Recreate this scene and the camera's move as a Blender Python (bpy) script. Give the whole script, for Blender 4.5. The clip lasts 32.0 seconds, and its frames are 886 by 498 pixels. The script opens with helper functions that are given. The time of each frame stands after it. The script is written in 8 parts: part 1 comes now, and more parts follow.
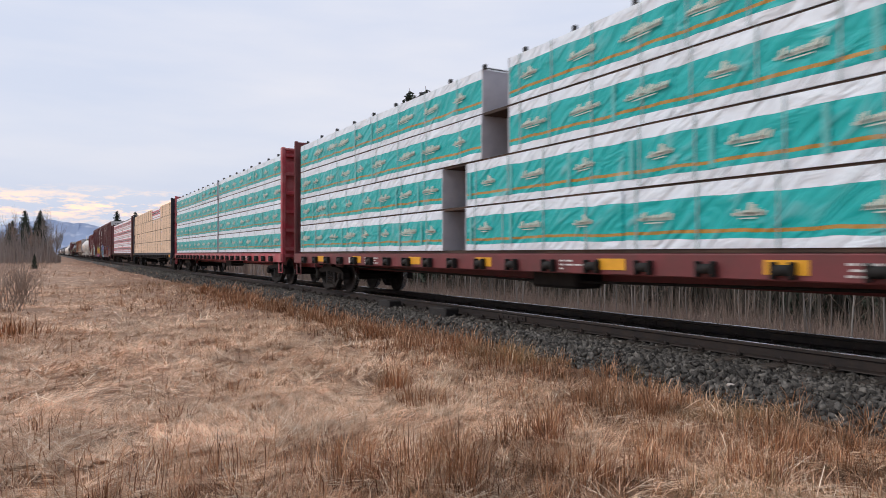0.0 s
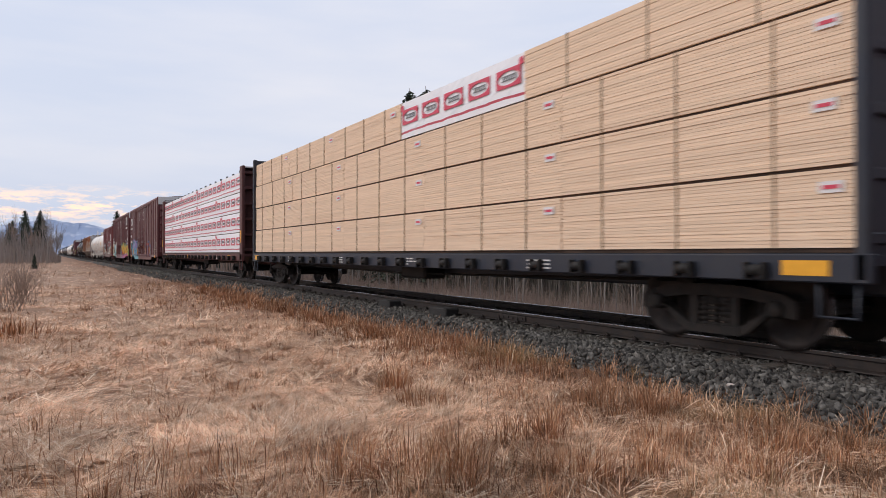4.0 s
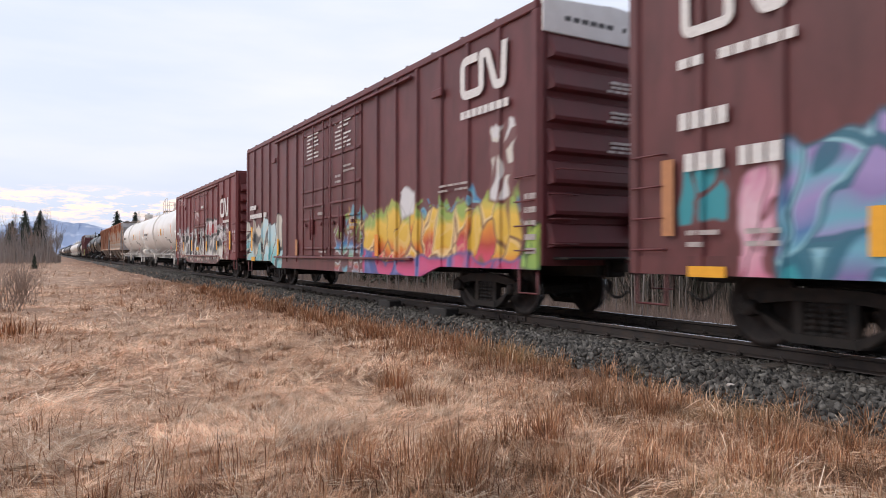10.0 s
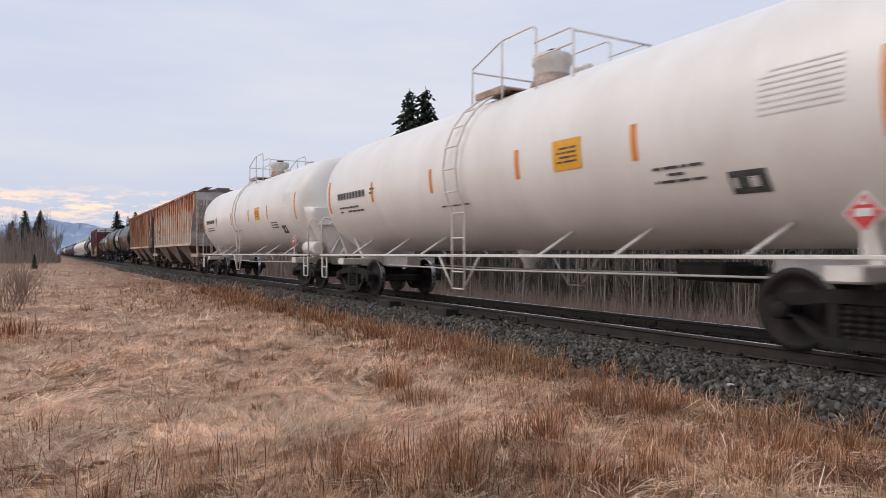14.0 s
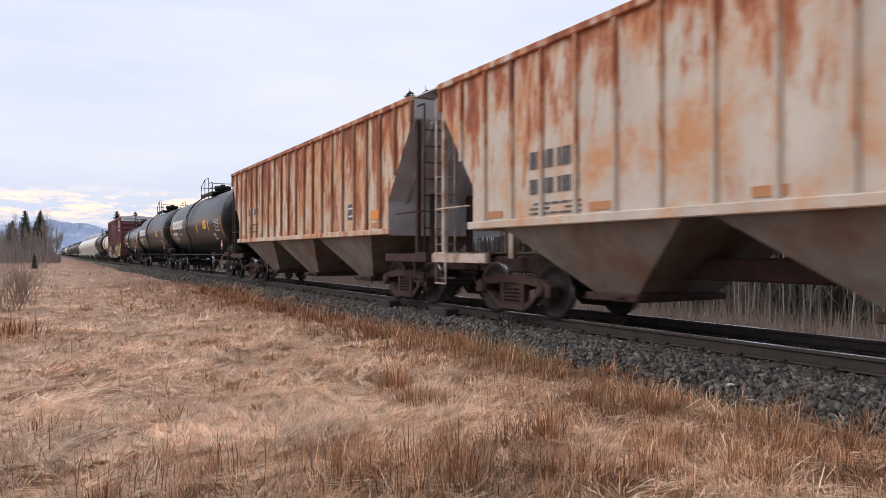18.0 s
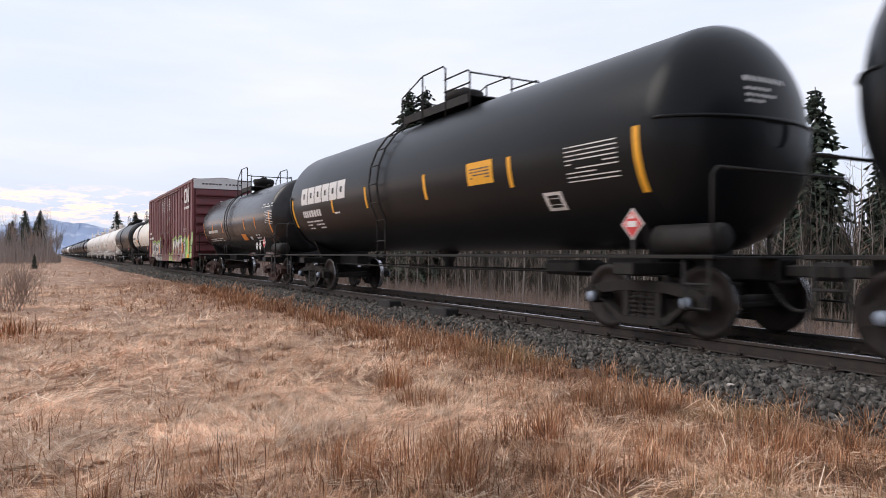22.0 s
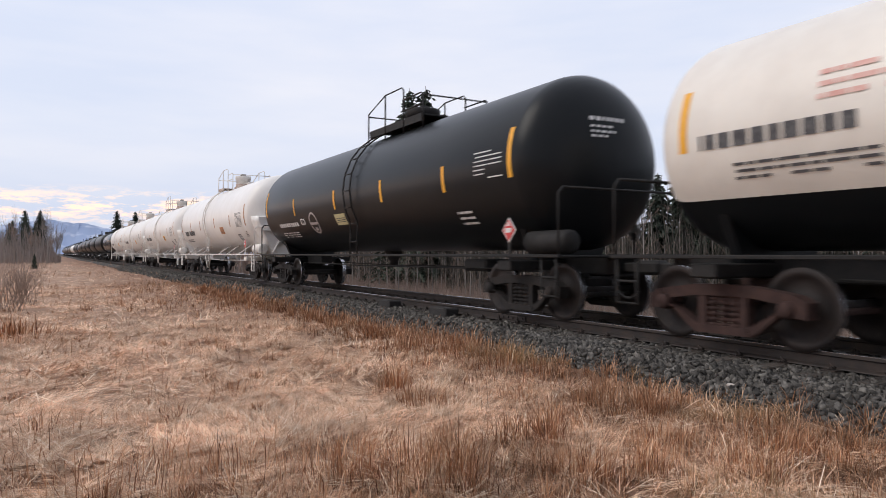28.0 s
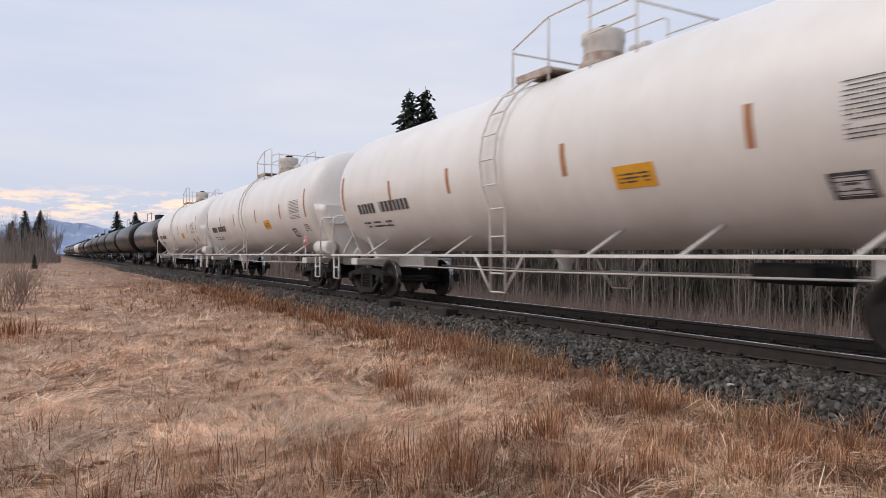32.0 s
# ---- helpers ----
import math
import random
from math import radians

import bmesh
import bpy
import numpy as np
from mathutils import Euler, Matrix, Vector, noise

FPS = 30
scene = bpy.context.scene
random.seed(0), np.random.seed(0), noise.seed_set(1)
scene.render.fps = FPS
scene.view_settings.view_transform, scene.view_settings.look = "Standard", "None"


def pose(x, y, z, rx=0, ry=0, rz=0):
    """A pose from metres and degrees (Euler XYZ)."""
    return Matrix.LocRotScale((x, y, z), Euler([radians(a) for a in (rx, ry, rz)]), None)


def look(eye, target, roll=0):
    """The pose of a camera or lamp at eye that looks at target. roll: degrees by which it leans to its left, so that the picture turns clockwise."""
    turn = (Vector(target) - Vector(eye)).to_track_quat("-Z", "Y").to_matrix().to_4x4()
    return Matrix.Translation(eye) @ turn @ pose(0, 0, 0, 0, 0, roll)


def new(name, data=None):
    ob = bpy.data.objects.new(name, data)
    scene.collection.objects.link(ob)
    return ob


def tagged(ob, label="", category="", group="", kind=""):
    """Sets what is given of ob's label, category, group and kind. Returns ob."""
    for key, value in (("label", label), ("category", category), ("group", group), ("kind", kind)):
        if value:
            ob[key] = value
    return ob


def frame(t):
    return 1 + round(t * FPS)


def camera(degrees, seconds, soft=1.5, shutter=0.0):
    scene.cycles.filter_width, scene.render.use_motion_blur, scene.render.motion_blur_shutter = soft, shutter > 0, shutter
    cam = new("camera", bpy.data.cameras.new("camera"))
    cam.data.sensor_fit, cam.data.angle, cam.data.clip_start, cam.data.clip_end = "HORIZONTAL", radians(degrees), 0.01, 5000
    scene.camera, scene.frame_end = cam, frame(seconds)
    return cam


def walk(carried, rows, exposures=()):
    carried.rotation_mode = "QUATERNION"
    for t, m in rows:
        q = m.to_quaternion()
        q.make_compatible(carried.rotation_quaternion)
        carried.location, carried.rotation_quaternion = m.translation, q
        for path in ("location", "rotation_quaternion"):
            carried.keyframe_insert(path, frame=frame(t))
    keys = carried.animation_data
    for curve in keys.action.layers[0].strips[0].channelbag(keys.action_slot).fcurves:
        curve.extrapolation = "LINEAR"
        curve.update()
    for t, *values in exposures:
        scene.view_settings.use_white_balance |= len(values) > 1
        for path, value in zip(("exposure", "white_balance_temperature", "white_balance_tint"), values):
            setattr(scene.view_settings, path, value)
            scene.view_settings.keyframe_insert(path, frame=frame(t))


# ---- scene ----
# World: y runs along the track, away from the viewer; z = 0 is the top of the rail.
TRACK_X = 8.32          # centre line of the track
SPEED = 10.95           # the train's speed in metres a second, towards -y
CLIP = 32.0

cam = camera(65.6, CLIP, soft=0.8, shutter=0.26)
EYE = pose(0, 0, 1.10, 90.38, 0, -29.77)
walk(cam, [(0, EYE), (CLIP, EYE)], [(0, -0.17), (3.5, -0.18), (6.0, -0.18), (7.2, -0.18), (8.6, 0.10), (10.0, 0.08), (12.0, -0.08), (13.5, -0.26), (15.0, -0.26),
      (17.0, -0.06), (19.0, 0.03), (21.0, 0.10), (25.5, 0.10), (28.0, -0.06), (29.0, 0.0), (30.0, -0.27), (31.0, -0.29), (CLIP, -0.24)])

# ---- sky: a bright overcast with a warm break low over the mountains down the line
world = bpy.data.worlds.new("overcast_sky")
scene.world = world
world.use_nodes = True
wn, wl = world.node_tree.nodes, world.node_tree.links
wn.clear()


def wnode(kind, **values):
    n = wn.new(kind)
    for k, v in values.items():
        n.inputs[k].default_value = v
    return n


w_out = wnode("ShaderNodeOutputWorld")
w_bg = wnode("ShaderNodeBackground", Strength=1.12)
w_sky = wn.new("ShaderNodeTexSky")
w_sky.sky_type, w_sky.sun_disc = "NISHITA", False
w_sky.sun_elevation, w_sky.sun_rotation = radians(46), radians(-69)
w_co = wn.new("ShaderNodeTexCoord")
w_sep = wn.new("ShaderNodeSeparateXYZ")
wl.new(w_co.outputs["Generated"], w_sep.inputs[0])
# cloud sheet: streaks stretched sideways
w_map = wn.new("ShaderNodeMapping")
w_map.inputs["Scale"].default_value = (1.0, 1.0, 5.0)
wl.new(w_co.outputs["Generated"], w_map.inputs["Vector"])
w_noise = wnode("ShaderNodeTexNoise", Scale=2.6, Detail=6.0, Roughness=0.5)
wl.new(w_map.outputs[0], w_noise.inputs["Vector"])
w_cloud = wn.new("ShaderNodeValToRGB")
w_cloud.color_ramp.elements[0].position, w_cloud.color_ramp.elements[0].color = 0.34, (0.665, 0.715, 0.845, 1)
w_cloud.color_ramp.elements[1].position, w_cloud.color_ramp.elements[1].color = 0.66, (0.785, 0.795, 0.868, 1)
wl.new(w_noise.outputs["Fac"], w_cloud.inputs[0])
# height above the horizon: the sheet is brighter low down, bluer grey overhead
w_high = wn.new("ShaderNodeValToRGB")
w_high.color_ramp.elements[0].position, w_high.color_ramp.elements[0].color = 0.02, (0.84, 0.86, 0.92, 1)
w_mid = w_high.color_ramp.elements.new(0.16)
w_mid.color = (0.98, 0.98, 0.99, 1)
w_high.color_ramp.elements[-1].position, w_high.color_ramp.elements[-1].color = 0.6, (1.02, 1.03, 1.06, 1)
wl.new(w_sep.outputs["Z"], w_high.inputs[0])
w_mul = wn.new("ShaderNodeMix")
w_mul.data_type, w_mul.blend_type = "RGBA", "MULTIPLY"
w_mul.inputs["Factor"].default_value = 1.0
wl.new(w_cloud.outputs[0], w_mul.inputs["A"])
wl.new(w_high.outputs[0], w_mul.inputs["B"])
# the warm break: near the horizon, towards +y
w_az = wn.new("ShaderNodeMapRange")
w_az.inputs["From Min"].default_value, w_az.inputs["From Max"].default_value = 0.90, 0.985
wl.new(w_sep.outputs["Y"], w_az.inputs["Value"])
w_el = wn.new("ShaderNodeValToRGB")
r = w_el.color_ramp
r.elements[0].position, r.elements[0].color = 0.030, (0, 0, 0, 1)
r.elements[1].position, r.elements[1].color = 0.090, (0, 0, 0, 1)
e = r.elements.new(0.062)
e.color = (1, 1, 1, 1)
wl.new(w_sep.outputs["Z"], w_el.inputs[0])
w_map2 = wn.new("ShaderNodeMapping")
w_map2.inputs["Scale"].default_value = (1.0, 1.0, 4.5)
wl.new(w_co.outputs["Generated"], w_map2.inputs["Vector"])
w_n2 = wnode("ShaderNodeTexNoise", Scale=16.0, Detail=8.0, Roughness=0.68)
wl.new(w_map2.outputs[0], w_n2.inputs["Vector"])
w_st = wn.new("ShaderNodeMapRange")
w_st.inputs["From Min"].default_value, w_st.inputs["From Max"].default_value = 0.48, 0.60
wl.new(w_n2.outputs["Fac"], w_st.inputs["Value"])
w_m1 = wn.new("ShaderNodeMath")
w_m1.operation = "MULTIPLY"
wl.new(w_az.outputs[0], w_m1.inputs[0])
wl.new(w_el.outputs[0], w_m1.inputs[1])
w_m2 = wn.new("ShaderNodeMath")
w_m2.operation = "MULTIPLY"
wl.new(w_m1.outputs[0], w_m2.inputs[0])
wl.new(w_st.outputs[0], w_m2.inputs[1])
w_warm = wn.new("ShaderNodeMix")
w_warm.data_type = "RGBA"
w_warm.inputs["B"].default_value = (1.45, 0.98, 0.66, 1)
wl.new(w_m2.outputs[0], w_warm.inputs["Factor"])
wl.new(w_mul.outputs["Result"], w_warm.inputs["A"])
# the break goes on, brighter, round to where the sun stands behind the cloud
w_side = wn.new("ShaderNodeVectorMath")
w_side.operation = "DOT_PRODUCT"
w_side.inputs[1].default_value = (-0.8, 0.6, 0.0)
wl.new(w_co.outputs["Generated"], w_side.inputs[0])
w_az2 = wn.new("ShaderNodeMapRange")
w_az2.inputs["From Min"].default_value, w_az2.inputs["From Max"].default_value = 0.66, 0.92
wl.new(w_side.outputs["Value"], w_az2.inputs["Value"])
w_m3 = wn.new("ShaderNodeMath")
w_m3.operation = "MULTIPLY"
wl.new(w_az2.outputs[0], w_m3.inputs[0])
wl.new(w_el.outputs[0], w_m3.inputs[1])
w_warm2 = wn.new("ShaderNodeMix")
w_warm2.data_type = "RGBA"
w_warm2.inputs["B"].default_value = (2.6, 1.5, 0.8, 1)
wl.new(w_m3.outputs[0], w_warm2.inputs["Factor"])
wl.new(w_warm.outputs["Result"], w_warm2.inputs["A"])
# clear air shows a little through the sheet
w_add = wn.new("ShaderNodeMix")
w_add.data_type, w_add.blend_type = "RGBA", "ADD"
w_add.inputs["Factor"].default_value = 0.008
wl.new(w_warm2.outputs["Result"], w_add.inputs["A"])
wl.new(w_sky.outputs[0], w_add.inputs["B"])
# the cloud is thicker away from the bright side of the sky
w_thick = wn.new("ShaderNodeMapRange")
w_thick.interpolation_type = "SMOOTHSTEP"
w_thick.inputs["From Min"].default_value, w_thick.inputs["From Max"].default_value = -0.75, 0.35
w_thick.inputs["To Min"].default_value, w_thick.inputs["To Max"].default_value = 0.62, 1.0
wl.new(w_sep.outputs["Y"], w_thick.inputs["Value"])
w_dim = wn.new("ShaderNodeVectorMath")
w_dim.operation = "SCALE"
wl.new(w_add.outputs["Result"], w_dim.inputs[0])
wl.new(w_thick.outputs[0], w_dim.inputs["Scale"])
wl.new(w_dim.outputs[0], w_bg.inputs["Color"])
wl.new(w_bg.outputs[0], w_out.inputs[0])

sun = new("sun", bpy.data.lights.new("sun", "SUN"))
sun.data.energy, sun.data.angle, sun.data.color = 1.5, radians(40), (1.0, 0.92, 0.83)
sun.matrix_world = look((-24, 9, 26.5), (0, 0, 0))
# ---- materials ----
def mat(name, color, rough=0.7, metal=0.0, second=None, scale=6.0, amount=0.5, stretch=(1, 1, 1),
        dirt=None, dirt_scale=1.2, dirt_amount=0.4, bump=0.15, bump_scale=60.0, spec=0.5, each=0.0, lo=0.4, hi=0.65):
    """A painted, rusted or natural surface: two tones by noise, dirt at a larger scale, fine relief."""
    m = bpy.data.materials.new(name)
    m.use_nodes = True
    n, l = m.node_tree.nodes, m.node_tree.links
    b = n["Principled BSDF"]
    b.inputs["Metallic"].default_value = metal
    b.inputs["Roughness"].default_value = rough
    b.inputs["Specular IOR Level"].default_value = spec
    co = n.new("ShaderNodeTexCoord")
    mp = n.new("ShaderNodeMapping")
    mp.inputs["Scale"].default_value = stretch
    l.new(co.outputs["Object"], mp.inputs["Vector"])
    info = n.new("ShaderNodeObjectInfo")
    shift = n.new("ShaderNodeVectorMath")
    shift.operation = "ADD"
    rnd = n.new("ShaderNodeMath")
    rnd.operation = "MULTIPLY"
    rnd.inputs[1].default_value = 37.0
    l.new(info.outputs["Random"], rnd.inputs[0])
    l.new(mp.outputs[0], shift.inputs[0])
    l.new(rnd.outputs[0], shift.inputs[1])

    def noise_mix(base, other, sc, amt, a, z):
        t = n.new("ShaderNodeTexNoise")
        t.inputs["Scale"].default_value, t.inputs["Detail"].default_value, t.inputs["Roughness"].default_value = sc, 5.0, 0.6
        l.new(shift.outputs[0], t.inputs["Vector"])
        r = n.new("ShaderNodeMapRange")
        r.inputs["From Min"].default_value, r.inputs["From Max"].default_value = a, z
        r.inputs["To Max"].default_value = amt
        l.new(t.outputs["Fac"], r.inputs["Value"])
        x = n.new("ShaderNodeMix")
        x.data_type = "RGBA"
        l.new(r.outputs[0], x.inputs["Factor"])
        if hasattr(base, "links"):
            l.new(base, x.inputs["A"])
        else:
            x.inputs["A"].default_value = (*base, 1)
        x.inputs["B"].default_value = (*other, 1)
        return x.outputs["Result"]

    out = noise_mix(color, second or tuple(c * 0.7 for c in color), scale, amount, lo, hi)
    if dirt:
        out = noise_mix(out, dirt, dirt_scale, dirt_amount, 0.42, 0.7)
    if each:
        hsv = n.new("ShaderNodeHueSaturation")
        r = n.new("ShaderNodeMapRange")
        r.inputs["To Min"].default_value, r.inputs["To Max"].default_value = 1 - each, 1 + each
        l.new(info.outputs["Random"], r.inputs["Value"])
        l.new(r.outputs[0], hsv.inputs["Value"])
        l.new(out, hsv.inputs["Color"])
        out = hsv.outputs[0]
    l.new(out, b.inputs["Base Color"])
    if bump:
        t = n.new("ShaderNodeTexNoise")
        t.inputs["Scale"].default_value, t.inputs["Detail"].default_value = bump_scale, 4.0
        l.new(shift.outputs[0], t.inputs["Vector"])
        bp = n.new("ShaderNodeBump")
        bp.inputs["Strength"].default_value, bp.inputs["Distance"].default_value = bump, 0.01
        l.new(t.outputs["Fac"], bp.inputs["Height"])
        l.new(bp.outputs[0], b.inputs["Normal"])
    return m


M_RAIL = mat("rail_steel", (0.034, 0.028, 0.026), 0.7, 0.2, (0.060, 0.042, 0.034), 5.0, 0.7, bump=0.1)
M_RAILTOP = mat("polished_rail_head", (0.62, 0.62, 0.64), 0.25, 0.9, (0.4, 0.4, 0.42), 8.0, 0.5, bump=0.02)
M_TIE = mat("creosoted_tie", (0.045, 0.036, 0.03), 0.9, 0, (0.11, 0.09, 0.075), 9.0, 0.8, (1, 8, 8), each=0.25)
M_STONE = mat("ballast_stone", (0.066, 0.060, 0.054), 0.9, 0, (0.135, 0.125, 0.112), 9.0, 0.6, each=0.6, bump=0.04, bump_scale=60)
M_TRUCK = mat("truck_cast_steel", (0.011, 0.0095, 0.009), 0.8, 0.1, (0.034, 0.024, 0.020), 7.0, 0.6, bump=0.25)
M_TRUCKRUST = mat("rusty_cast_steel", (0.040, 0.020, 0.017), 0.85, 0.1, (0.085, 0.044, 0.035), 7.0, 0.6, bump=0.3)
M_WHEEL = mat("wheel_steel", (0.016, 0.012, 0.0115), 0.7, 0.2, (0.040, 0.028, 0.024), 5.0, 0.6)
M_UNDER = mat("dusty_black_steel", (0.009, 0.0085, 0.0085), 0.75, 0.1, (0.026, 0.022, 0.020), 5.0, 0.6)
M_BLACK = mat("black_tank_paint", (0.0085, 0.0105, 0.0125), 0.32, 0, (0.012, 0.0135, 0.0150), 1.4, 0.6, (1, 0.5, 1),
              dirt=(0.018, 0.017, 0.016), dirt_scale=0.8, dirt_amount=0.25, bump=0.02, bump_scale=9, spec=0.20)
M_BLACKOLD = mat("weathered_black_paint", (0.014, 0.014, 0.0155), 0.25, 0, (0.030, 0.029, 0.030), 1.6, 0.6, (1, 0.5, 1),
                 dirt=(0.050, 0.048, 0.050), dirt_scale=0.9, dirt_amount=0.4, bump=0.02, bump_scale=9, spec=0.5)
M_WHITE = mat("white_tank_paint", (0.88, 0.86, 0.83), 0.34, 0, (0.80, 0.77, 0.73), 1.1, 0.5, (1, 1, 0.5),
              dirt=(0.52, 0.46, 0.39), dirt_scale=0.6, dirt_amount=0.25, bump=0.03, bump_scale=8)
M_WHITEPART = mat("dusty_white_paint", (0.80, 0.77, 0.73), 0.55, 0, (0.58, 0.52, 0.46), 6.0, 0.5, bump=0.05)
M_CREAM = mat("off_white_tank_paint", (0.80, 0.76, 0.69), 0.42, 0, (0.7, 0.66, 0.6), 1.2, 0.5,
              dirt=(0.5, 0.42, 0.36), dirt_scale=0.8, dirt_amount=0.3, bump=0.03, bump_scale=8)
M_YELLOW = mat("yellow_reflective_strip", (0.85, 0.42, 0.03), 0.5, 0, (0.7, 0.32, 0.02), 12, 0.5, bump=0)
M_ORANGE = mat("orange_reflective_strip", (0.80, 0.27, 0.03), 0.5, 0, (0.62, 0.2, 0.03), 12, 0.5, bump=0)
M_DULLORANGE = mat("faded_orange_strip", (0.48, 0.22, 0.10), 0.6, 0, (0.35, 0.16, 0.08), 12, 0.5, bump=0)
M_LETTER = mat("white_stencil_paint", (0.74, 0.73, 0.72), 0.6, 0, (0.5, 0.48, 0.47), 20, 0.5, bump=0)
M_NOTE = mat("worn_white_stencil", (0.46, 0.42, 0.41), 0.65, 0, (0.26, 0.2, 0.19), 14, 0.7, bump=0)
M_RUSTWHITE = mat("rust_stained_white_paint", (0.52, 0.44, 0.38), 0.7, 0, (0.24, 0.11, 0.06), 4.0, 0.8, bump=0.1)
M_DARKLETTER = mat("black_stencil_paint", (0.045, 0.045, 0.05), 0.6, 0, (0.22, 0.22, 0.22), 20, 0.5, bump=0)
M_RED = mat("red_placard", (0.6, 0.05, 0.05), 0.5, 0, (0.45, 0.05, 0.05), 10, 0.4, bump=0)
M_BOX = mat("oxide_boxcar_paint", (0.150, 0.034, 0.040), 0.5, 0, (0.105, 0.027, 0.031), 1.5, 0.7, (1, 1, 0.35),
            dirt=(0.09, 0.05, 0.045), dirt_scale=2.5, dirt_amount=0.35, bump=0.06, bump_scale=14)
M_BOXRED = mat("red_boxcar_paint", (0.17, 0.030, 0.030), 0.5, 0, (0.12, 0.025, 0.025), 1.5, 0.7, (1, 1, 0.35),
               dirt=(0.09, 0.04, 0.035), dirt_scale=2.5, dirt_amount=0.35, bump=0.06, bump_scale=14)
M_GALV = mat("galvanised_roof", (0.62, 0.63, 0.64), 0.5, 0.2, (0.5, 0.5, 0.5), 3, 0.5, bump=0.05)
M_ENDWHITE = mat("white_end_panel_paint", (0.80, 0.80, 0.80), 0.5, 0, (0.66, 0.66, 0.66), 3, 0.5, bump=0.04)
M_CBRED = mat("red_flatcar_paint", (0.48, 0.066, 0.086), 0.55, 0, (0.32, 0.05, 0.06), 2.0, 0.6,
              dirt=(0.55, 0.30, 0.30), dirt_scale=2.2, dirt_amount=0.55, bump=0.06)
M_CBMAROON = mat("maroon_flatcar_paint", (0.20, 0.045, 0.05), 0.6, 0, (0.14, 0.04, 0.042), 2.0, 0.6,
                 dirt=(0.08, 0.045, 0.04), dirt_scale=2.5, dirt_amount=0.45, bump=0.06)
M_CBBROWN = mat("brown_flatcar_paint", (0.115, 0.036, 0.034), 0.6, 0, (0.085, 0.032, 0.03), 2.0, 0.6,
                dirt=(0.06, 0.035, 0.03), dirt_scale=2.5, dirt_amount=0.45, bump=0.06)
M_CBBLACK = mat("black_flatcar_paint", (0.014, 0.020, 0.036), 0.5, 0, (0.03, 0.033, 0.04), 2.0, 0.6, bump=0.05)
M_HOPPERLOW = mat("dusty_grey_hopper_chute", (0.23, 0.212, 0.19), 0.75, 0, (0.15, 0.11, 0.085), 1.6, 0.8,
                  dirt=(0.15, 0.065, 0.035), dirt_scale=1.1, dirt_amount=0.8, bump=0.1)
M_HOPPEREND = mat("pale_grey_slope_sheet", (0.54, 0.55, 0.57), 0.65, 0, (0.42, 0.42, 0.43), 1.4, 0.7, dirt=(0.22, 0.13, 0.085), dirt_scale=1.2, dirt_amount=0.5, bump=0.1)
M_STRAP = mat("black_plastic_strap", (0.03, 0.03, 0.03), 0.6, bump=0)
M_WRAPEND = mat("grey_white_wrap", (0.60, 0.61, 0.66), 0.5, 0, (0.48, 0.49, 0.55), 3.0, 0.6, bump=0.6, bump_scale=5)


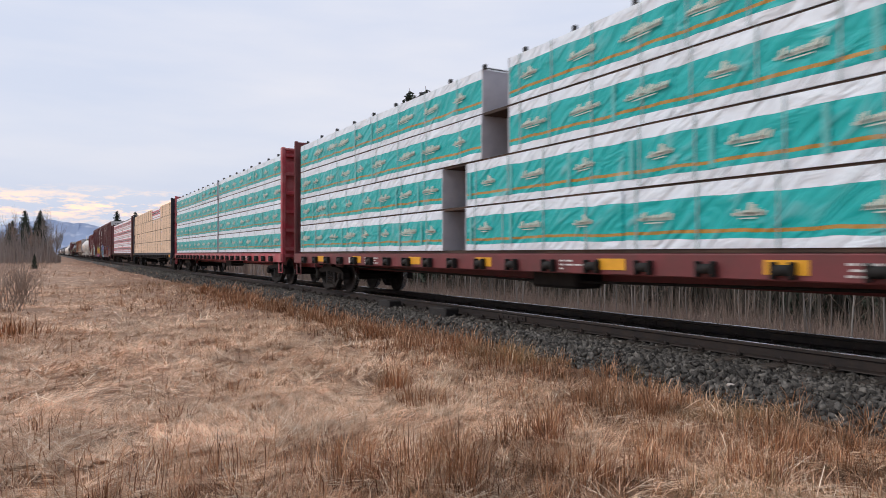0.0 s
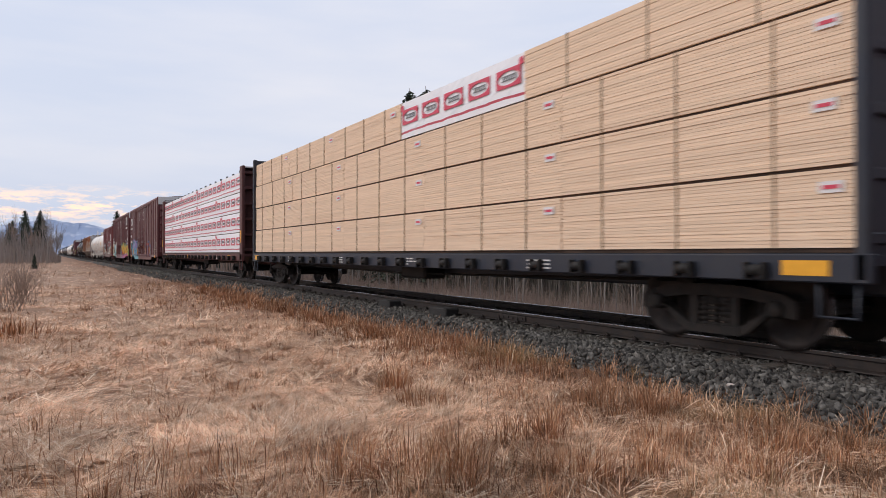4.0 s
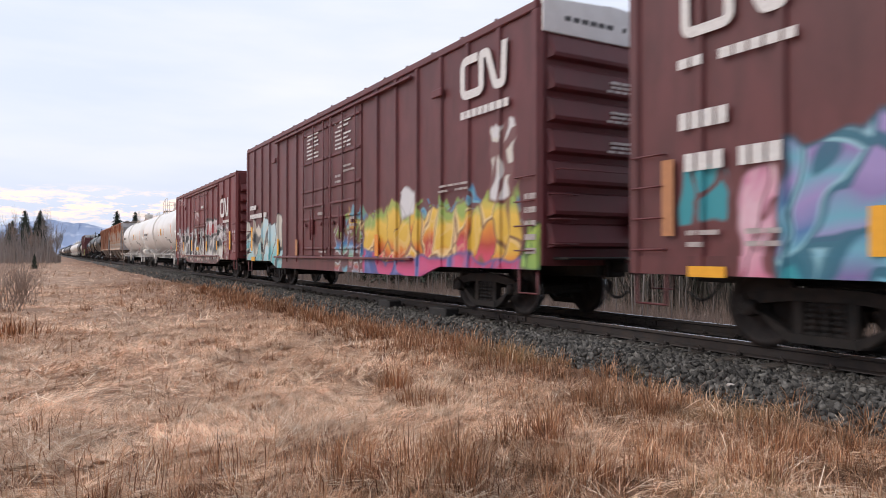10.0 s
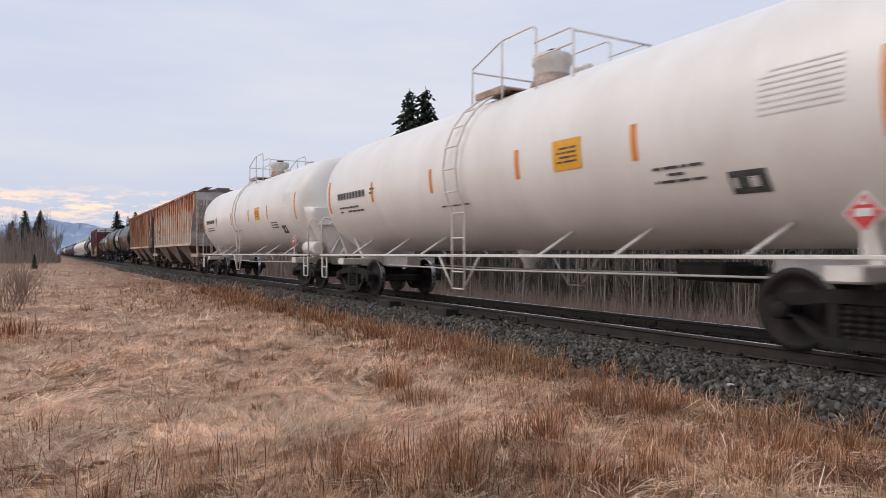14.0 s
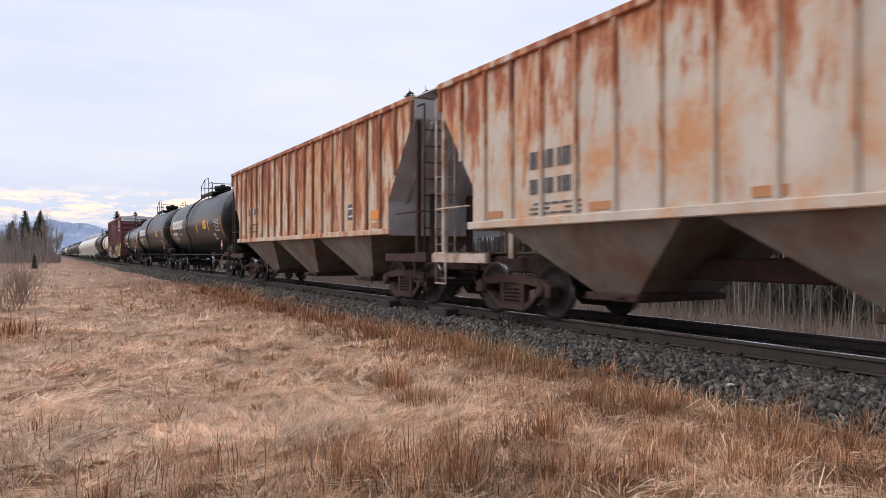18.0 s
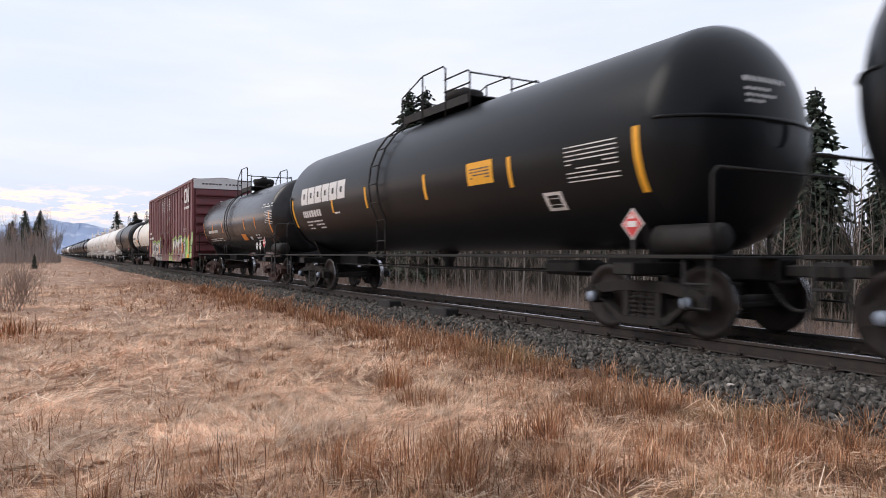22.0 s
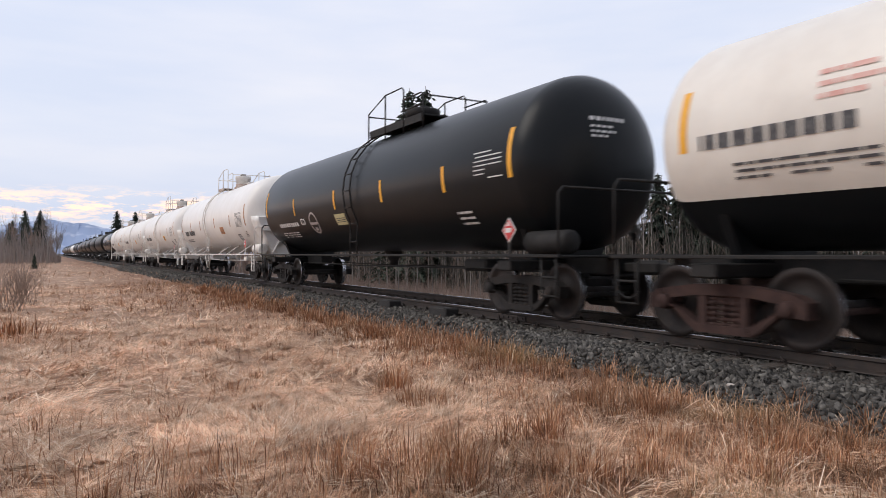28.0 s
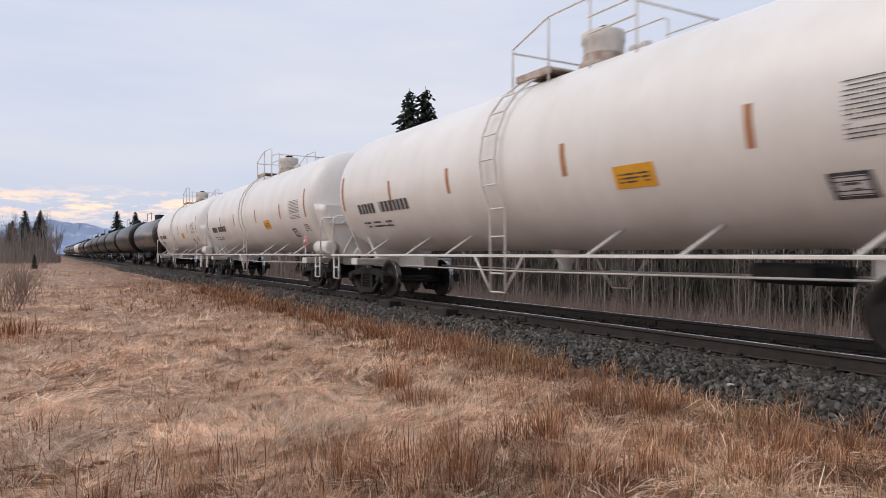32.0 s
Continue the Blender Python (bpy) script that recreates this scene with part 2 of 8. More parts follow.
# ---- mesh building ----
class Shape:
    """Gathers vertices and faces of one part."""

    def __init__(self):
        self.v, self.f, self.smooth = [], [], []

    def add(self, verts, faces, smooth=False):
        k = len(self.v)
        self.v.extend(verts)
        self.f.extend([tuple(i + k for i in q) for q in faces])
        self.smooth.extend([smooth] * len(faces))
        return self

    def box(self, x0, x1, y0, y1, z0, z1, c=0.0):
        """A box with its edges chamfered by c."""
        if c <= 0:
            v = [(x, y, z) for x in (x0, x1) for y in (y0, y1) for z in (z0, z1)]
            return self.add(v, [(0, 1, 3, 2), (4, 6, 7, 5), (0, 4, 5, 1), (2, 3, 7, 6), (0, 2, 6, 4), (1, 5, 7, 3)])
        c = min(c, (x1 - x0) * 0.45, (y1 - y0) * 0.45, (z1 - z0) * 0.45)
        lo, hi, v, idx = (x0, y0, z0), (x1, y1, z1), [], {}
        for sx in (0, 1):
            for sy in (0, 1):
                for sz in (0, 1):
                    s = (sx, sy, sz)
                    for a in range(3):
                        p = [(hi[k] - (0 if k == a else c)) if s[k] else (lo[k] + (0 if k == a else c)) for k in range(3)]
                        idx[s, a] = len(v)
                        v.append(tuple(p))
        f = []
        for a in range(3):
            b, d = (a + 1) % 3, (a + 2) % 3
            for side in (0, 1):
                q = []
                for sb, sd in ((0, 0), (1, 0), (1, 1), (0, 1)):
                    s = [0, 0, 0]
                    s[a], s[b], s[d] = side, sb, sd
                    q.append(idx[tuple(s), a])
                f.append(tuple(q) if side else tuple(q[::-1]))
            for sb in (0, 1):
                for sd in (0, 1):
                    s0, s1 = [0, 0, 0], [0, 0, 0]
                    s0[a], s1[a] = 0, 1
                    s0[b] = s1[b] = sb
                    s0[d] = s1[d] = sd
                    s0, s1 = tuple(s0), tuple(s1)
                    q = (idx[s0, b], idx[s1, b], idx[s1, d], idx[s0, d])
                    f.append(q if sb == sd else q[::-1])
        for s in {k[0] for k in idx}:
            q = (idx[s, 0], idx[s, 1], idx[s, 2])
            f.append(q if sum(s) % 2 else q[::-1])
        return self.add(v, f)

    def rod(self, p, q, r, n=8, r2=None, caps=True, smooth=True):
        p, q = Vector(p), Vector(q)
        d = (q - p).normalized()
        a = d.orthogonal().normalized()
        b = d.cross(a)
        r2 = r if r2 is None else r2
        v = []
        for c, rr in ((p, r), (q, r2)):
            for i in range(n):
                t = 2 * math.pi * i / n
                v.append(tuple(c + (a * math.cos(t) + b * math.sin(t)) * rr))
        self.add(v, [(i, (i + 1) % n, n + (i + 1) % n, n + i) for i in range(n)], smooth)
        if caps:
            k = len(self.v) - 2 * n
            self.f.append(tuple(k + i for i in range(n))[::-1])
            self.f.append(tuple(k + n + i for i in range(n)))
            self.smooth.extend([False, False])
        return self

    def path(self, points, r, n=6, taper=1.0):
        """A bent bar: one tube through the points, its end taper times as thick as its start."""
        pts = [Vector(p) for p in points]
        dirs = [(b - a).normalized() for a, b in zip(pts, pts[1:])]
        side = dirs[0].orthogonal().normalized()
        v = []
        for i, c in enumerate(pts):
            d = dirs[0] if i == 0 else dirs[-1] if i == len(pts) - 1 else (dirs[i - 1] + dirs[i]).normalized()
            side = (side - d * side.dot(d)).normalized()
            up = d.cross(side)
            for k in range(n):
                t = 2 * math.pi * k / n
                v.append(tuple(c + (side * math.cos(t) + up * math.sin(t)) * r * (1 + (taper - 1) * i / (len(pts) - 1))))
        m = len(pts)
        f = [(i * n + k, i * n + (k + 1) % n, (i + 1) * n + (k + 1) % n, (i + 1) * n + k) for i in range(m - 1) for k in range(n)]
        self.add(v, f, True)
        base = len(self.v) - m * n
        self.f += [tuple(base + k for k in range(n))[::-1], tuple(base + (m - 1) * n + k for k in range(n))]
        self.smooth += [False, False]
        return self

    def prism(self, poly, axis, a, b):
        """A polygon in the two axes after `axis`, carried from a to b along it."""
        n = len(poly)
        v = []
        for t in (a, b):
            for p in poly:
                c = [0, 0, 0]
                c[axis], c[(axis + 1) % 3], c[(axis + 2) % 3] = t, p[0], p[1]
                v.append(tuple(c))
        f = [(i, (i + 1) % n, n + (i + 1) % n, n + i) for i in range(n)]
        f += [tuple(range(n))[::-1], tuple(range(n, 2 * n))]
        return self.add(v, f)

    def lathe(self, prof, centre, axis=1, n=32, smooth=True):
        """prof: (along, radius) pairs, turned about the axis through centre."""
        v, f = [], []
        for (s, r) in prof:
            for i in range(n):
                t = 2 * math.pi * i / n
                c = list(centre)
                c[axis] += s
                c[(axis + 1) % 3] += r * math.cos(t)
                c[(axis + 2) % 3] += r * math.sin(t)
                v.append(tuple(c))
        for k in range(len(prof) - 1):
            for i in range(n):
                j = (i + 1) % n
                f.append((k * n + i, k * n + j, (k + 1) * n + j, (k + 1) * n + i))
        return self.add(v, f, smooth)

    def mesh(self, name, material):
        me = bpy.data.meshes.new(name)
        me.from_pydata(self.v, [], self.f)
        me.polygons.foreach_set("use_smooth", self.smooth)
        me.materials.append(material)
        me.update()
        return me


def part(name, shape, material, parent, label="", at=None, kind=""):
    """One mesh object under a thing or a part."""
    me = shape if isinstance(shape, bpy.types.Mesh) else shape.mesh(name, material)
    ob = new(name, me)
    ob.parent = parent
    if at is not None:
        ob.matrix_basis = at
    if label or kind:
        tagged(ob, label, kind=kind)
    return ob


def thing(name, label, category, m=None, group="", kind="", shape=None, material=None):
    """A top-level thing: a mesh, or an Empty that carries its parts."""
    ob = new(name, shape.mesh(name, material) if shape else None)
    tagged(ob, label, category, group, kind)
    if m is not None:
        ob.matrix_basis = m
    return ob


_kept = {}


def kept(key, make):
    """A mesh made once and shared by alike pieces."""
    if key not in _kept:
        _kept[key] = make()
    return _kept[key]


def paint_side(name, base, second, pieces, strokes=()):
    """Boxcar paint with sprayed lettering on the side towards the field.
    pieces: (y0, y1, z0, z1, colours from the foot up, outline, shine, halo or None, letter width, outline weight, raggedness);
    strokes: (y, z, length, width, turn, colour)."""
    m = mat(name, base, 0.5, 0, second, 1.5, 0.7, (1, 1, 0.35), dirt=tuple(c * 0.42 for c in base), dirt_scale=3.2, dirt_amount=0.55, bump=0.06, bump_scale=14)
    n, l = m.node_tree.nodes, m.node_tree.links
    b = n["Principled BSDF"]
    out = b.inputs["Base Color"].links[0].from_socket
    co = n.new("ShaderNodeTexCoord")
    sep = n.new("ShaderNodeSeparateXYZ")
    l.new(co.outputs["Object"], sep.inputs[0])

    def math_(op, a, c=None):
        k = n.new("ShaderNodeMath")
        k.operation = op
        for i, v in enumerate((a, c)):
            if v is None:
                continue
            if isinstance(v, (int, float)):
                k.inputs[i].default_value = v
            else:
                l.new(v, k.inputs[i])
        return k.outputs[0]

    def fade(v, a, z):
        """0 at a, 1 at z."""
        k = n.new("ShaderNodeMapRange")
        k.inputs["From Min"].default_value, k.inputs["From Max"].default_value = a, z
        l.new(v, k.inputs["Value"])
        return k.outputs[0]

    def flat_vector(u, v, w):
        vec = n.new("ShaderNodeCombineXYZ")
        l.new(u, vec.inputs[0])
        l.new(v, vec.inputs[1])
        vec.inputs[2].default_value = w
        return vec.outputs[0]

    def field(u, v, su, sv, seed, detail=2.0):
        t = n.new("ShaderNodeTexNoise")
        t.inputs["Scale"].default_value, t.inputs["Detail"].default_value, t.inputs["Distortion"].default_value = 1.0, detail, 0.4
        l.new(flat_vector(math_("MULTIPLY", u, su), math_("MULTIPLY", v, sv), seed), t.inputs["Vector"])
        return t

    def over(under, colour, factor):
        x = n.new("ShaderNodeMix")
        x.data_type = "RGBA"
        l.new(factor, x.inputs["Factor"])
        l.new(under, x.inputs["A"])
        if isinstance(colour, tuple):
            x.inputs["B"].default_value = (*colour, 1)
        else:
            l.new(colour, x.inputs["B"])
        return x.outputs["Result"]

    Y, Z = sep.outputs["Y"], sep.outputs["Z"]
    near = math_("LESS_THAN", sep.outputs["X"], 0.0)
    for i, (y0, y1, z0, z1, fills, outline, shine, halo, pitch, weight, rag) in enumerate(pieces):
        seed = i * 5.3 + len(name) * 1.7
        warp = n.new("ShaderNodeSeparateColor")
        l.new(field(Y, Z, 0.9 / pitch, 0.8 / pitch, seed + 40, 1.0).outputs["Color"], warp.inputs[0])
        wy = math_("MULTIPLY", math_("SUBTRACT", warp.outputs[0], 0.5), 0.9 * pitch)
        wz = math_("MULTIPLY", math_("SUBTRACT", warp.outputs[1], 0.5), 0.9 * pitch)
        yy, zz = math_("ADD", Y, wy), math_("ADD", Z, wz)
        # ragged letter tops: pointed, one to each letter
        top = math_("MULTIPLY", math_("SUBTRACT", field(Y, Z, 1.3 / pitch, 0.05, seed + 3, 1.5).outputs["Fac"], 0.5), 2.6 * rag)
        zt = math_("ADD", zz, top)

        def inside(grow):
            k = math_("MULTIPLY", fade(yy, y0 - grow - 0.03, y0 - grow + 0.03), fade(yy, y1 + grow + 0.03, y1 + grow - 0.03))
            return math_("MULTIPLY", math_("MULTIPLY", k, near), math_("MULTIPLY", fade(zz, z0 - grow - 0.03, z0 - grow + 0.03), fade(zt, z1 + grow + 0.03, z1 + grow - 0.03)))

        if halo:
            out = over(out, halo, math_("MULTIPLY", inside(0.16), 0.92))
        # slanted letter cells with a colour shift of their own
        cell_v = flat_vector(math_("DIVIDE", math_("ADD", yy, math_("MULTIPLY", zz, 0.25)), pitch), math_("DIVIDE", zz, pitch * 2.0), seed)
        cell, line = n.new("ShaderNodeTexVoronoi"), n.new("ShaderNodeTexVoronoi")
        line.feature = "DISTANCE_TO_EDGE"
        for t in (cell, line):
            t.inputs["Scale"].default_value = 1.0
            t.inputs["Randomness"].default_value = 0.85
            l.new(cell_v, t.inputs["Vector"])
        shift = n.new("ShaderNodeSeparateColor")
        l.new(cell.outputs["Color"], shift.inputs[0])
        ramp = n.new("ShaderNodeValToRGB")
        for k, c in enumerate(fills):
            e = ramp.color_ramp.elements[k] if k < 2 else ramp.color_ramp.elements.new(k / max(1, len(fills) - 1))
            e.position, e.color = k / max(1, len(fills) - 1), (*c, 1)
        high = math_("ADD", fade(zz, z0, z1), math_("MULTIPLY", math_("SUBTRACT", shift.outputs[0], 0.5), 0.6))
        l.new(high, ramp.inputs[0])
        paint = ramp.outputs[0]
        # a counter in about every third letter, then the outlines and a thin shine beside them
        hole = math_("MULTIPLY", fade(cell.outputs["Distance"], 0.24, 0.18), fade(shift.outputs[1], 0.60, 0.64))
        paint = over(paint, outline, math_("MULTIPLY", hole, 0.9))
        fine = n.new("ShaderNodeTexVoronoi")
        fine.feature = "DISTANCE_TO_EDGE"
        fine.inputs["Scale"].default_value = 2.1
        l.new(cell_v, fine.inputs["Vector"])
        paint = over(paint, shine, math_("MULTIPLY", math_("MULTIPLY", fade(fine.outputs["Distance"], 0.07, 0.04), fade(shift.outputs[1], 0.52, 0.44)), 0.32))
        edge = line.outputs["Distance"]
        paint = over(paint, shine, math_("MULTIPLY", math_("MULTIPLY", fade(edge, weight + 0.055, weight + 0.035), fade(shift.outputs[2], 0.40, 0.50)), 0.85))
        paint = over(paint, outline, math_("MULTIPLY", fade(edge, weight + 0.012, weight - 0.012), 0.92))
        body = inside(0.0)
        out = over(out, outline, math_("MULTIPLY", inside(0.045), 0.85))
        out = over(out, paint, math_("MULTIPLY", body, 0.94))
    for y, z, length, width, turn, colour in strokes:
        mp = n.new("ShaderNodeMapping")
        mp.vector_type = "TEXTURE"
        mp.inputs["Location"].default_value = (0, y, z)
        mp.inputs["Rotation"].default_value = (radians(turn), 0, 0)
        l.new(co.outputs["Object"], mp.inputs["Vector"])
        s2 = n.new("ShaderNodeSeparateXYZ")
        l.new(mp.outputs[0], s2.inputs[0])
        u = fade(math_("ABSOLUTE", s2.outputs["Y"]), length / 2 + 0.05, length / 2 - 0.05)
        v = fade(math_("ABSOLUTE", s2.outputs["Z"]), width / 2 + 0.04, width / 2 - 0.03)
        out = over(out, colour, math_("MULTIPLY", math_("MULTIPLY", math_("MULTIPLY", u, v), near), 0.8))
    l.new(out, b.inputs["Base Color"])
    return m


def rusty_side(name, base, z0, z1, lo, hi, bias):
    """Pale hopper paint, rusting from the top in streaks that run down."""
    m = mat(name, base, 0.7, 0, tuple(c * 0.82 for c in base), 1.5, 0.6, (1, 1, 0.3), dirt=(0.30, 0.24, 0.19), dirt_scale=1.4, dirt_amount=0.4, bump=0.12, bump_scale=30)
    n, l = m.node_tree.nodes, m.node_tree.links
    b = n["Principled BSDF"]
    out = b.inputs["Base Color"].links[0].from_socket
    # a tan wash of old rust water in broad patches
    co = n.new("ShaderNodeTexCoord")
    wash = n.new("ShaderNodeTexNoise")
    wash.inputs["Scale"].default_value, wash.inputs["Detail"].default_value, wash.inputs["Roughness"].default_value = 0.9, 6.0, 0.68
    l.new(co.outputs["Object"], wash.inputs["Vector"])
    wr = n.new("ShaderNodeMapRange")
    wr.inputs["From Min"].default_value, wr.inputs["From Max"].default_value, wr.inputs["To Max"].default_value = 0.44, 0.62, 0.85
    l.new(wash.outputs["Fac"], wr.inputs["Value"])
    wx = n.new("ShaderNodeMix")
    wx.data_type = "RGBA"
    wx.inputs["B"].default_value = (0.55, 0.255, 0.10, 1)
    l.new(wr.outputs[0], wx.inputs["Factor"])
    l.new(out, wx.inputs["A"])
    out = wx.outputs["Result"]
    info = n.new("ShaderNodeObjectInfo")
    mp = n.new("ShaderNodeMapping")
    mp.inputs["Scale"].default_value = (1, 1.7, 0.42)
    l.new(co.outputs["Object"], mp.inputs["Vector"])
    sh = n.new("ShaderNodeVectorMath")
    sh.operation = "MULTIPLY_ADD"
    sh.inputs[1].default_value = (1, 1, 1)
    l.new(mp.outputs[0], sh.inputs[0])
    k = n.new("ShaderNodeMath")
    k.operation = "MULTIPLY"
    k.inputs[1].default_value = 31.0
    l.new(info.outputs["Random"], k.inputs[0])
    l.new(k.outputs[0], sh.inputs[2])
    t = n.new("ShaderNodeTexNoise")
    t.inputs["Scale"].default_value, t.inputs["Detail"].default_value, t.inputs["Roughness"].default_value = 1.45, 9.0, 0.72
    l.new(sh.outputs[0], t.inputs["Vector"])
    sep = n.new("ShaderNodeSeparateXYZ")
    l.new(co.outputs["Object"], sep.inputs[0])
    zr = n.new("ShaderNodeMapRange")
    zr.inputs["From Min"].default_value, zr.inputs["From Max"].default_value = z0, z1
    zr.inputs["To Min"].default_value, zr.inputs["To Max"].default_value = -bias, bias
    l.new(sep.outputs["Z"], zr.inputs["Value"])
    a = n.new("ShaderNodeMath")
    l.new(t.outputs["Fac"], a.inputs[0])
    l.new(zr.outputs[0], a.inputs[1])
    f = n.new("ShaderNodeMapRange")
    f.inputs["From Min"].default_value, f.inputs["From Max"].default_value = lo, hi
    l.new(a.outputs[0], f.inputs["Value"])
    r = n.new("ShaderNodeValToRGB")
    r.color_ramp.elements[0].position, r.color_ramp.elements[0].color = 0.25, (0.44, 0.155, 0.05, 1)
    r.color_ramp.elements[1].position, r.color_ramp.elements[1].color = 0.9, (0.185, 0.056, 0.034, 1)
    e = r.color_ramp.elements.new(0.55)
    e.color = (0.33, 0.095, 0.038, 1)
    l.new(f.outputs[0], r.inputs[0])
    g = n.new("ShaderNodeMapRange")
    g.inputs["From Min"].default_value, g.inputs["From Max"].default_value = 0.0, 0.45
    l.new(f.outputs[0], g.inputs["Value"])
    x = n.new("ShaderNodeMix")
    x.data_type = "RGBA"
    l.new(g.outputs[0], x.inputs["Factor"])
    l.new(out, x.inputs["A"])
    l.new(r.outputs[0], x.inputs["B"])
    l.new(x.outputs["Result"], b.inputs["Base Color"])
    return m


M_POSTRUST = mat("rusted_side_post", (0.30, 0.115, 0.055), 0.8, 0, (0.16, 0.060, 0.035), 2.5, 0.8, (1, 1, 0.4), dirt=(0.58, 0.47, 0.37), dirt_scale=1.6, dirt_amount=0.6, bump=0.15, bump_scale=30)
M_HOPPERPALE = rusty_side("pale_hopper_paint_rusting", (0.60, 0.55, 0.485), 1.6, 4.6, 0.50, 0.72, 0.12)
M_HOPPERRUST = rusty_side("rust_eaten_hopper_paint", (0.62, 0.55, 0.455), 1.6, 4.6, 0.46, 0.64, 0.06)
# ---- printed lumber wrap ----
def wrap_mat(name, bands, bump=0.5):
    """Plastic wrap printed in level bands, wrinkled; bands: (height of the band's foot in metres, colour), from the bottom up."""
    m = bpy.data.materials.new(name)
    m.use_nodes = True
    n, l = m.node_tree.nodes, m.node_tree.links
    b = n["Principled BSDF"]
    b.inputs["Roughness"].default_value = 0.38
    co = n.new("ShaderNodeTexCoord")
    sep = n.new("ShaderNodeSeparateXYZ")
    l.new(co.outputs["Object"], sep.inputs[0])
    info = n.new("ShaderNodeObjectInfo")
    off = n.new("ShaderNodeVectorMath")
    off.operation = "ADD"
    k = n.new("ShaderNodeMath")
    k.operation = "MULTIPLY"
    k.inputs[1].default_value = 23.0
    l.new(info.outputs["Random"], k.inputs[0])
    l.new(co.outputs["Object"], off.inputs[0])
    l.new(k.outputs[0], off.inputs[1])
    # the print sags and puckers a little along the bundle
    t = n.new("ShaderNodeTexNoise")
    t.inputs["Scale"].default_value, t.inputs["Detail"].default_value = 1.6, 3.0
    l.new(off.outputs[0], t.inputs["Vector"])
    sag = n.new("ShaderNodeMapRange")
    sag.inputs["To Min"].default_value, sag.inputs["To Max"].default_value = -0.035, 0.035
    l.new(t.outputs["Fac"], sag.inputs["Value"])
    z = n.new("ShaderNodeMath")
    l.new(sep.outputs["Z"], z.inputs[0])
    l.new(sag.outputs[0], z.inputs[1])
    ramp = n.new("ShaderNodeValToRGB")
    ramp.color_ramp.interpolation = "CONSTANT"
    for i, (foot, c) in enumerate(bands):
        e = ramp.color_ramp.elements[0] if i == 0 else ramp.color_ramp.elements.new(foot)
        e.position, e.color = foot, (*c, 1)
    if len(ramp.color_ramp.elements) > len(bands):
        ramp.color_ramp.elements.remove(ramp.color_ramp.elements[-1])
    l.new(z.outputs[0], ramp.inputs[0])
    # wrinkles: long creases, raised as relief and also streaked into the colour
    w = n.new("ShaderNodeTexNoise")
    w.inputs["Scale"].default_value, w.inputs["Detail"].default_value, w.inputs["Distortion"].default_value = 2.4, 3.0, 1.5
    slant = n.new("ShaderNodeMapping")
    slant.inputs["Rotation"].default_value = (0.7, 0, 0)
    l.new(off.outputs[0], slant.inputs["Vector"])
    drawn = n.new("ShaderNodeMapping")
    drawn.inputs["Scale"].default_value = (1, 0.45, 1.5)
    l.new(slant.outputs[0], drawn.inputs["Vector"])
    l.new(drawn.outputs[0], w.inputs["Vector"])
    # painted sheen on teal print, painted shade on white: creases mixed towards blue-grey
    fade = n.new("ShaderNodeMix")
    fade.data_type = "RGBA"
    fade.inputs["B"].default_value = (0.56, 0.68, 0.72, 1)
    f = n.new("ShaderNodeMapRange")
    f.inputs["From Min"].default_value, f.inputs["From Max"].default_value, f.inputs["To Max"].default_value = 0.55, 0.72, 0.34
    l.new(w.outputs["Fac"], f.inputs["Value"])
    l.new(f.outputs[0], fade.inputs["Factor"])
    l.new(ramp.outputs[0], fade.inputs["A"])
    l.new(fade.outputs["Result"], b.inputs["Base Color"])
    bp = n.new("ShaderNodeBump")
    bp.inputs["Strength"].default_value, bp.inputs["Distance"].default_value = bump, 0.10
    l.new(w.outputs["Fac"], bp.inputs["Height"])
    l.new(bp.outputs[0], b.inputs["Normal"])
    return m


TEAL, WRAPW = (0.001, 0.45, 0.45), (0.82, 0.90, 0.98)
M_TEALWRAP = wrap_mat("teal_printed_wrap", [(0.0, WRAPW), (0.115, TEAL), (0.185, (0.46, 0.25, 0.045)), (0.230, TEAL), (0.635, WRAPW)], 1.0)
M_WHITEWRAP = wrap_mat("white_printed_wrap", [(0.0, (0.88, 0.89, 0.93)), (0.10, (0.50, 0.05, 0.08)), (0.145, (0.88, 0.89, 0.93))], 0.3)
M_PRINTCREAM = mat("cream_print", (0.68, 0.72, 0.64), 0.5, 0, (0.46, 0.62, 0.56), 9, 0.5, bump=0)
M_PRINTTEAL = mat("pale_teal_seam", (0.16, 0.54, 0.54), 0.45, 0, (0.05, 0.44, 0.42), 5, 0.5, bump=0.2)
M_WRAPSTRAP = mat("grey_plastic_strap", (0.30, 0.42, 0.42), 0.4, 0, (0.48, 0.54, 0.55), 5, 0.6, bump=0.1)
M_PRINTRED = mat("red_print", (0.64, 0.055, 0.105), 0.45, 0, (0.55, 0.06, 0.10), 6, 0.5, bump=0.1)
M_PRINTGREY = mat("grey_print", (0.16, 0.17, 0.18), 0.5, 0, (0.3, 0.3, 0.3), 8, 0.5, bump=0)
M_PRINTWHITE = mat("white_print", (0.76, 0.75, 0.76), 0.42, 0, (0.66, 0.66, 0.68), 4, 0.5, bump=0.1)
M_LUMBER = mat("sawn_lumber", (0.86, 0.66, 0.49), 0.8, 0, (0.78, 0.58, 0.415), 3.0, 0.7, (2, 0.6, 14),
               dirt=(0.64, 0.47, 0.33), dirt_scale=1.2, dirt_amount=0.35, bump=0.15, each=0.06)
M_GAP = mat("dark_dunnage", (0.050, 0.034, 0.027), 0.9, 0, (0.13, 0.075, 0.05), 2.0, 0.7, (1, 0.4, 1))


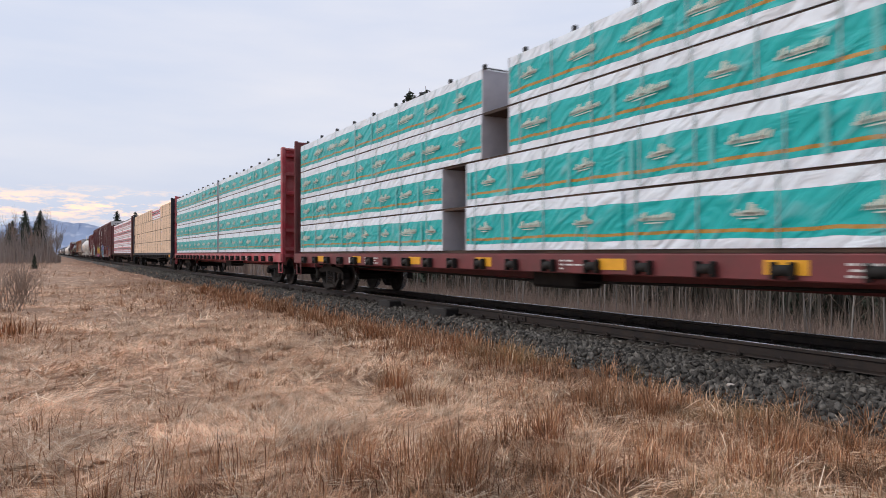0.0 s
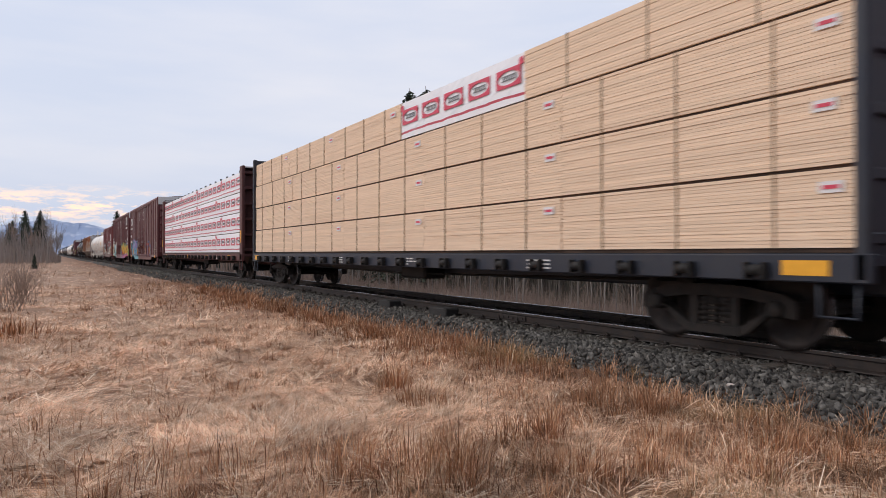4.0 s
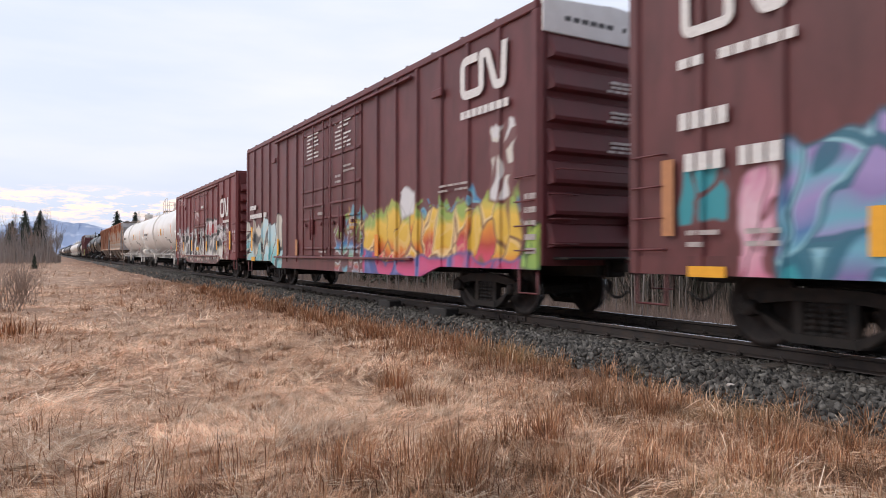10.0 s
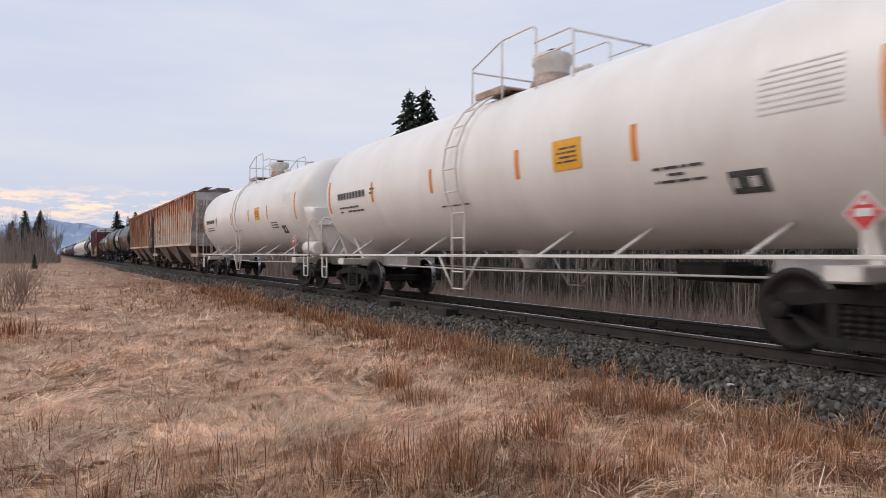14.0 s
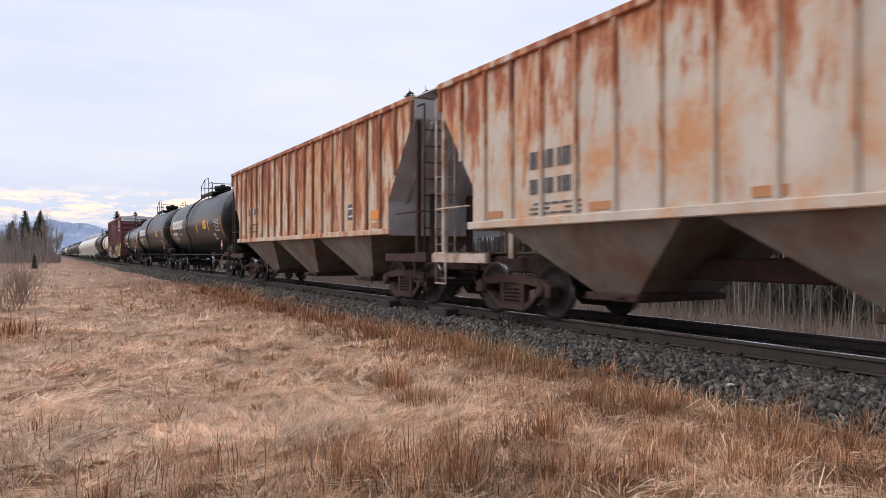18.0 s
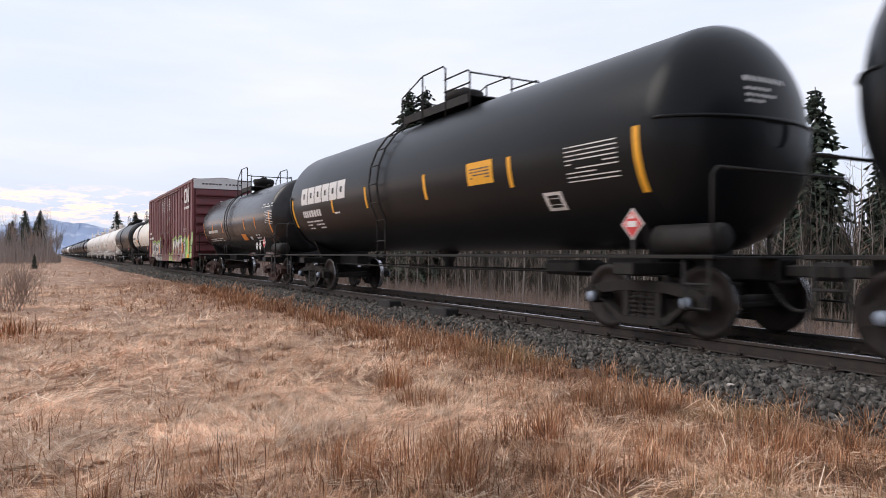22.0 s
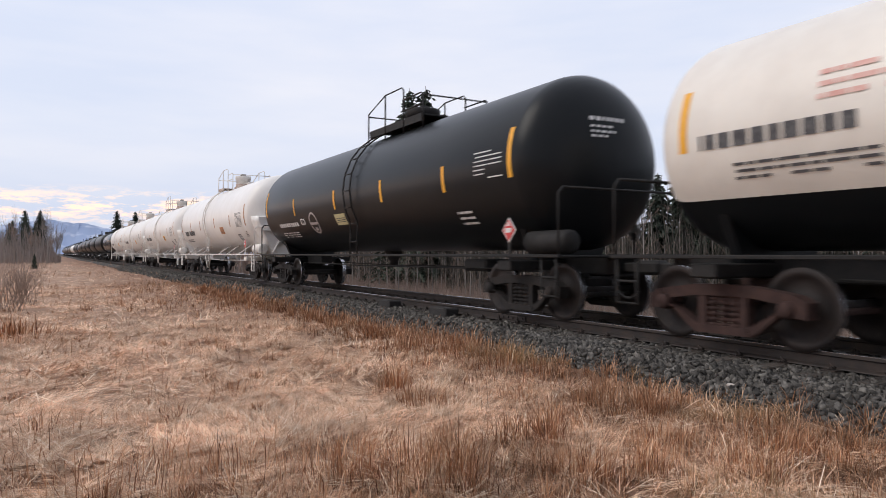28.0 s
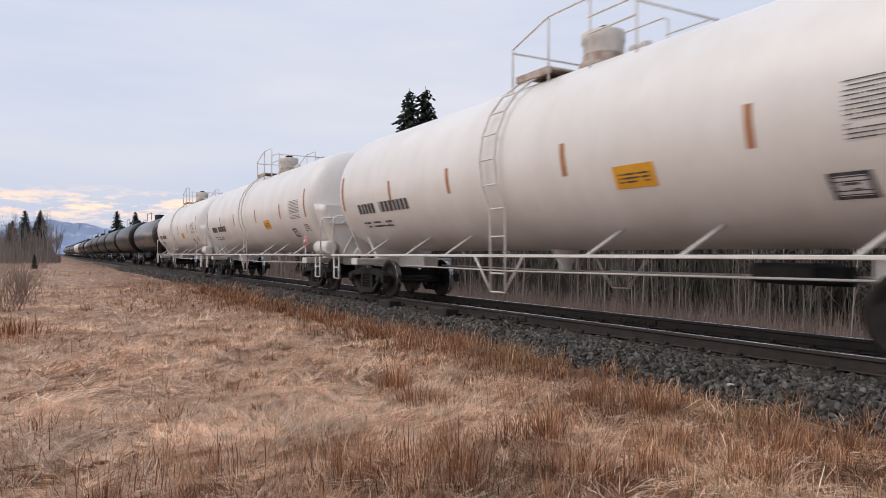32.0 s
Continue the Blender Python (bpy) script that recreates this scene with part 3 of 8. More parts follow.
def bundle_body(w, l, t, material, pucker=0.02, seed=0):
    """A wrapped bundle: its side carries shallow folds."""
    rnd = random.Random(seed)
    sh = Shape()
    n = max(3, int(l / 0.35))
    rows = 5
    for s in (-1, 1):
        k = len(sh.v)
        for i in range(rows + 1):
            for j in range(n + 1):
                edge = i in (0, rows) or j in (0, n)
                d = -0.012 if edge else rnd.uniform(-pucker, pucker) * 0.6
                sh.v.append((s * (w / 2 + d), -l / 2 + l * j / n, t * i / rows))
        for i in range(rows):
            for j in range(n):
                a = k + i * (n + 1) + j
                f = (a, a + 1, a + n + 2, a + n + 1)
                sh.f.append(f if s > 0 else f[::-1])
                sh.smooth.append(True)
    sh.box(-w / 2 + 0.012, w / 2 - 0.012, -l / 2, l / 2, 0.0, t)
    return sh.mesh("wrapped_pack", material)


TIER = 0.845


def lumber_load(kind):
    def load(car, half, style):
        rnd = random.Random(style.get("seed", 1))
        tiers = style.get("tiers", 4)
        for x in (-1, 1):
            for k in range(tiers):
                z = 1.14 + k * TIER
                y = -half
                cols = style["cols"][k] if x < 0 else style["cols"][0]
                for j, (l, what) in enumerate(cols):
                    if what == "gap":
                        y += l
                        continue
                    c = y + l / 2
                    y += l
                    what = kind if what == "" else what
                    t = TIER - 0.035
                    w = 1.26
                    jut = rnd.uniform(-0.012, 0.012)
                    at = pose(x * (0.775 + jut), c, z + 0.02)
                    if what == "bare":
                        n = 19
                        if x < 0:
                            # the side towards the field shows every layer of boards
                            b = part("board_pack", kept(("core", round(l, 2)), lambda: Shape().box(-w / 2 + 0.013, w / 2 - 0.013, -l / 2 + 0.03, l / 2 - 0.03, 0.01, t - 0.01).mesh("board_pack", M_LUMBER)),
                                     None, car, "bare pale sawn lumber bundle", at)
                            for i in range(n):
                                part("board", kept(("board", round(l, 2)), lambda: Shape().box(-w / 2, -w / 2 + 0.14, -l / 2, l / 2, 0.0, t / n - 0.004).mesh("board", M_LUMBER)),
                                     None, b, at=pose(rnd.uniform(-0.006, 0.006), rnd.uniform(-0.015, 0.015), t * i / n))
                        else:
                            def stack():
                                q = Shape()
                                for i in range(n):
                                    q.box(-w / 2, w / 2, -l / 2, l / 2, t * i / n + 0.003, t * (i + 1) / n - 0.002)
                                return q.mesh("board_pack", M_LUMBER)
                            b = part("board_pack", kept(("stack", round(l, 2)), stack), None, car, "bare pale sawn lumber bundle", at)
                        if x < 0:
                            tag = part("bundle_tag", kept("tag", lambda: Shape().box(-0.004, 0.004, -0.13, 0.13, -0.06, 0.06).mesh("bundle_tag", M_PRINTWHITE)), None, b, "white paper tag with red print",
                                       at=pose(-w / 2 - 0.016, -l / 2 + 0.32 + rnd.uniform(-0.1, 0.1), 0.62))
                            part("tag_bar", kept("tagbar", lambda: Shape().box(-0.006, 0.0, -0.09, 0.09, -0.02, 0.02).mesh("tag_bar", M_PRINTRED)), None, b, at=pose(-w / 2 - 0.020, tag.matrix_basis.translation.y, 0.62))
                        # steel straps round the bundle
                        for f in (0.2, 0.5, 0.8):
                            def strap():
                                return Shape().box(-w / 2 - 0.012, w / 2 + 0.012, -0.012, 0.012, -0.004, t + 0.006).mesh("strap", M_LUMBERSTRAP)
                            part("strap", kept("strap", strap), None, b, at=pose(0, -l / 2 + l * f, 0))
                    elif what == "teal":
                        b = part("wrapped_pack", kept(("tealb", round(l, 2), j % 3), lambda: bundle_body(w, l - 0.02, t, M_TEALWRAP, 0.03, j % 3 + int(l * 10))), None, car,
                                 "lumber bundle in teal and white plastic wrap", at)
                        n = max(1, round(l / 1.22))
                        for i in range(n):
                            v = rnd.randrange(4)
                            def logo():
                                q = Shape()
                                r3 = random.Random(4 + v)
                                # a line of joined uneven strokes, underscored along its middle
                                half_l = (0.33, 0.28, 0.38, 0.20)[v]
                                y0 = -half_l
                                while y0 < half_l - 0.04:
                                    ww = r3.uniform(0.025, 0.05)
                                    hh = r3.uniform(0.05, 0.125) * (1.3 - abs(y0) / half_l * 0.5)
                                    q.prism([(y0, -0.05), (y0 + ww, -0.05), (y0 + ww - 0.03, -0.05 + hh), (y0 - 0.03, -0.05 + hh)], 0, -0.003, 0.003)
                                    if r3.random() < 0.7:
                                        q.box(-0.003, 0.003, y0, y0 + ww + 0.035, -0.04, -0.01)
                                    y0 += ww + r3.uniform(0.010, 0.024)
                                q.box(-0.003, 0.003, -half_l * 0.5, half_l * 0.6, -0.085, -0.07)
                                return q.mesh("printed_emblem", M_PRINTCREAM)
                            py = -l / 2 + l * (i + 0.5) / n + rnd.uniform(-0.16, 0.16)
                            part("printed_emblem", kept(("teallogo", v), logo), None, b, at=pose(x * (w / 2 + 0.022), py, 0.42, -1.5 + rnd.uniform(-2.5, 2), 0, 0), kind="stuff")
                            if rnd.random() < 0.55:
                                def seam():
                                    return Shape().box(-0.003, 0.003, -0.035, 0.035, 0.12, 0.63).mesh("wrap_seam", M_PRINTTEAL)
                                part("wrap_seam", kept("tealseam", seam), None, b, at=pose(x * (w / 2 + 0.017), -l / 2 + l * (i + 0.95) / n + rnd.uniform(-0.2, 0), 0))
                        for d in (-1, 1):
                            k2 = j + d
                            if 0 <= k2 < len(cols) and cols[k2][1] == "gap":
                                part("bundle_end", kept("bend", lambda: Shape().box(-0.63, 0.63, -0.012, 0.012, 0.0, t).mesh("bundle_end", M_WRAPEND)), None, b,
                                     "grey-white folded end of the wrap", at=pose(0, d * (l / 2 + 0.003), 0))
                    elif what == "red":
                        b = part("wrapped_pack", kept(("redb", round(l, 2), j % 3), lambda: bundle_body(w, l - 0.02, t, M_WHITEWRAP, 0.014, j % 3 + int(l * 10))), None, car,
                                 "lumber bundle in white wrap with red printed labels", at)
                        n = max(1, round(l / 1.0))
                        for i in range(n):
                            py = -l / 2 + l * (i + 0.5) / n
                            def frame_():
                                q = Shape()
                                # red panel with an oval cut out of it
                                N = 32
                                pts = []
                                for g in range(N):
                                    a = 2 * math.pi * g / N
                                    cy, cz = math.cos(a), math.sin(a)
                                    s_ = 1 / max(abs(cy), abs(cz))
                                    pts.append(((0.325 * cy, 0.118 * cz), (0.365 * cy * s_, 0.165 * cz * s_)))
                                k0 = len(q.v)
                                for p, o in pts:
                                    q.v += [(0.004, p[0], p[1]), (0.004, o[0], o[1]), (-0.004, p[0], p[1]), (-0.004, o[0], o[1])]
                                for g in range(N):
                                    a, c2 = g * 4, ((g + 1) % N) * 4
                                    q.f += [(a, a + 1, c2 + 1, c2), (a + 3, a + 2, c2 + 2, c2 + 3)]
                                    q.smooth += [False, False]
                                return q.mesh("printed_label", M_PRINTRED)
                            p = part("printed_label", kept("redlabel", frame_), None, b, at=pose(x * (w / 2 + 0.014), py, 0.46))
                            def word():
                                q = Shape()
                                r3 = random.Random(9)
                                y0 = -0.225
                                while y0 < 0.19:
                                    ww = r3.uniform(0.05, 0.075)
                                    q.box(-0.004, 0.004, y0, y0 + 0.018, -0.045, 0.05)
                                    q.box(-0.004, 0.004, y0 + 0.016, y0 + ww, 0.03, 0.05)
                                    q.box(-0.004, 0.004, y0 + 0.016, y0 + ww, -0.045, -0.027)
                                    y0 += ww + 0.014
                                return q.mesh("label_word", M_PRINTGREY)
                            part("label_word", kept("redword", word), None, p, kind="stuff")
                    if what == "red" and x < 0:
                        def cut_label():
                            q = Shape().prism([(-0.07, -0.06), (0.07, -0.06), (0.07, 0.03), (0.03, 0.07), (-0.06, 0.06)], 0, -0.004, 0.004)
                            return q.mesh("cut_label", M_PRINTRED)
                        for f in (-1, 1):
                            part("cut_label", kept("cutlabel", cut_label), None, b, at=pose(x * (w / 2 + 0.010), f * (l / 2 - 0.09), 0.70 + rnd.uniform(-0.03, 0.03), rnd.uniform(-8, 8)))
                    if what == "teal":
                        for f in (0.16, 0.42, 0.68, 0.92):
                            part("strap", kept("wrapstrap", lambda: Shape().box(-0.003, 0.003, -0.010, 0.010, 0.0, t).mesh("strap", M_WRAPSTRAP)), None, b,
                                 at=pose(x * (w / 2 + 0.018), -l / 2 + l * f + rnd.uniform(-0.08, 0.08), 0))
                # dark gap and dunnage between the tiers
                sh = Shape().box(*sorted((x * 0.16, x * 1.37)), -half, half, z - 0.03, z + 0.022)
                part("dunnage", sh, M_GAP, car)
        # straps over the top with their corner protectors
        n = style.get("straps", 18)
        for i in range(n):
            y = -half + 0.5 + (2 * half - 1.0) * i / (n - 1)
            for x in (-1, 1):
                zt = 1.14 + tiers * TIER
                def prot():
                    q = Shape().box(-0.05, 0.03, -0.028, 0.028, -0.02, 0.075, 0.01)
                    q.box(-0.7, 0.0, -0.02, 0.02, 0.0, 0.02)
                    return q.mesh("strap_protector", M_STRAP)
                part("strap_protector", kept("prot", prot), None, car, at=pose(x * 1.36, y, zt, 0, 0, 0 if x > 0 else 180))
    return load


M_LUMBERSTRAP = mat("sticker_shadow_line", (0.30, 0.20, 0.12), 0.8, bump=0)
# ---- running gear ----
WHEEL_R = 0.457


def arc_patch(sh, R, zc, y0, y1, a0, a1, lift=0.006, side=-1, n=6):
    """A curved plate on the flank of a tank; angles in degrees above its widest line."""
    k = len(sh.v)
    rr = R + lift
    m = max(1, int(abs(y1 - y0) / 0.6))
    for i in range(n + 1):
        a = radians(a0 + (a1 - a0) * i / n)
        for j in range(m + 1):
            sh.v.append((side * rr * math.cos(a), y0 + (y1 - y0) * j / m, zc + rr * math.sin(a)))
    for i in range(n):
        for j in range(m):
            q = k + i * (m + 1) + j
            f = (q, q + 1, q + m + 2, q + m + 1)
            sh.f.append(f if side < 0 else f[::-1])
            sh.smooth.append(True)
    return sh


def wheelset_mesh():
    sh = Shape()
    sh.rod((-1.08, 0, 0), (1.08, 0, 0), 0.075, 12)
    for s in (-1, 1):
        prof = [(-0.075, 0.10), (-0.075, 0.15), (-0.02, 0.19), (-0.015, 0.36), (-0.065, 0.39), (-0.065, 0.445), (0.045, 0.457),
                (0.055, 0.485), (0.075, 0.485), (0.075, 0.40), (0.03, 0.37), (0.02, 0.19), (0.06, 0.15), (0.06, 0.10)]
        prof = [(p[0] * -s * -1 if s < 0 else -p[0], p[1]) for p in prof]
        sh.lathe(prof, (s * 0.755, 0, 0), 0, 30)
    me = sh.mesh("wheelset", M_WHEEL)
    # the treads are worn bright
    me.materials.append(M_RAILTOP)
    for f in me.polygons:
        if math.hypot(f.center.y, f.center.z) > 0.435 and abs(f.normal.x) < 0.5:
            f.material_index = 1
    return me


def side_frame_mesh(material):
    sh = Shape()
    a, b = -0.075, 0.075
    # built of convex pieces: crown, shoulders, legs, columns and foot
    for s in (-1, 1):
        def fl(poly):
            q = [(s * y, z) for y, z in poly]
            return q if s > 0 else q[::-1]
        sh.prism(fl([(0, 0.575), (0.42, 0.565), (0.42, 0.71), (0, 0.72)]), 0, a, b)
        sh.prism(fl([(0.42, 0.565), (0.90, 0.50), (0.98, 0.63), (0.42, 0.71)]), 0, a, b)
        sh.prism(fl([(0.72, 0.40), (1.13, 0.36), (1.14, 0.55), (0.98, 0.63), (0.90, 0.50)]), 0, a - 0.03, b + 0.03)
        sh.prism(fl([(0.72, 0.40), (0.90, 0.50), (0.52, 0.17), (0.40, 0.10), (0.36, 0.20)]), 0, a, b)
        sh.prism(fl([(0.24, 0.20), (0.36, 0.20), (0.36, 0.575), (0.24, 0.575)]), 0, a + 0.01, b - 0.01)
        sh.prism(fl([(0, 0.10), (0.40, 0.10), (0.36, 0.20), (0, 0.20)]), 0, a - 0.02, b + 0.02)
    sh.lathe([(-0.03, 0.0), (-0.03, 0.07), (0.0, 0.10), (0.10, 0.11), (0.10, 0.0)], (-0.14, 0.89, 0.457), 0, 14)
    sh.lathe([(-0.03, 0.0), (-0.03, 0.07), (0.0, 0.10), (0.10, 0.11), (0.10, 0.0)], (-0.14, -0.89, 0.457), 0, 14)
    sh.lathe([(-0.10, 0.0), (-0.10, 0.11), (0.0, 0.10), (0.03, 0.07), (0.03, 0.0)], (0.14, 0.89, 0.457), 0, 14)
    sh.lathe([(-0.10, 0.0), (-0.10, 0.11), (0.0, 0.10), (0.03, 0.07), (0.03, 0.0)], (0.14, -0.89, 0.457), 0, 14)
    return sh.mesh("side_frame", material)


def spring_mesh(material):
    sh = Shape()
    prof = [(0.19, 0.0), (0.19, 0.07)]
    for i in range(5):
        z = 0.20 + i * 0.067
        prof += [(z, 0.078), (z + 0.028, 0.078), (z + 0.034, 0.05), (z + 0.05, 0.05)]
    sh.lathe(prof + [(0.55, 0.07), (0.55, 0.0)], (0, 0, 0), 2, 8)
    return sh.mesh("spring", material)


WHEELSETS = []


def truck(car, y, rusty=False, cap=None):
    """A two-axle truck under a car, centred y along it."""
    m = M_TRUCKRUST if rusty else M_TRUCK
    def bolster():
        sh = Shape()
        sh.box(-1.02, 1.02, -0.20, 0.20, 0.46, 0.66, 0.03)
        sh.box(-0.35, 0.35, -0.28, 0.28, 0.64, 0.78, 0.03)
        sh.box(-0.62, 0.62, -1.02, -0.94, 0.36, 0.44, 0.02)
        return sh.mesh("truck_bolster", m)
    t = part("truck", kept(("bolster", rusty), bolster), None, car, at=pose(0, y, 0))
    for s in (-1, 1):
        part("side_frame", kept(("frame", rusty), lambda: side_frame_mesh(m)), None, t, at=pose(s * 1.0, 0, 0))
        for k in (-0.155, 0.0, 0.155):
            part("spring", kept(("spring", rusty), lambda: spring_mesh(m)), None, t, at=pose(s * 1.0, k, 0))
        if cap:
            for k in (-1, 1):
                part("bearing_cap", kept(("cap", cap.name), lambda: Shape().lathe([(0.0, 0.0), (0.0, 0.075), (0.06, 0.085), (0.06, 0.0)], (-0.03, 0, 0), 0, 12).mesh("bearing_cap", cap)),
                     None, t, at=pose(s * 1.19, k * 0.89, 0.457, 0, 0, 0 if s < 0 else 180))
    for k in (-1, 1):
        w = part("wheelset", kept("wheelset", wheelset_mesh), None, t, at=pose(0, k * 0.89, WHEEL_R))
        WHEELSETS.append((w, k))
    return t


def couplers(car, half):
    for s in (-1, 1):
        def make():
            sh = Shape()
            sh.box(-0.08, 0.08, -0.36, 0.05, 0.80, 0.95, 0.02)
            sh.box(-0.15, 0.13, -0.62, -0.34, 0.76, 0.99, 0.05)
            sh.box(-0.22, 0.22, 0.0, 0.09, 0.70, 1.04, 0.03)
            return sh.mesh("coupler", M_UNDER)
        part("coupler", kept("coupler", make), None, car, at=pose(0, s * half, 0, 0, 0, 0 if s < 0 else 180))
        def hose():
            pts = [(-0.32, 0.05 - 0.62 * t, 0.72 - 0.85 * t * (1.25 - t)) for t in [i / 8 for i in range(9)]]
            return Shape().path(pts, 0.024).mesh("brake_hose", M_UNDER)
        part("brake_hose", kept("hose", hose), None, car, at=pose(0, s * half, 0, 0, 0, 0 if s < 0 else 180))


# ---- tank car ----
def bars(sh, R, zc, y0, y1, a0, a1, rows, seed, fill=0.85, side=-1):
    """Lines of lettering too small to read, as broken bars on the tank's flank."""
    rnd = random.Random(seed)
    for i in range(rows):
        lo = a0 + (a1 - a0) * i / rows
        hi = lo + (a1 - a0) / rows * (0.6 if rows == 1 else 0.42 if rows < 7 else 0.28)
        y = y0
        while y < y1 - 0.03:
            w = rnd.uniform(0.13, 0.19) if rows == 1 else rnd.uniform(0.08, 0.30) if rows < 7 else rnd.uniform(0.3, 1.0)
            e = min(y + w, y1)
            if rows == 1 or rnd.random() < fill:
                arc_patch(sh, R, zc, y, e, lo, hi, lift=0.012, side=side, n=1)
            y = e + (0.05 if rows == 1 else 0.03)
    return sh


def tank_car(label, S, TC, R, zc, tank_len, paint, style):
    """style: a dict of what sets the car apart."""
    car = thing("tank_car", label, "tank car", pose(TRACK_X, S, 0), group="cars of the freight train")
    trim = style.get("trim", M_UNDER)
    deco = style.get("deco", M_YELLOW)
    letter = style.get("letter", M_LETTER)
    h, half = tank_len / 2, TC / 2 + 1.55
    # shell with domed heads
    dep = R * style.get("dome_depth", 0.52)
    prof = [(-h, 0.001)]
    for i in range(1, 11):
        a = math.pi / 2 * i / 10
        prof.append((-h + dep - dep * math.cos(a), R * math.sin(a)))
    for k in range(1, 6):
        y = -h + dep + (tank_len - 2 * dep) * k / 6
        prof.append((y, R))
    prof += [(-s, r) for s, r in prof[:11][::-1]]
    sh = Shape().lathe(prof, (0, 0, zc), 1, 64)
    if style.get("two_tone"):
        zcut = style["two_tone"]
        up = Shape()
        up.v = sh.v
        lo = Shape()
        lo.v = list(sh.v)
        for f, s in zip(sh.f, sh.smooth):
            c = [sum(sh.v[i][a] for i in f) / len(f) for a in (0, 1, 2)]
            reach = math.hypot(c[0], c[2] - zc) or 1.0
            side = up if (c[2] - zc) / reach > (zcut - zc) / R else lo
            side.f.append(f)
            side.smooth.append(s)
        part("tank_upper", up, paint, car, "cream upper tank shell with rust streaks")
        part("tank_lower", lo, M_BLACK, car, "black lower tank shell")
    else:
        part("tank", sh, paint, car)
    # draft sills, bolsters with saddles
    for s in (-1, 1):
        sh = Shape()
        y0, y1 = sorted((s * (TC / 2 - 1.6), s * half))
        sh.box(-0.2, 0.2, y0, y1, 0.74, 1.06, 0.02)
        sh.box(-1.42, 1.42, s * TC / 2 - 0.2, s * TC / 2 + 0.2, 0.80, 0.98, 0.02)
        part("draft_sill", sh, trim, car)
        sh = Shape()
        top = zc - R + 0.55
        sh.prism([(0.95, -0.75), (0.95, 0.75), (top + 0.35, 1.25), (top + 0.35, -1.25)], 1, s * TC / 2 - 0.08, s * TC / 2 + 0.08)
        part("saddle", sh, paint if not style.get("two_tone") else M_BLACK, car)
        # end platform, its rail, steps
        sh = Shape()
        ye = s * half
        sh.box(-1.45, 1.45, ye - 0.32 if s > 0 else ye, ye if s > 0 else ye + 0.32, 1.03, 1.07, 0.01)
        part("end_platform", sh, trim, car)
        sh = Shape()
        yy = ye - s * 0.05
        for x in (-1.42, 1.42):
            sh.path([(x, yy, 1.05), (x, yy, 2.05), (x * 0.94, yy, 2.15)], 0.022)
        sh.path([(-1.34, yy, 2.15), (1.34, yy, 2.15)], 0.022)
        part("end_handrail", sh, trim, car)
        for x in (-1, 1):
            sh = Shape()
            ya, yb = ye - s * 0.1, ye - s * 0.48
            sh.path([(x * 1.42, ya, 1.05), (x * 1.42, ya, 0.42), (x * 1.42, yb, 0.42), (x * 1.42, yb, 1.05)], 0.024)
            sh.path([(x * 1.42, ya, 0.72), (x * 1.42, yb, 0.72)], 0.02)
            part("step", sh, trim, car)
        # small lettering on the domed head
        sh = Shape()
        rh = random.Random(int(TC * 10))
        for row, (z, w) in enumerate(((0.62, 0.75), (0.50, 0.42), (0.41, 0.46), (0.33, 0.28))):
            xa = -0.5
            while xa < -0.5 + w:
                xb = xa + rh.uniform(0.05, 0.10)
                q = []
                for px, pz in ((xa, z), (xb, z), (xb, z + (0.07 if row == 0 else 0.04)), (xa, z + (0.07 if row == 0 else 0.04))):
                    q.append((px, s * (h - dep + dep * math.sqrt(max(0.0, 1 - (px * px + pz * pz) / R / R)) + 0.008), zc + pz))
                sh.add(q, [(0, 1, 2, 3) if s < 0 else (3, 2, 1, 0)])
                xa = xb + 0.035
        part("head_mark", sh, letter, car, kind="stuff")
        if style.get("half_shield"):
            # a second skin over the lower half of the head, with a rim along its upper edge
            edge = zc + 0.12
            skin = Shape().lathe([(s * (h - dep + (dep + 0.035) * math.cos(math.pi / 20 * k)), (R + 0.03) * math.sin(math.pi / 20 * k)) for k in range(1, 11)], (0, 0, zc), 1, 64)
            keep = [q for q in skin.f if max(skin.v[i][2] for i in q) < edge + 0.06]
            skin.f, skin.smooth = keep, [True] * len(keep)
            hs = part("half_head_shield", skin, paint, car, "steel skin over the lower half of the head")
            rim = []
            for k in range(13):
                px = (R + 0.02) * math.cos(math.pi * k / 12) * 0.985
                rim.append((px, s * (h - dep + (dep + 0.05) * math.sqrt(max(0.0, 1 - (px * px + 0.0144) / (R + 0.03) ** 2))), edge))
            part("shield_rim", Shape().path(rim, 0.025), paint, hs)
        if style.get("cradle"):
            # tall white end plate that carries the head, with skins running back to the shell
            sh = Shape()
            yp = s * (h + 0.03)
            # a shield that hugs the lower half of the head, narrowing to the platform
            rim = [((R - 0.02) * math.cos(radians(a)), zc + (R - 0.02) * math.sin(radians(a))) for a in (-6, -14, -22, -30, -38)]
            ring = rim + [(0.80, 1.07), (-0.80, 1.07)] + [(-px, pz) for px, pz in rim[::-1]]
            k = len(ring)
            sh.add([(px * 0.80, yp + s * 0.05, pz if pz < 1.2 else zc + (pz - zc) * 0.86 - 0.06) for px, pz in ring] + [(px * 0.93, yp - s * 0.42, pz if pz < 1.2 else zc + (pz - zc) * 0.93) for px, pz in ring],
                   [(i, (i + 1) % k, k + (i + 1) % k, k + i) for i in range(k)], True)
            sh.f += [tuple(range(k))[::-1], tuple(range(k, 2 * k))]
            sh.smooth += [False, False]
            cr = part("head_shield", sh, paint, car, "white steel shield over the lower half of the head")
            part("shield_ledge", Shape().box(-1.12, 1.12, *sorted((yp + s * 0.04, yp + s * 0.16)), 1.98, 2.04, 0.01), trim, cr)
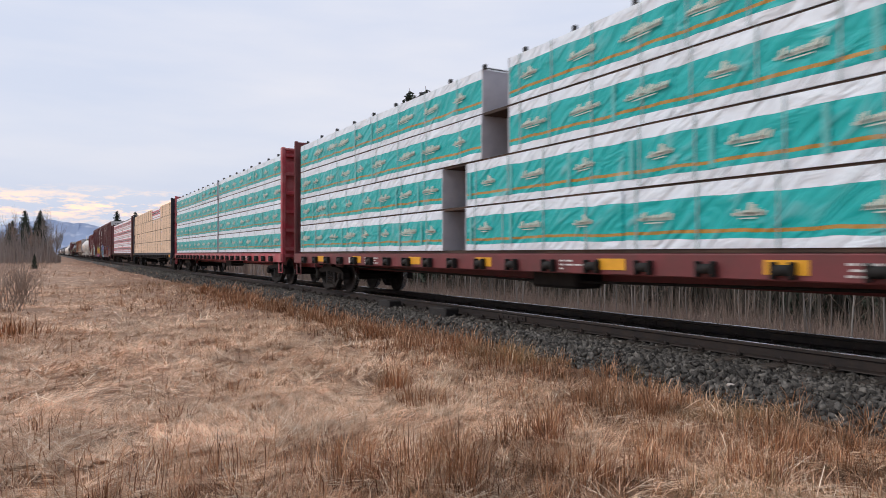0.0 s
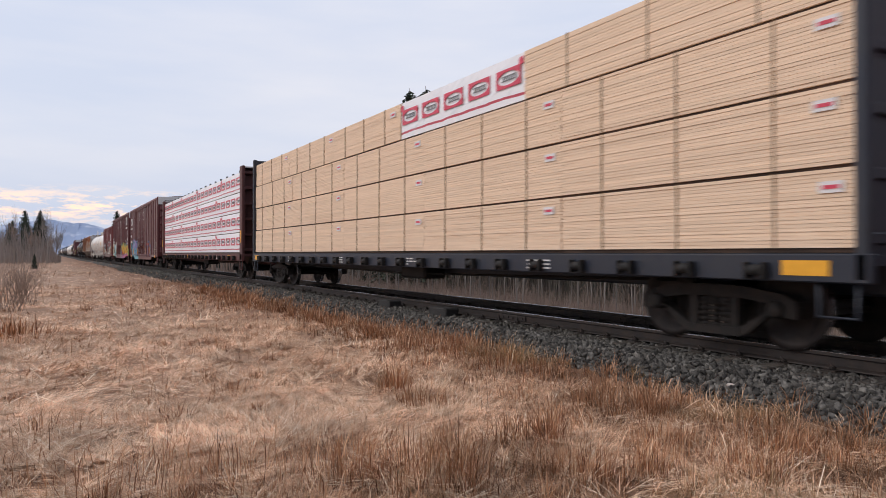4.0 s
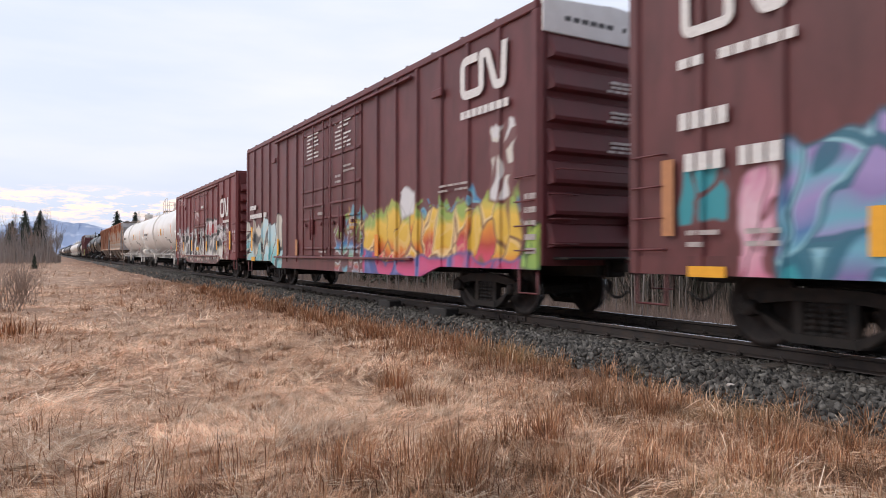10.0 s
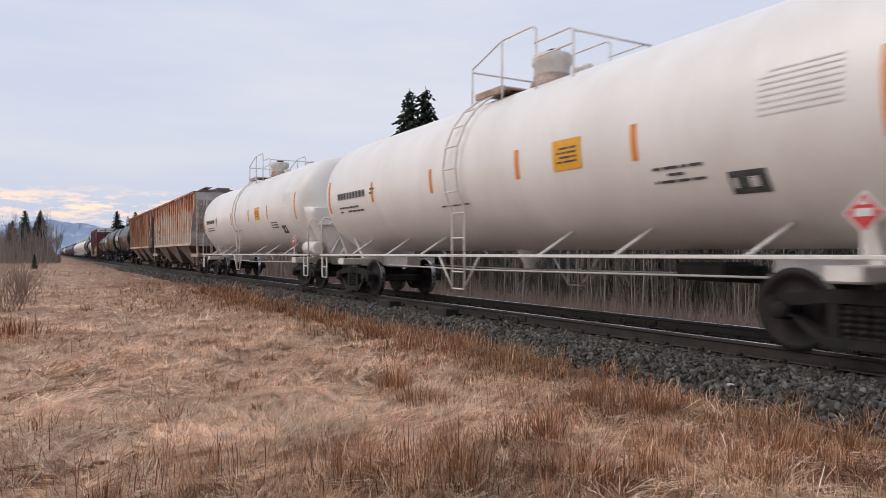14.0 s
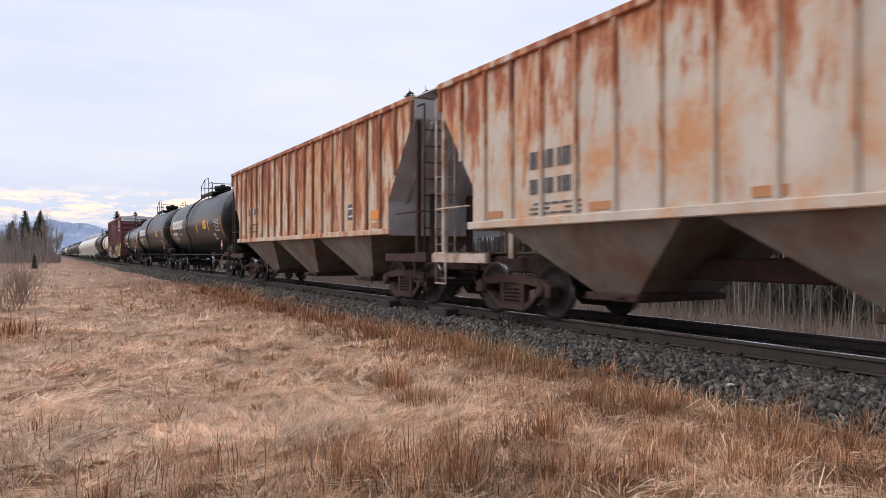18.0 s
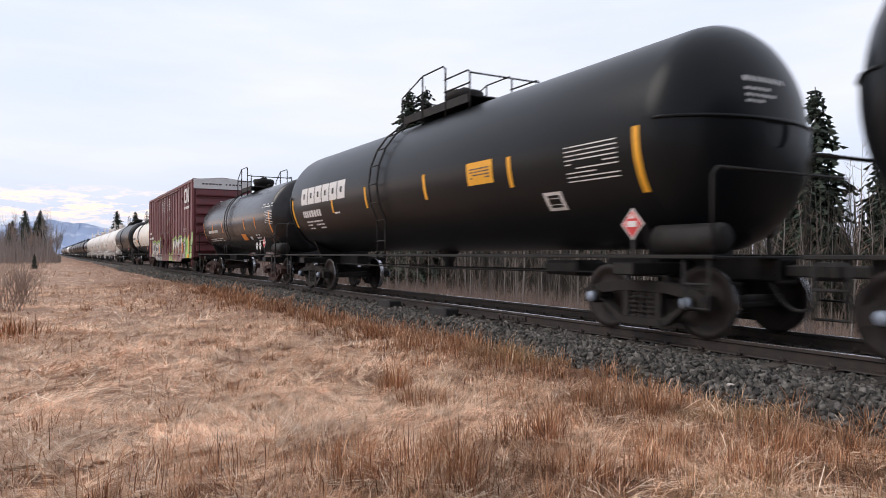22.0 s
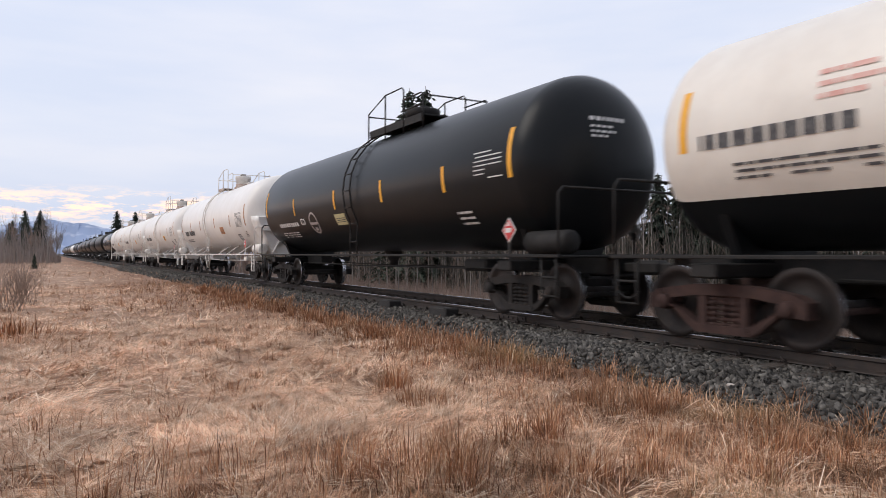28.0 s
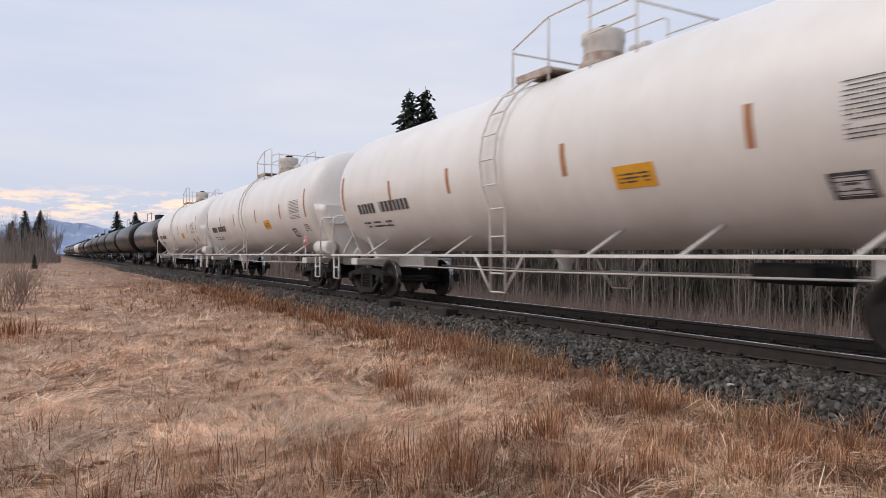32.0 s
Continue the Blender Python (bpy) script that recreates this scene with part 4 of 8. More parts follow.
            for x in (-1, 1):
                part("shield_brace", Shape().rod((x * 0.75, yp + s * 0.22, 1.07), (x * 0.35, yp + s * 0.08, 1.75), 0.04, 8), trim, cr)
            if s < 0:
                part("brake_wheel", Shape().lathe([(-0.02, 0.20), (-0.02, 0.26), (0.02, 0.26), (0.02, 0.20)], (-0.2, yp - 0.28, 1.75), 1, 20), trim, cr)
                part("brake_box", Shape().box(-0.38, -0.02, yp - 0.24, yp - 0.05, 1.5, 1.95, 0.05), trim, cr)
    # running rails and their struts
    for x in (-1, 1):
        sh = Shape()
        rx = x * 1.47
        sh.box(min(rx, rx - x * 0.07), max(rx, rx - x * 0.07), -half, half, 1.035, 1.085, 0.008)
        part("side_rail", sh, trim, car)
        ys = [TC / 2 * k for k in (-0.86, -0.55, -0.3, 0.3, 0.55, 0.86)]
        for y in ys:
            sh = Shape()
            a = radians(-54)
            if trim == M_UNDER:
                continue
            sh.rod((x * 1.43, y + 0.13, 1.06), (x * R * math.cos(a), y - 0.13, zc + R * math.sin(a)), 0.028, 6)
            part("rail_strut", sh, trim, car)
        # pipes below
        sh = Shape()
        sh.path([(x * 0.55, -TC / 2 + 1.2, 0.80), (x * 0.55, TC * 0.1, 0.76), (x * 0.55, TC / 2 - 1.2, 0.80)], 0.018)
        part("brake_pipe", sh, trim, car)
        # ladder to the top platform
        sh = Shape()
        ly = style.get("ladder", 0.5)
        angs = [-30, -15, 0, 15, 30, 45, 60, 70]
        stile = [[(x * (R + 0.11) * math.cos(radians(a)), y, zc + (R + 0.11) * math.sin(radians(a))) for a in angs] for y in (ly - 0.23, ly + 0.23)]
        ladder = None
        for line, y in zip(stile, (ly - 0.23, ly + 0.23)):
            line = [(x * 1.46, y, 1.0 if trim == M_UNDER else 0.42), (x * 1.46, y, 1.45)] + [p for p in line if p[2] > 1.5]
            st = part("ladder_stile" if ladder else "side_ladder", Shape().path(line, 0.022), trim, ladder or car)
            ladder = ladder or st
        for d in (-1, 1) if trim != M_UNDER else ():
            part("ladder_brace", Shape().path([(x * 1.46, ly + d * 0.23, 0.44), (x * 1.46, ly + d * 0.75, 1.05)], 0.02), trim, ladder)
        ends = [((x * 1.46, ly - 0.23, z), (x * 1.46, ly + 0.23, z)) for z in ((1.07, 1.40) if trim == M_UNDER else (0.42, 0.75, 1.07, 1.40))] + [(p, q) for p, q in zip(*stile) if p[2] > 1.6]
        for p, q in ends:
            part("rung", kept(("rung", trim.name), lambda: Shape().rod((0, -0.23, 0), (0, 0.23, 0), 0.016, 6).mesh("rung", trim)), None, ladder, at=pose(p[0], ly, p[2]))
        # lettering panels and strips
        yc = [k * tank_len for k in style.get("strips", (-0.33, -0.12, 0.12, 0.33))]
        for y in yc:
            sh = Shape()
            arc_patch(sh, R, zc, y - 0.055, y + 0.055, style.get("strip_lo", 2), style.get("strip_hi", 20), side=x)
            part("reflective_strip", sh, deco, car)
        for y in (-h + dep + 0.12, h - dep - 0.12):
            sh = Shape()
            arc_patch(sh, R, zc, y - 0.06, y + 0.06, *style.get("end_strip", (-8, 24)), side=x)
            part("reflective_strip", sh, deco, car)
        # seen from its own side the marks stand at the car's far end on the near flank
        e = -x
        for key, mname in (("data", "data_panel"), ("marks", "reporting_mark"), ("notes", "stencilled_note"), ("plate", "warning_panel")):
            for q in style.get(key, ()):
                sh = Shape()
                y0, y1, a0, a1, rows = q[:5]
                if rows:
                    bars(sh, R, zc, *sorted((e * y0, e * y1)), a0, a1, rows, hash_of(label, key), side=x)
                else:
                    arc_patch(sh, R, zc, *sorted((e * y0, e * y1)), a0, a1, side=x, lift=0.008)
                part(mname, sh, q[5] if len(q) > 5 else letter, car, kind="stuff" if rows else "")
        if style.get("blocks"):
            # the owner's word as six plain hollow blocks
            y0, y1, a0, a1 = style["blocks"]
            w, da = (y1 - y0) / 6, a1 - a0
            for i in range(6):
                sh = Shape()
                u, v = y0 + i * w, y0 + (i + 0.90) * w
                b, c = u + 0.37 * (v - u), v - 0.37 * (v - u)
                pieces = [(u, v, a0 + da * 0.66, a1), (u, v, a0, a0 + da * 0.34), (u, b, a0 + da * 0.34, a0 + da * 0.66), (c, v, a0 + da * 0.34, a0 + da * 0.66)]
                for q in pieces:
                    arc_patch(sh, R, zc, *sorted((e * q[0], e * q[1])), q[2], q[3], side=x, lift=0.007, n=3)
                part("emblem_block", sh, letter, car, "white painted emblem block")
        for y, a, size in style.get("rings", ()):
            sh = Shape()
            for k in range(24):
                t0, t1 = 2 * math.pi * k / 24, 2 * math.pi * (k + 1) / 24
                q = []
                for t, r in ((t0, size), (t1, size), (t1, size * 0.82), (t0, size * 0.82)):
                    b = radians(a) + math.sin(t) * r / R
                    q.append((x * (R + 0.008) * math.cos(b), e * y + math.cos(t) * r, zc + (R + 0.008) * math.sin(b)))
                sh.add(q, [(0, 1, 2, 3) if x > 0 else (3, 2, 1, 0)])
            arc_patch(sh, R, zc, e * y - size * 0.8, e * y + size * 0.8, a - 1.5, a + 1.5, side=x, lift=0.009)
            arc_patch(sh, R, zc, e * y - size * 0.3, e * y + size * 0.3, a - 9, a - 5, side=x, lift=0.009)
            part("ring_mark", sh, M_NOTE, car, "white painted ring emblem")
        for y, z, size in style.get("diamonds", ()):
            def tilted(r, lift):
                q = [(e * y + du * r, z + dv * r) for du, dv in ((-1, 0), (0, -1), (1, 0), (0, 1))]
                return Shape().prism(q, 0, *sorted((x * (1.40 + lift), x * (1.404 + lift))))
            pl = part("placard", tilted(size, 0), letter, car, "white diamond placard")
            part("placard_mark", Shape().box(*sorted((x * 1.406, x * 1.409)), e * y - size * 0.45, e * y + size * 0.45, z - size * 0.10, z + size * 0.16), M_DARKLETTER, pl)
            part("placard_bracket", Shape().box(*sorted((x * 1.38, x * 1.399)), e * y - 0.03, e * y + 0.03, 1.06, z + size * 0.6), trim, pl)
        # placard in its holder
        py = -(TC / 2 + 0.25)
        sh = Shape()
        sh.prism([(py, 1.32), (py + 0.17, 1.50), (py, 1.68), (py - 0.17, 1.50)], 0, *sorted((x * 1.475, x * 1.488)))
        p = part("placard", sh, M_RED, car, "red and white diamond placard")
        part("placard_rim", Shape().prism([(py, 1.28), (py + 0.205, 1.50), (py, 1.72), (py - 0.205, 1.50)], 0, *sorted((x * 1.4745, x * 1.476))), M_LETTER, p)
        part("placard_flame", Shape().prism([(py - 0.055, 1.575), (py + 0.055, 1.575), (py, 1.645)], 0, *sorted((x * 1.489, x * 1.493))), M_LETTER, p)
        sh = Shape()
        sh.box(*sorted((x * 1.489, x * 1.494)), py - 0.09, py + 0.09, 1.46, 1.54)
        part("placard_panel", sh, M_LETTER, p)
        sh = Shape().box(*sorted((x * 1.45, x * 1.474)), py - 0.03, py + 0.03, 1.05, 1.5)
        part("placard_holder", sh, trim, car)
    # air reservoir and brake gear at the end
    sh = Shape().lathe([(-0.55, 0.0), (-0.55, 0.15), (-0.5, 0.2), (0.5, 0.2), (0.55, 0.15), (0.55, 0.0)], (-1.05, -TC / 2 - 0.85, 1.29), 1, 16)
    part("air_reservoir", sh, trim, car)
    sh = Shape().box(-0.35, 0.35, -TC / 2 + 2.2, -TC / 2 + 3.1, 0.72, 0.98, 0.05)
    sh.rod((0.5, -TC / 2 + 2.2, 0.8), (0.5, -TC / 2 + 3.3, 0.8), 0.13, 12)
    part("brake_valve", sh, M_UNDER, car)
    # bottom outlet
    sh = Shape().lathe([(0, 0.28), (-0.15, 0.22), (-0.32, 0.12), (-0.42, 0.12), (-0.42, 0.0)], (0, 0.2, zc - R + 0.05), 2, 14)
    part("bottom_outlet", sh, trim, car)
    # top platform, manway, valves and guard rail
    zt = zc + R
    dy, dl = style.get("dome", 0.0), style.get("rail_half", 1.55)
    pale = style.get("platform")
    pa, pb = (dy + 0.5, dy + 1.45) if pale else (dy - dl * 0.95, dy + dl * style.get("deck_back", 0.95))
    sh = Shape().box(-0.85, 0.85, pa, pb, zt + (-0.02 if pale else 0.03), zt + (0.015 if pale else 0.07), 0.01)
    for x in (-1, 1):
        sh.box(*sorted((x * 0.82, x * 0.88)), pa, pb, zt - 0.10, zt + (0.02 if pale else 0.08))
    part("top_platform", sh, pale or trim, car)
    mh = 0.60 if pale else 0.50
    foot = 0.34 if pale else 0.33
    sh = Shape().lathe([(-0.1, foot), (mh - 0.20, foot if pale else 0.42), (mh - 0.19, foot + 0.03 if pale else 0.44), (mh - 0.03, foot + 0.035 if pale else 0.45), (mh, foot + 0.02 if pale else 0.42), (mh + 0.02, 0.2), (mh + 0.02, 0.0)], (0, dy + 0.1, zt), 2, 28)
    mw = part("manway", sh, style.get("manway", trim), car)
    part("manway_flange", Shape().lathe([(-0.05, foot), (-0.05, foot + 0.08), (0.05, foot + 0.08), (0.07, foot + 0.02), (0.20, foot + 0.012), (0.22, foot - 0.01)], (0, dy + 0.1, zt), 2, 28), pale or trim, mw, "rust-stained bolted flange" if pale else "")
    part("lid_clamp", Shape().box(-0.12, 0.12, dy - 0.05, dy + 0.22, zt + mh, zt + mh + 0.10, 0.03), M_UNDER, mw)
    for yy in (-0.78, -0.52):
        sh = Shape().lathe([(0.0, 0.075), (0.17, 0.075), (0.18, 0.10), (0.23, 0.10), (0.24, 0.0)], (0.1, dy + yy, zt), 2, 12)
        part("valve", sh, style.get("manway", trim), car)
    gr = None
    bent = []
    hi, lo = style.get("rail_high", 0.86), 0.55
    ya, yb = dy - dl, dy + dl
    for x in (-0.88, 0.88):
        bent.append([(x, ya, zt + lo - 0.06), (x, ya + 0.08, zt + lo), (x, dy - 0.5, zt + lo)])
        bent.append([(x, dy - 0.55, zt + hi - 0.08), (x, dy - 0.45, zt + hi), (x, dy + 0.5, zt + hi), (x, yb, zt + lo)])
        bent.append([(x, ya, zt + 0.28), (x, dy - 0.5, zt + 0.28)])
    for y in (ya, yb):
        bent.append([(-0.88, y, zt + lo - 0.06), (0.88, y, zt + lo - 0.06)])
    for line in bent:
        b = part("rail_bar" if gr else "guard_rail", Shape().path(line, 0.018), style.get("rail", trim), gr or car)
        gr = gr or b
    for x in (-0.88, 0.88):
        for y, z in ((ya, lo - 0.04), (dy - 0.55, hi - 0.06), (dy + 0.5, hi), (yb, lo)):
            part("rail_post", Shape().rod((x, y, zt - 0.3), (x, y, zt + z), 0.02, 6), style.get("rail", trim), gr)
    for s in (-1, 1):
        truck(car, s * TC / 2, style.get("rusty", False), style.get("cap"))
    couplers(car, half)
    return car


def hash_of(*words):
    return sum((i + 1) * ord(c) for i, c in enumerate("".join(str(w) for w in words))) % 99991
# ---- boxcar ----
def flat_bars(sh, x, y0, y1, z0, z1, rows, seed, t=0.006):
    """Small lettering on a flat side, as broken bars."""
    rnd = random.Random(seed)
    s = 1 if x > 0 else -1
    for i in range(rows):
        a = z0 + (z1 - z0) * i / rows
        b = a + (z1 - z0) / rows * (0.42 if rows > 1 else 0.8)
        y = y0
        while y < y1 - 0.03:
            e = min(y + (rnd.uniform(0.14, 0.19) if rows == 1 else rnd.uniform(0.08, 0.30)), y1)
            if rnd.random() < 0.88:
                sh.box(*sorted((x, x + s * t)), y, e, a, b)
            y = e + 0.04
    return sh


def boxcar(label, S, L, H, paint, style):
    """L: over the body's corners; H: the eaves above the rail."""
    car = thing("boxcar", label, "boxcar", pose(TRACK_X, S, 0), group="cars of the freight train")
    W, z0 = 1.56, 1.02
    h = L / 2
    sh = Shape().box(-W, W, -h, h, z0, H - 0.1, 0.0)
    part("body", sh, style.get("side", paint), car)
    # side sills, deeper between the trucks
    for x in (-1, 1):
        sh = Shape()
        a, b = sorted((x * (W - 0.03), x * (W + 0.025)))
        d = style.get("sill", 0.62)
        sh.prism([(-h, z0 + 0.05), (-h, 0.84), (-h + 3.2, 0.84), (-h + 4.0, d), (h - 4.0, d), (h - 3.2, 0.84), (h, 0.84), (h, z0 + 0.05)][::-1], 0, a, b)
        part("side_sill", sh, style.get("side", paint), car)
        # eave
        sh = Shape().box(*sorted((x * (W - 0.02), x * (W + 0.05))), -h, h, H - 0.14, H, 0.015)
        part("eave", sh, paint, car)
        # posts
        n = style.get("posts", 18)
        door0, door1 = style.get("door", (-1.5, 1.5))
        for i in range(n + 1):
            y = -h + 0.05 + (L - 0.1) * i / n
            if door0 - 0.2 < y < door1 + 0.2:
                continue
            wide = 0.10 if i in (0, n) else 0.065
            q = Shape().prism([(y - wide, 0.84), (y + wide, 0.84), (y + wide, H - 0.14), (y - wide, H - 0.14)], 0, *sorted((x * (W + 0.002), x * (W + 0.052))))
            q.v = [(p[0], y + (p[1] - y) * (0.62 if abs(p[0]) > W + 0.03 else 1.0), p[2]) for p in q.v]
            part("side_post", q, style.get("side", paint), car)
        # doors
        leaves = style.get("leaves", 2)
        dw = (door1 - door0) / leaves
        for k in range(leaves):
            ya, yb = door0 + k * dw + 0.02, door0 + (k + 1) * dw - 0.02
            zb, zt = z0 + 0.02, H - 0.30
            sh = Shape().box(*sorted((x * W, x * (W + 0.035))), ya, yb, zb, zt, 0.01)
            d = part("plug_door", sh, style.get("side", paint), car)
            for f in (0.055, 0.28, 0.50, 0.72, 0.945):
                z = zb + (zt - zb) * f
                part("door_rib", Shape().box(*sorted((x * (W + 0.03), x * (W + 0.075))), ya + 0.04, yb - 0.04, z - 0.035, z + 0.035, 0.015), style.get("side", paint), d)
            ym = (ya + yb) / 2 + 0.1
            part("lock_box", Shape().box(*sorted((x * (W + 0.03), x * (W + 0.12))), ym - 0.11, ym + 0.11, zb + 0.62, zb + 1.08, 0.03), M_LETTER if style.get("light_handle") else paint, d, "pale worn lock case" if style.get("light_handle") else "")
            part("lock_lever", Shape().rod((x * (W + 0.13), ym - 0.02, zb + 0.45), (x * (W + 0.13), ym + 0.05, zb + 1.32), 0.022, 8), paint, d)
            for f in (0.2, 0.8):
                part("rod_guide", Shape().box(*sorted((x * (W + 0.06), x * (W + 0.115))), ya + (yb - ya) * f - 0.06, ya + (yb - ya) * f + 0.06, zb + 0.85, zb + 0.95, 0.015), paint, d)
            for f in (0.12, 0.5, 0.88):
                y = ya + (yb - ya) * f
                sh = Shape().rod((x * (W + 0.085), y, zb), (x * (W + 0.085), y, zt), 0.022, 8)
                part("lock_rod", sh, paint, d)
            sh = Shape().box(*sorted((x * (W + 0.07), x * (W + 0.10))), ya + 0.25, yb - 0.25, zb + 1.42, zb + 1.48, 0.01)
            part("door_handle", sh, paint, d)
        # tracks for the doors
        sh = Shape()
        sh.box(*sorted((x * (W + 0.02), x * (W + 0.12))), door0 - (door1 - door0) * 0.6, door1 + (door1 - door0) * 0.6, z0 - 0.06, z0 - 0.01, 0.008)
        sh.box(*sorted((x * (W + 0.02), x * (W + 0.12))), door0 - (door1 - door0) * 0.6, door1 + (door1 - door0) * 0.6, H - 0.30, H - 0.25, 0.008)
        part("door_track", sh, paint, car)
        for y in style.get("slots", (-h * 0.62, h * 0.62)):
            sh = Shape().box(*sorted((x * (W + 0.05), x * (W + 0.11))), y - 0.55, y - 0.15, H - 0.95, H - 0.78, 0.02)
            part("roof_stop", sh, paint, car)
        # corner grabs and steps
        for e in (-1, 1):
            sh = Shape()
            ya, yb = e * (h - 0.05), e * (h - 0.55)
            for z in (1.15, 1.55, 1.95, 2.35):
                part("grab_iron", Shape().path([(x * W, ya, z), (x * (W + 0.08), ya, z), (x * (W + 0.08), yb, z), (x * W, yb, z)], 0.014), paint, car)
            sh.path([(x * (W - 0.02), ya, 0.88), (x * (W - 0.02), ya, 0.45), (x * (W - 0.02), yb, 0.45), (x * (W - 0.02), yb, 0.88)], 0.022)
            part("step", sh, paint, car)
        # marks
        e = -x
        for key in ("logo", "marks", "notes", "tall"):
            for j, q in enumerate(style.get(key, ())):
                y0_, y1_, za, zb, rows = q[:5]
                ys = sorted((e * y0_, e * y1_))
                sh = Shape()
                if rows:
                    flat_bars(sh, x * (W + 0.058), *ys, za, zb, rows, hash_of(label, key, j))
                else:
                    sh.box(*sorted((x * (W + 0.055), x * (W + 0.060))), *ys, za, zb)
                part({"logo": "emblem", "marks": "reporting_mark", "notes": "stencilled_note", "tall": "reflective_strip"}[key], sh,
                     q[5] if len(q) > 5 else M_NOTE if key == "notes" else M_LETTER, car, kind="stuff" if rows else "")
        if style.get("emblem"):
            y0_, y1_, za, zb = style["emblem"]
            emblem(car, x, e, W + 0.056, y0_, y1_, za, zb)
    # ends: pressed ribs and the light top panel
    for s in (-1, 1):
        sh = Shape().box(-W, W, *sorted((s * h, s * (h + 0.04))), 0.9, H - 0.02, 0.01)
        part("end_wall", sh, paint, car)
        pitch = (H - 1.60) / 7
        for i in range(7):
            z = 1.16 + i * pitch
            def rib():
                # a pressed corrugation: its face leans out towards a sharp lower lip
                q = Shape()
                q.prism([(0, 0.02), (0.13, 0.06), (0.14, 0.12), (0.05, pitch * 0.80), (0, pitch * 0.86)], 0, -W + 0.12, W - 0.12)
                q.v = [(p[0] * (0.95 if p[1] > 0.04 else 1.0), p[1], p[2]) for p in q.v]
                return q.mesh("end_rib", paint)
            part("end_rib", kept(("endrib", paint.name, H), rib), None, car, at=pose(0, s * (h + 0.03), z, 0, 0, 0 if s > 0 else 180))
        for x in (-1, 1):
            sh = Shape().box(*sorted((x * W, x * (W - 0.10))), *sorted((s * (h - 0.02), s * (h + 0.07))), 0.9, H - 0.05, 0.02)
            part("corner_post", sh, paint, car)
        if style.get("white_top", True):
            sh = Shape().prism([(H - 0.50, -W + 0.02), (H - 0.50, W - 0.02), (H + 0.02, W - 0.02), (H + 0.12, 0), (H + 0.02, -W + 0.02)], 1, *sorted((s * (h + 0.045), s * (h + 0.10))))
            part("end_top_panel", sh, M_ENDWHITE, car, "white panel at the top of the boxcar's end")
            sh = Shape()
            rnd = random.Random(5)
            for k in range(12):
                a = -1.1 + k * 0.18
                if k != 6:
                    sh.box(a, a + rnd.uniform(0.08, 0.15), *sorted((s * (h + 0.10), s * (h + 0.104))), H - 0.28, H - 0.20)
            part("end_mark", sh, M_DARKLETTER, car, kind="stuff")
        sh = Shape()
        mk = random.Random(int(L * 10))
        for k in range(3):
            z = 1.16 + (3 + k) * pitch + 0.10
            for i in range(3):
                xa = -0.25 + (0.1 if i else 0.0)
                while xa < 0.50 - 0.1 * i:
                    xb = xa + mk.uniform(0.08, 0.2)
                    sh.box(xa, xb, *sorted((s * (h + 0.10), s * (h + 0.172))), z + i * 0.075, z + 0.04 + i * 0.075)
                    xa = xb + 0.04
        part("end_mark", sh, M_LETTER, car, kind="stuff")
        # brake wheel, ladder, crossover platform
        sh = Shape().box(-1.3, 1.3, *sorted((s * (h + 0.04), s * (h + 0.40))), 1.0, 1.04, 0.01)
        part("crossover_platform", sh, M_UNDER, car)
        sh = Shape()
        for z in (1.25, 1.65, 2.05):
            sh.path([(-1.40, s * (h + 0.06), z), (-1.40, s * (h + 0.20), z), (-0.92, s * (h + 0.20), z), (-0.92, s * (h + 0.06), z)], 0.014)
        sh.path([(-1.3, s * (h + 0.06), 2.45), (-1.3, s * (h + 0.24), 2.45), (1.3, s * (h + 0.24), 2.45), (1.3, s * (h + 0.06), 2.45)], 0.014)
        part("end_ladder", sh, paint, car)
    sh = Shape().box(0.30, 0.75, -h - 0.30, -h - 0.08, 1.45, 1.95, 0.04)
    sh.rod((1.05, -h - 0.10, 2.35), (1.05, -h - 0.34, 2.35), 0.03, 8)
    sh.path([(1.05, -h - 0.22, 2.35), (0.9, -h - 0.2, 1.9), (0.7, -h - 0.2, 1.75)], 0.018)
    bg = part("hand_brake", sh, paint, car)
    sh = Shape().lathe([(-0.015, 0.25), (-0.015, 0.28), (0.015, 0.28), (0.015, 0.25), (-0.015, 0.25)], (1.05, -h - 0.34, 2.35), 1, 24)
    for k in range(3):
        a = 2.1 * k
        sh.rod((1.05 - 0.26 * math.cos(a), -h - 0.34, 2.35 - 0.26 * math.sin(a)), (1.05 + 0.26 * math.cos(a + 1.05), -h - 0.34, 2.35 + 0.26 * math.sin(a + 1.05)), 0.012, 6)
    part("brake_wheel", sh, M_UNDER, bg, "dark hand brake wheel")
    # roof
    sh = Shape().prism([(H - 0.1, -W), (H + 0.0, -W - 0.04), (H + 0.16, 0), (H + 0.0, W + 0.04), (H - 0.1, W)][::-1], 1, -h - 0.02, h + 0.02)
    n = int(L / 1.1)
    for i in range(n + 1):
        y = -h + 0.05 + (L - 0.1) * i / n
        sh.box(-W - 0.02, W + 0.02, y - 0.025, y + 0.025, H - 0.02, H + 0.05)
    part("roof", sh, M_GALV if style.get("grey_roof") else paint, car)
    # floor frame
    sh = Shape().box(-0.3, 0.3, -h, h, 0.70, 1.04, 0.03)
    part("centre_sill", sh, M_UNDER, car)
    sh = Shape().box(-1.0, -0.4, -1.6, -0.4, 0.55, 0.98, 0.05)
    sh.rod((0.5, 0.5, 0.78), (0.5, 1.6, 0.78), 0.2, 12)
    sh.path([(-0.9, -h + 2.4, 0.72), (-0.9, h - 2.4, 0.72)], 0.02)
    part("brake_gear", sh, M_UNDER, car)
    tc = style.get("TC", L - 4.6)
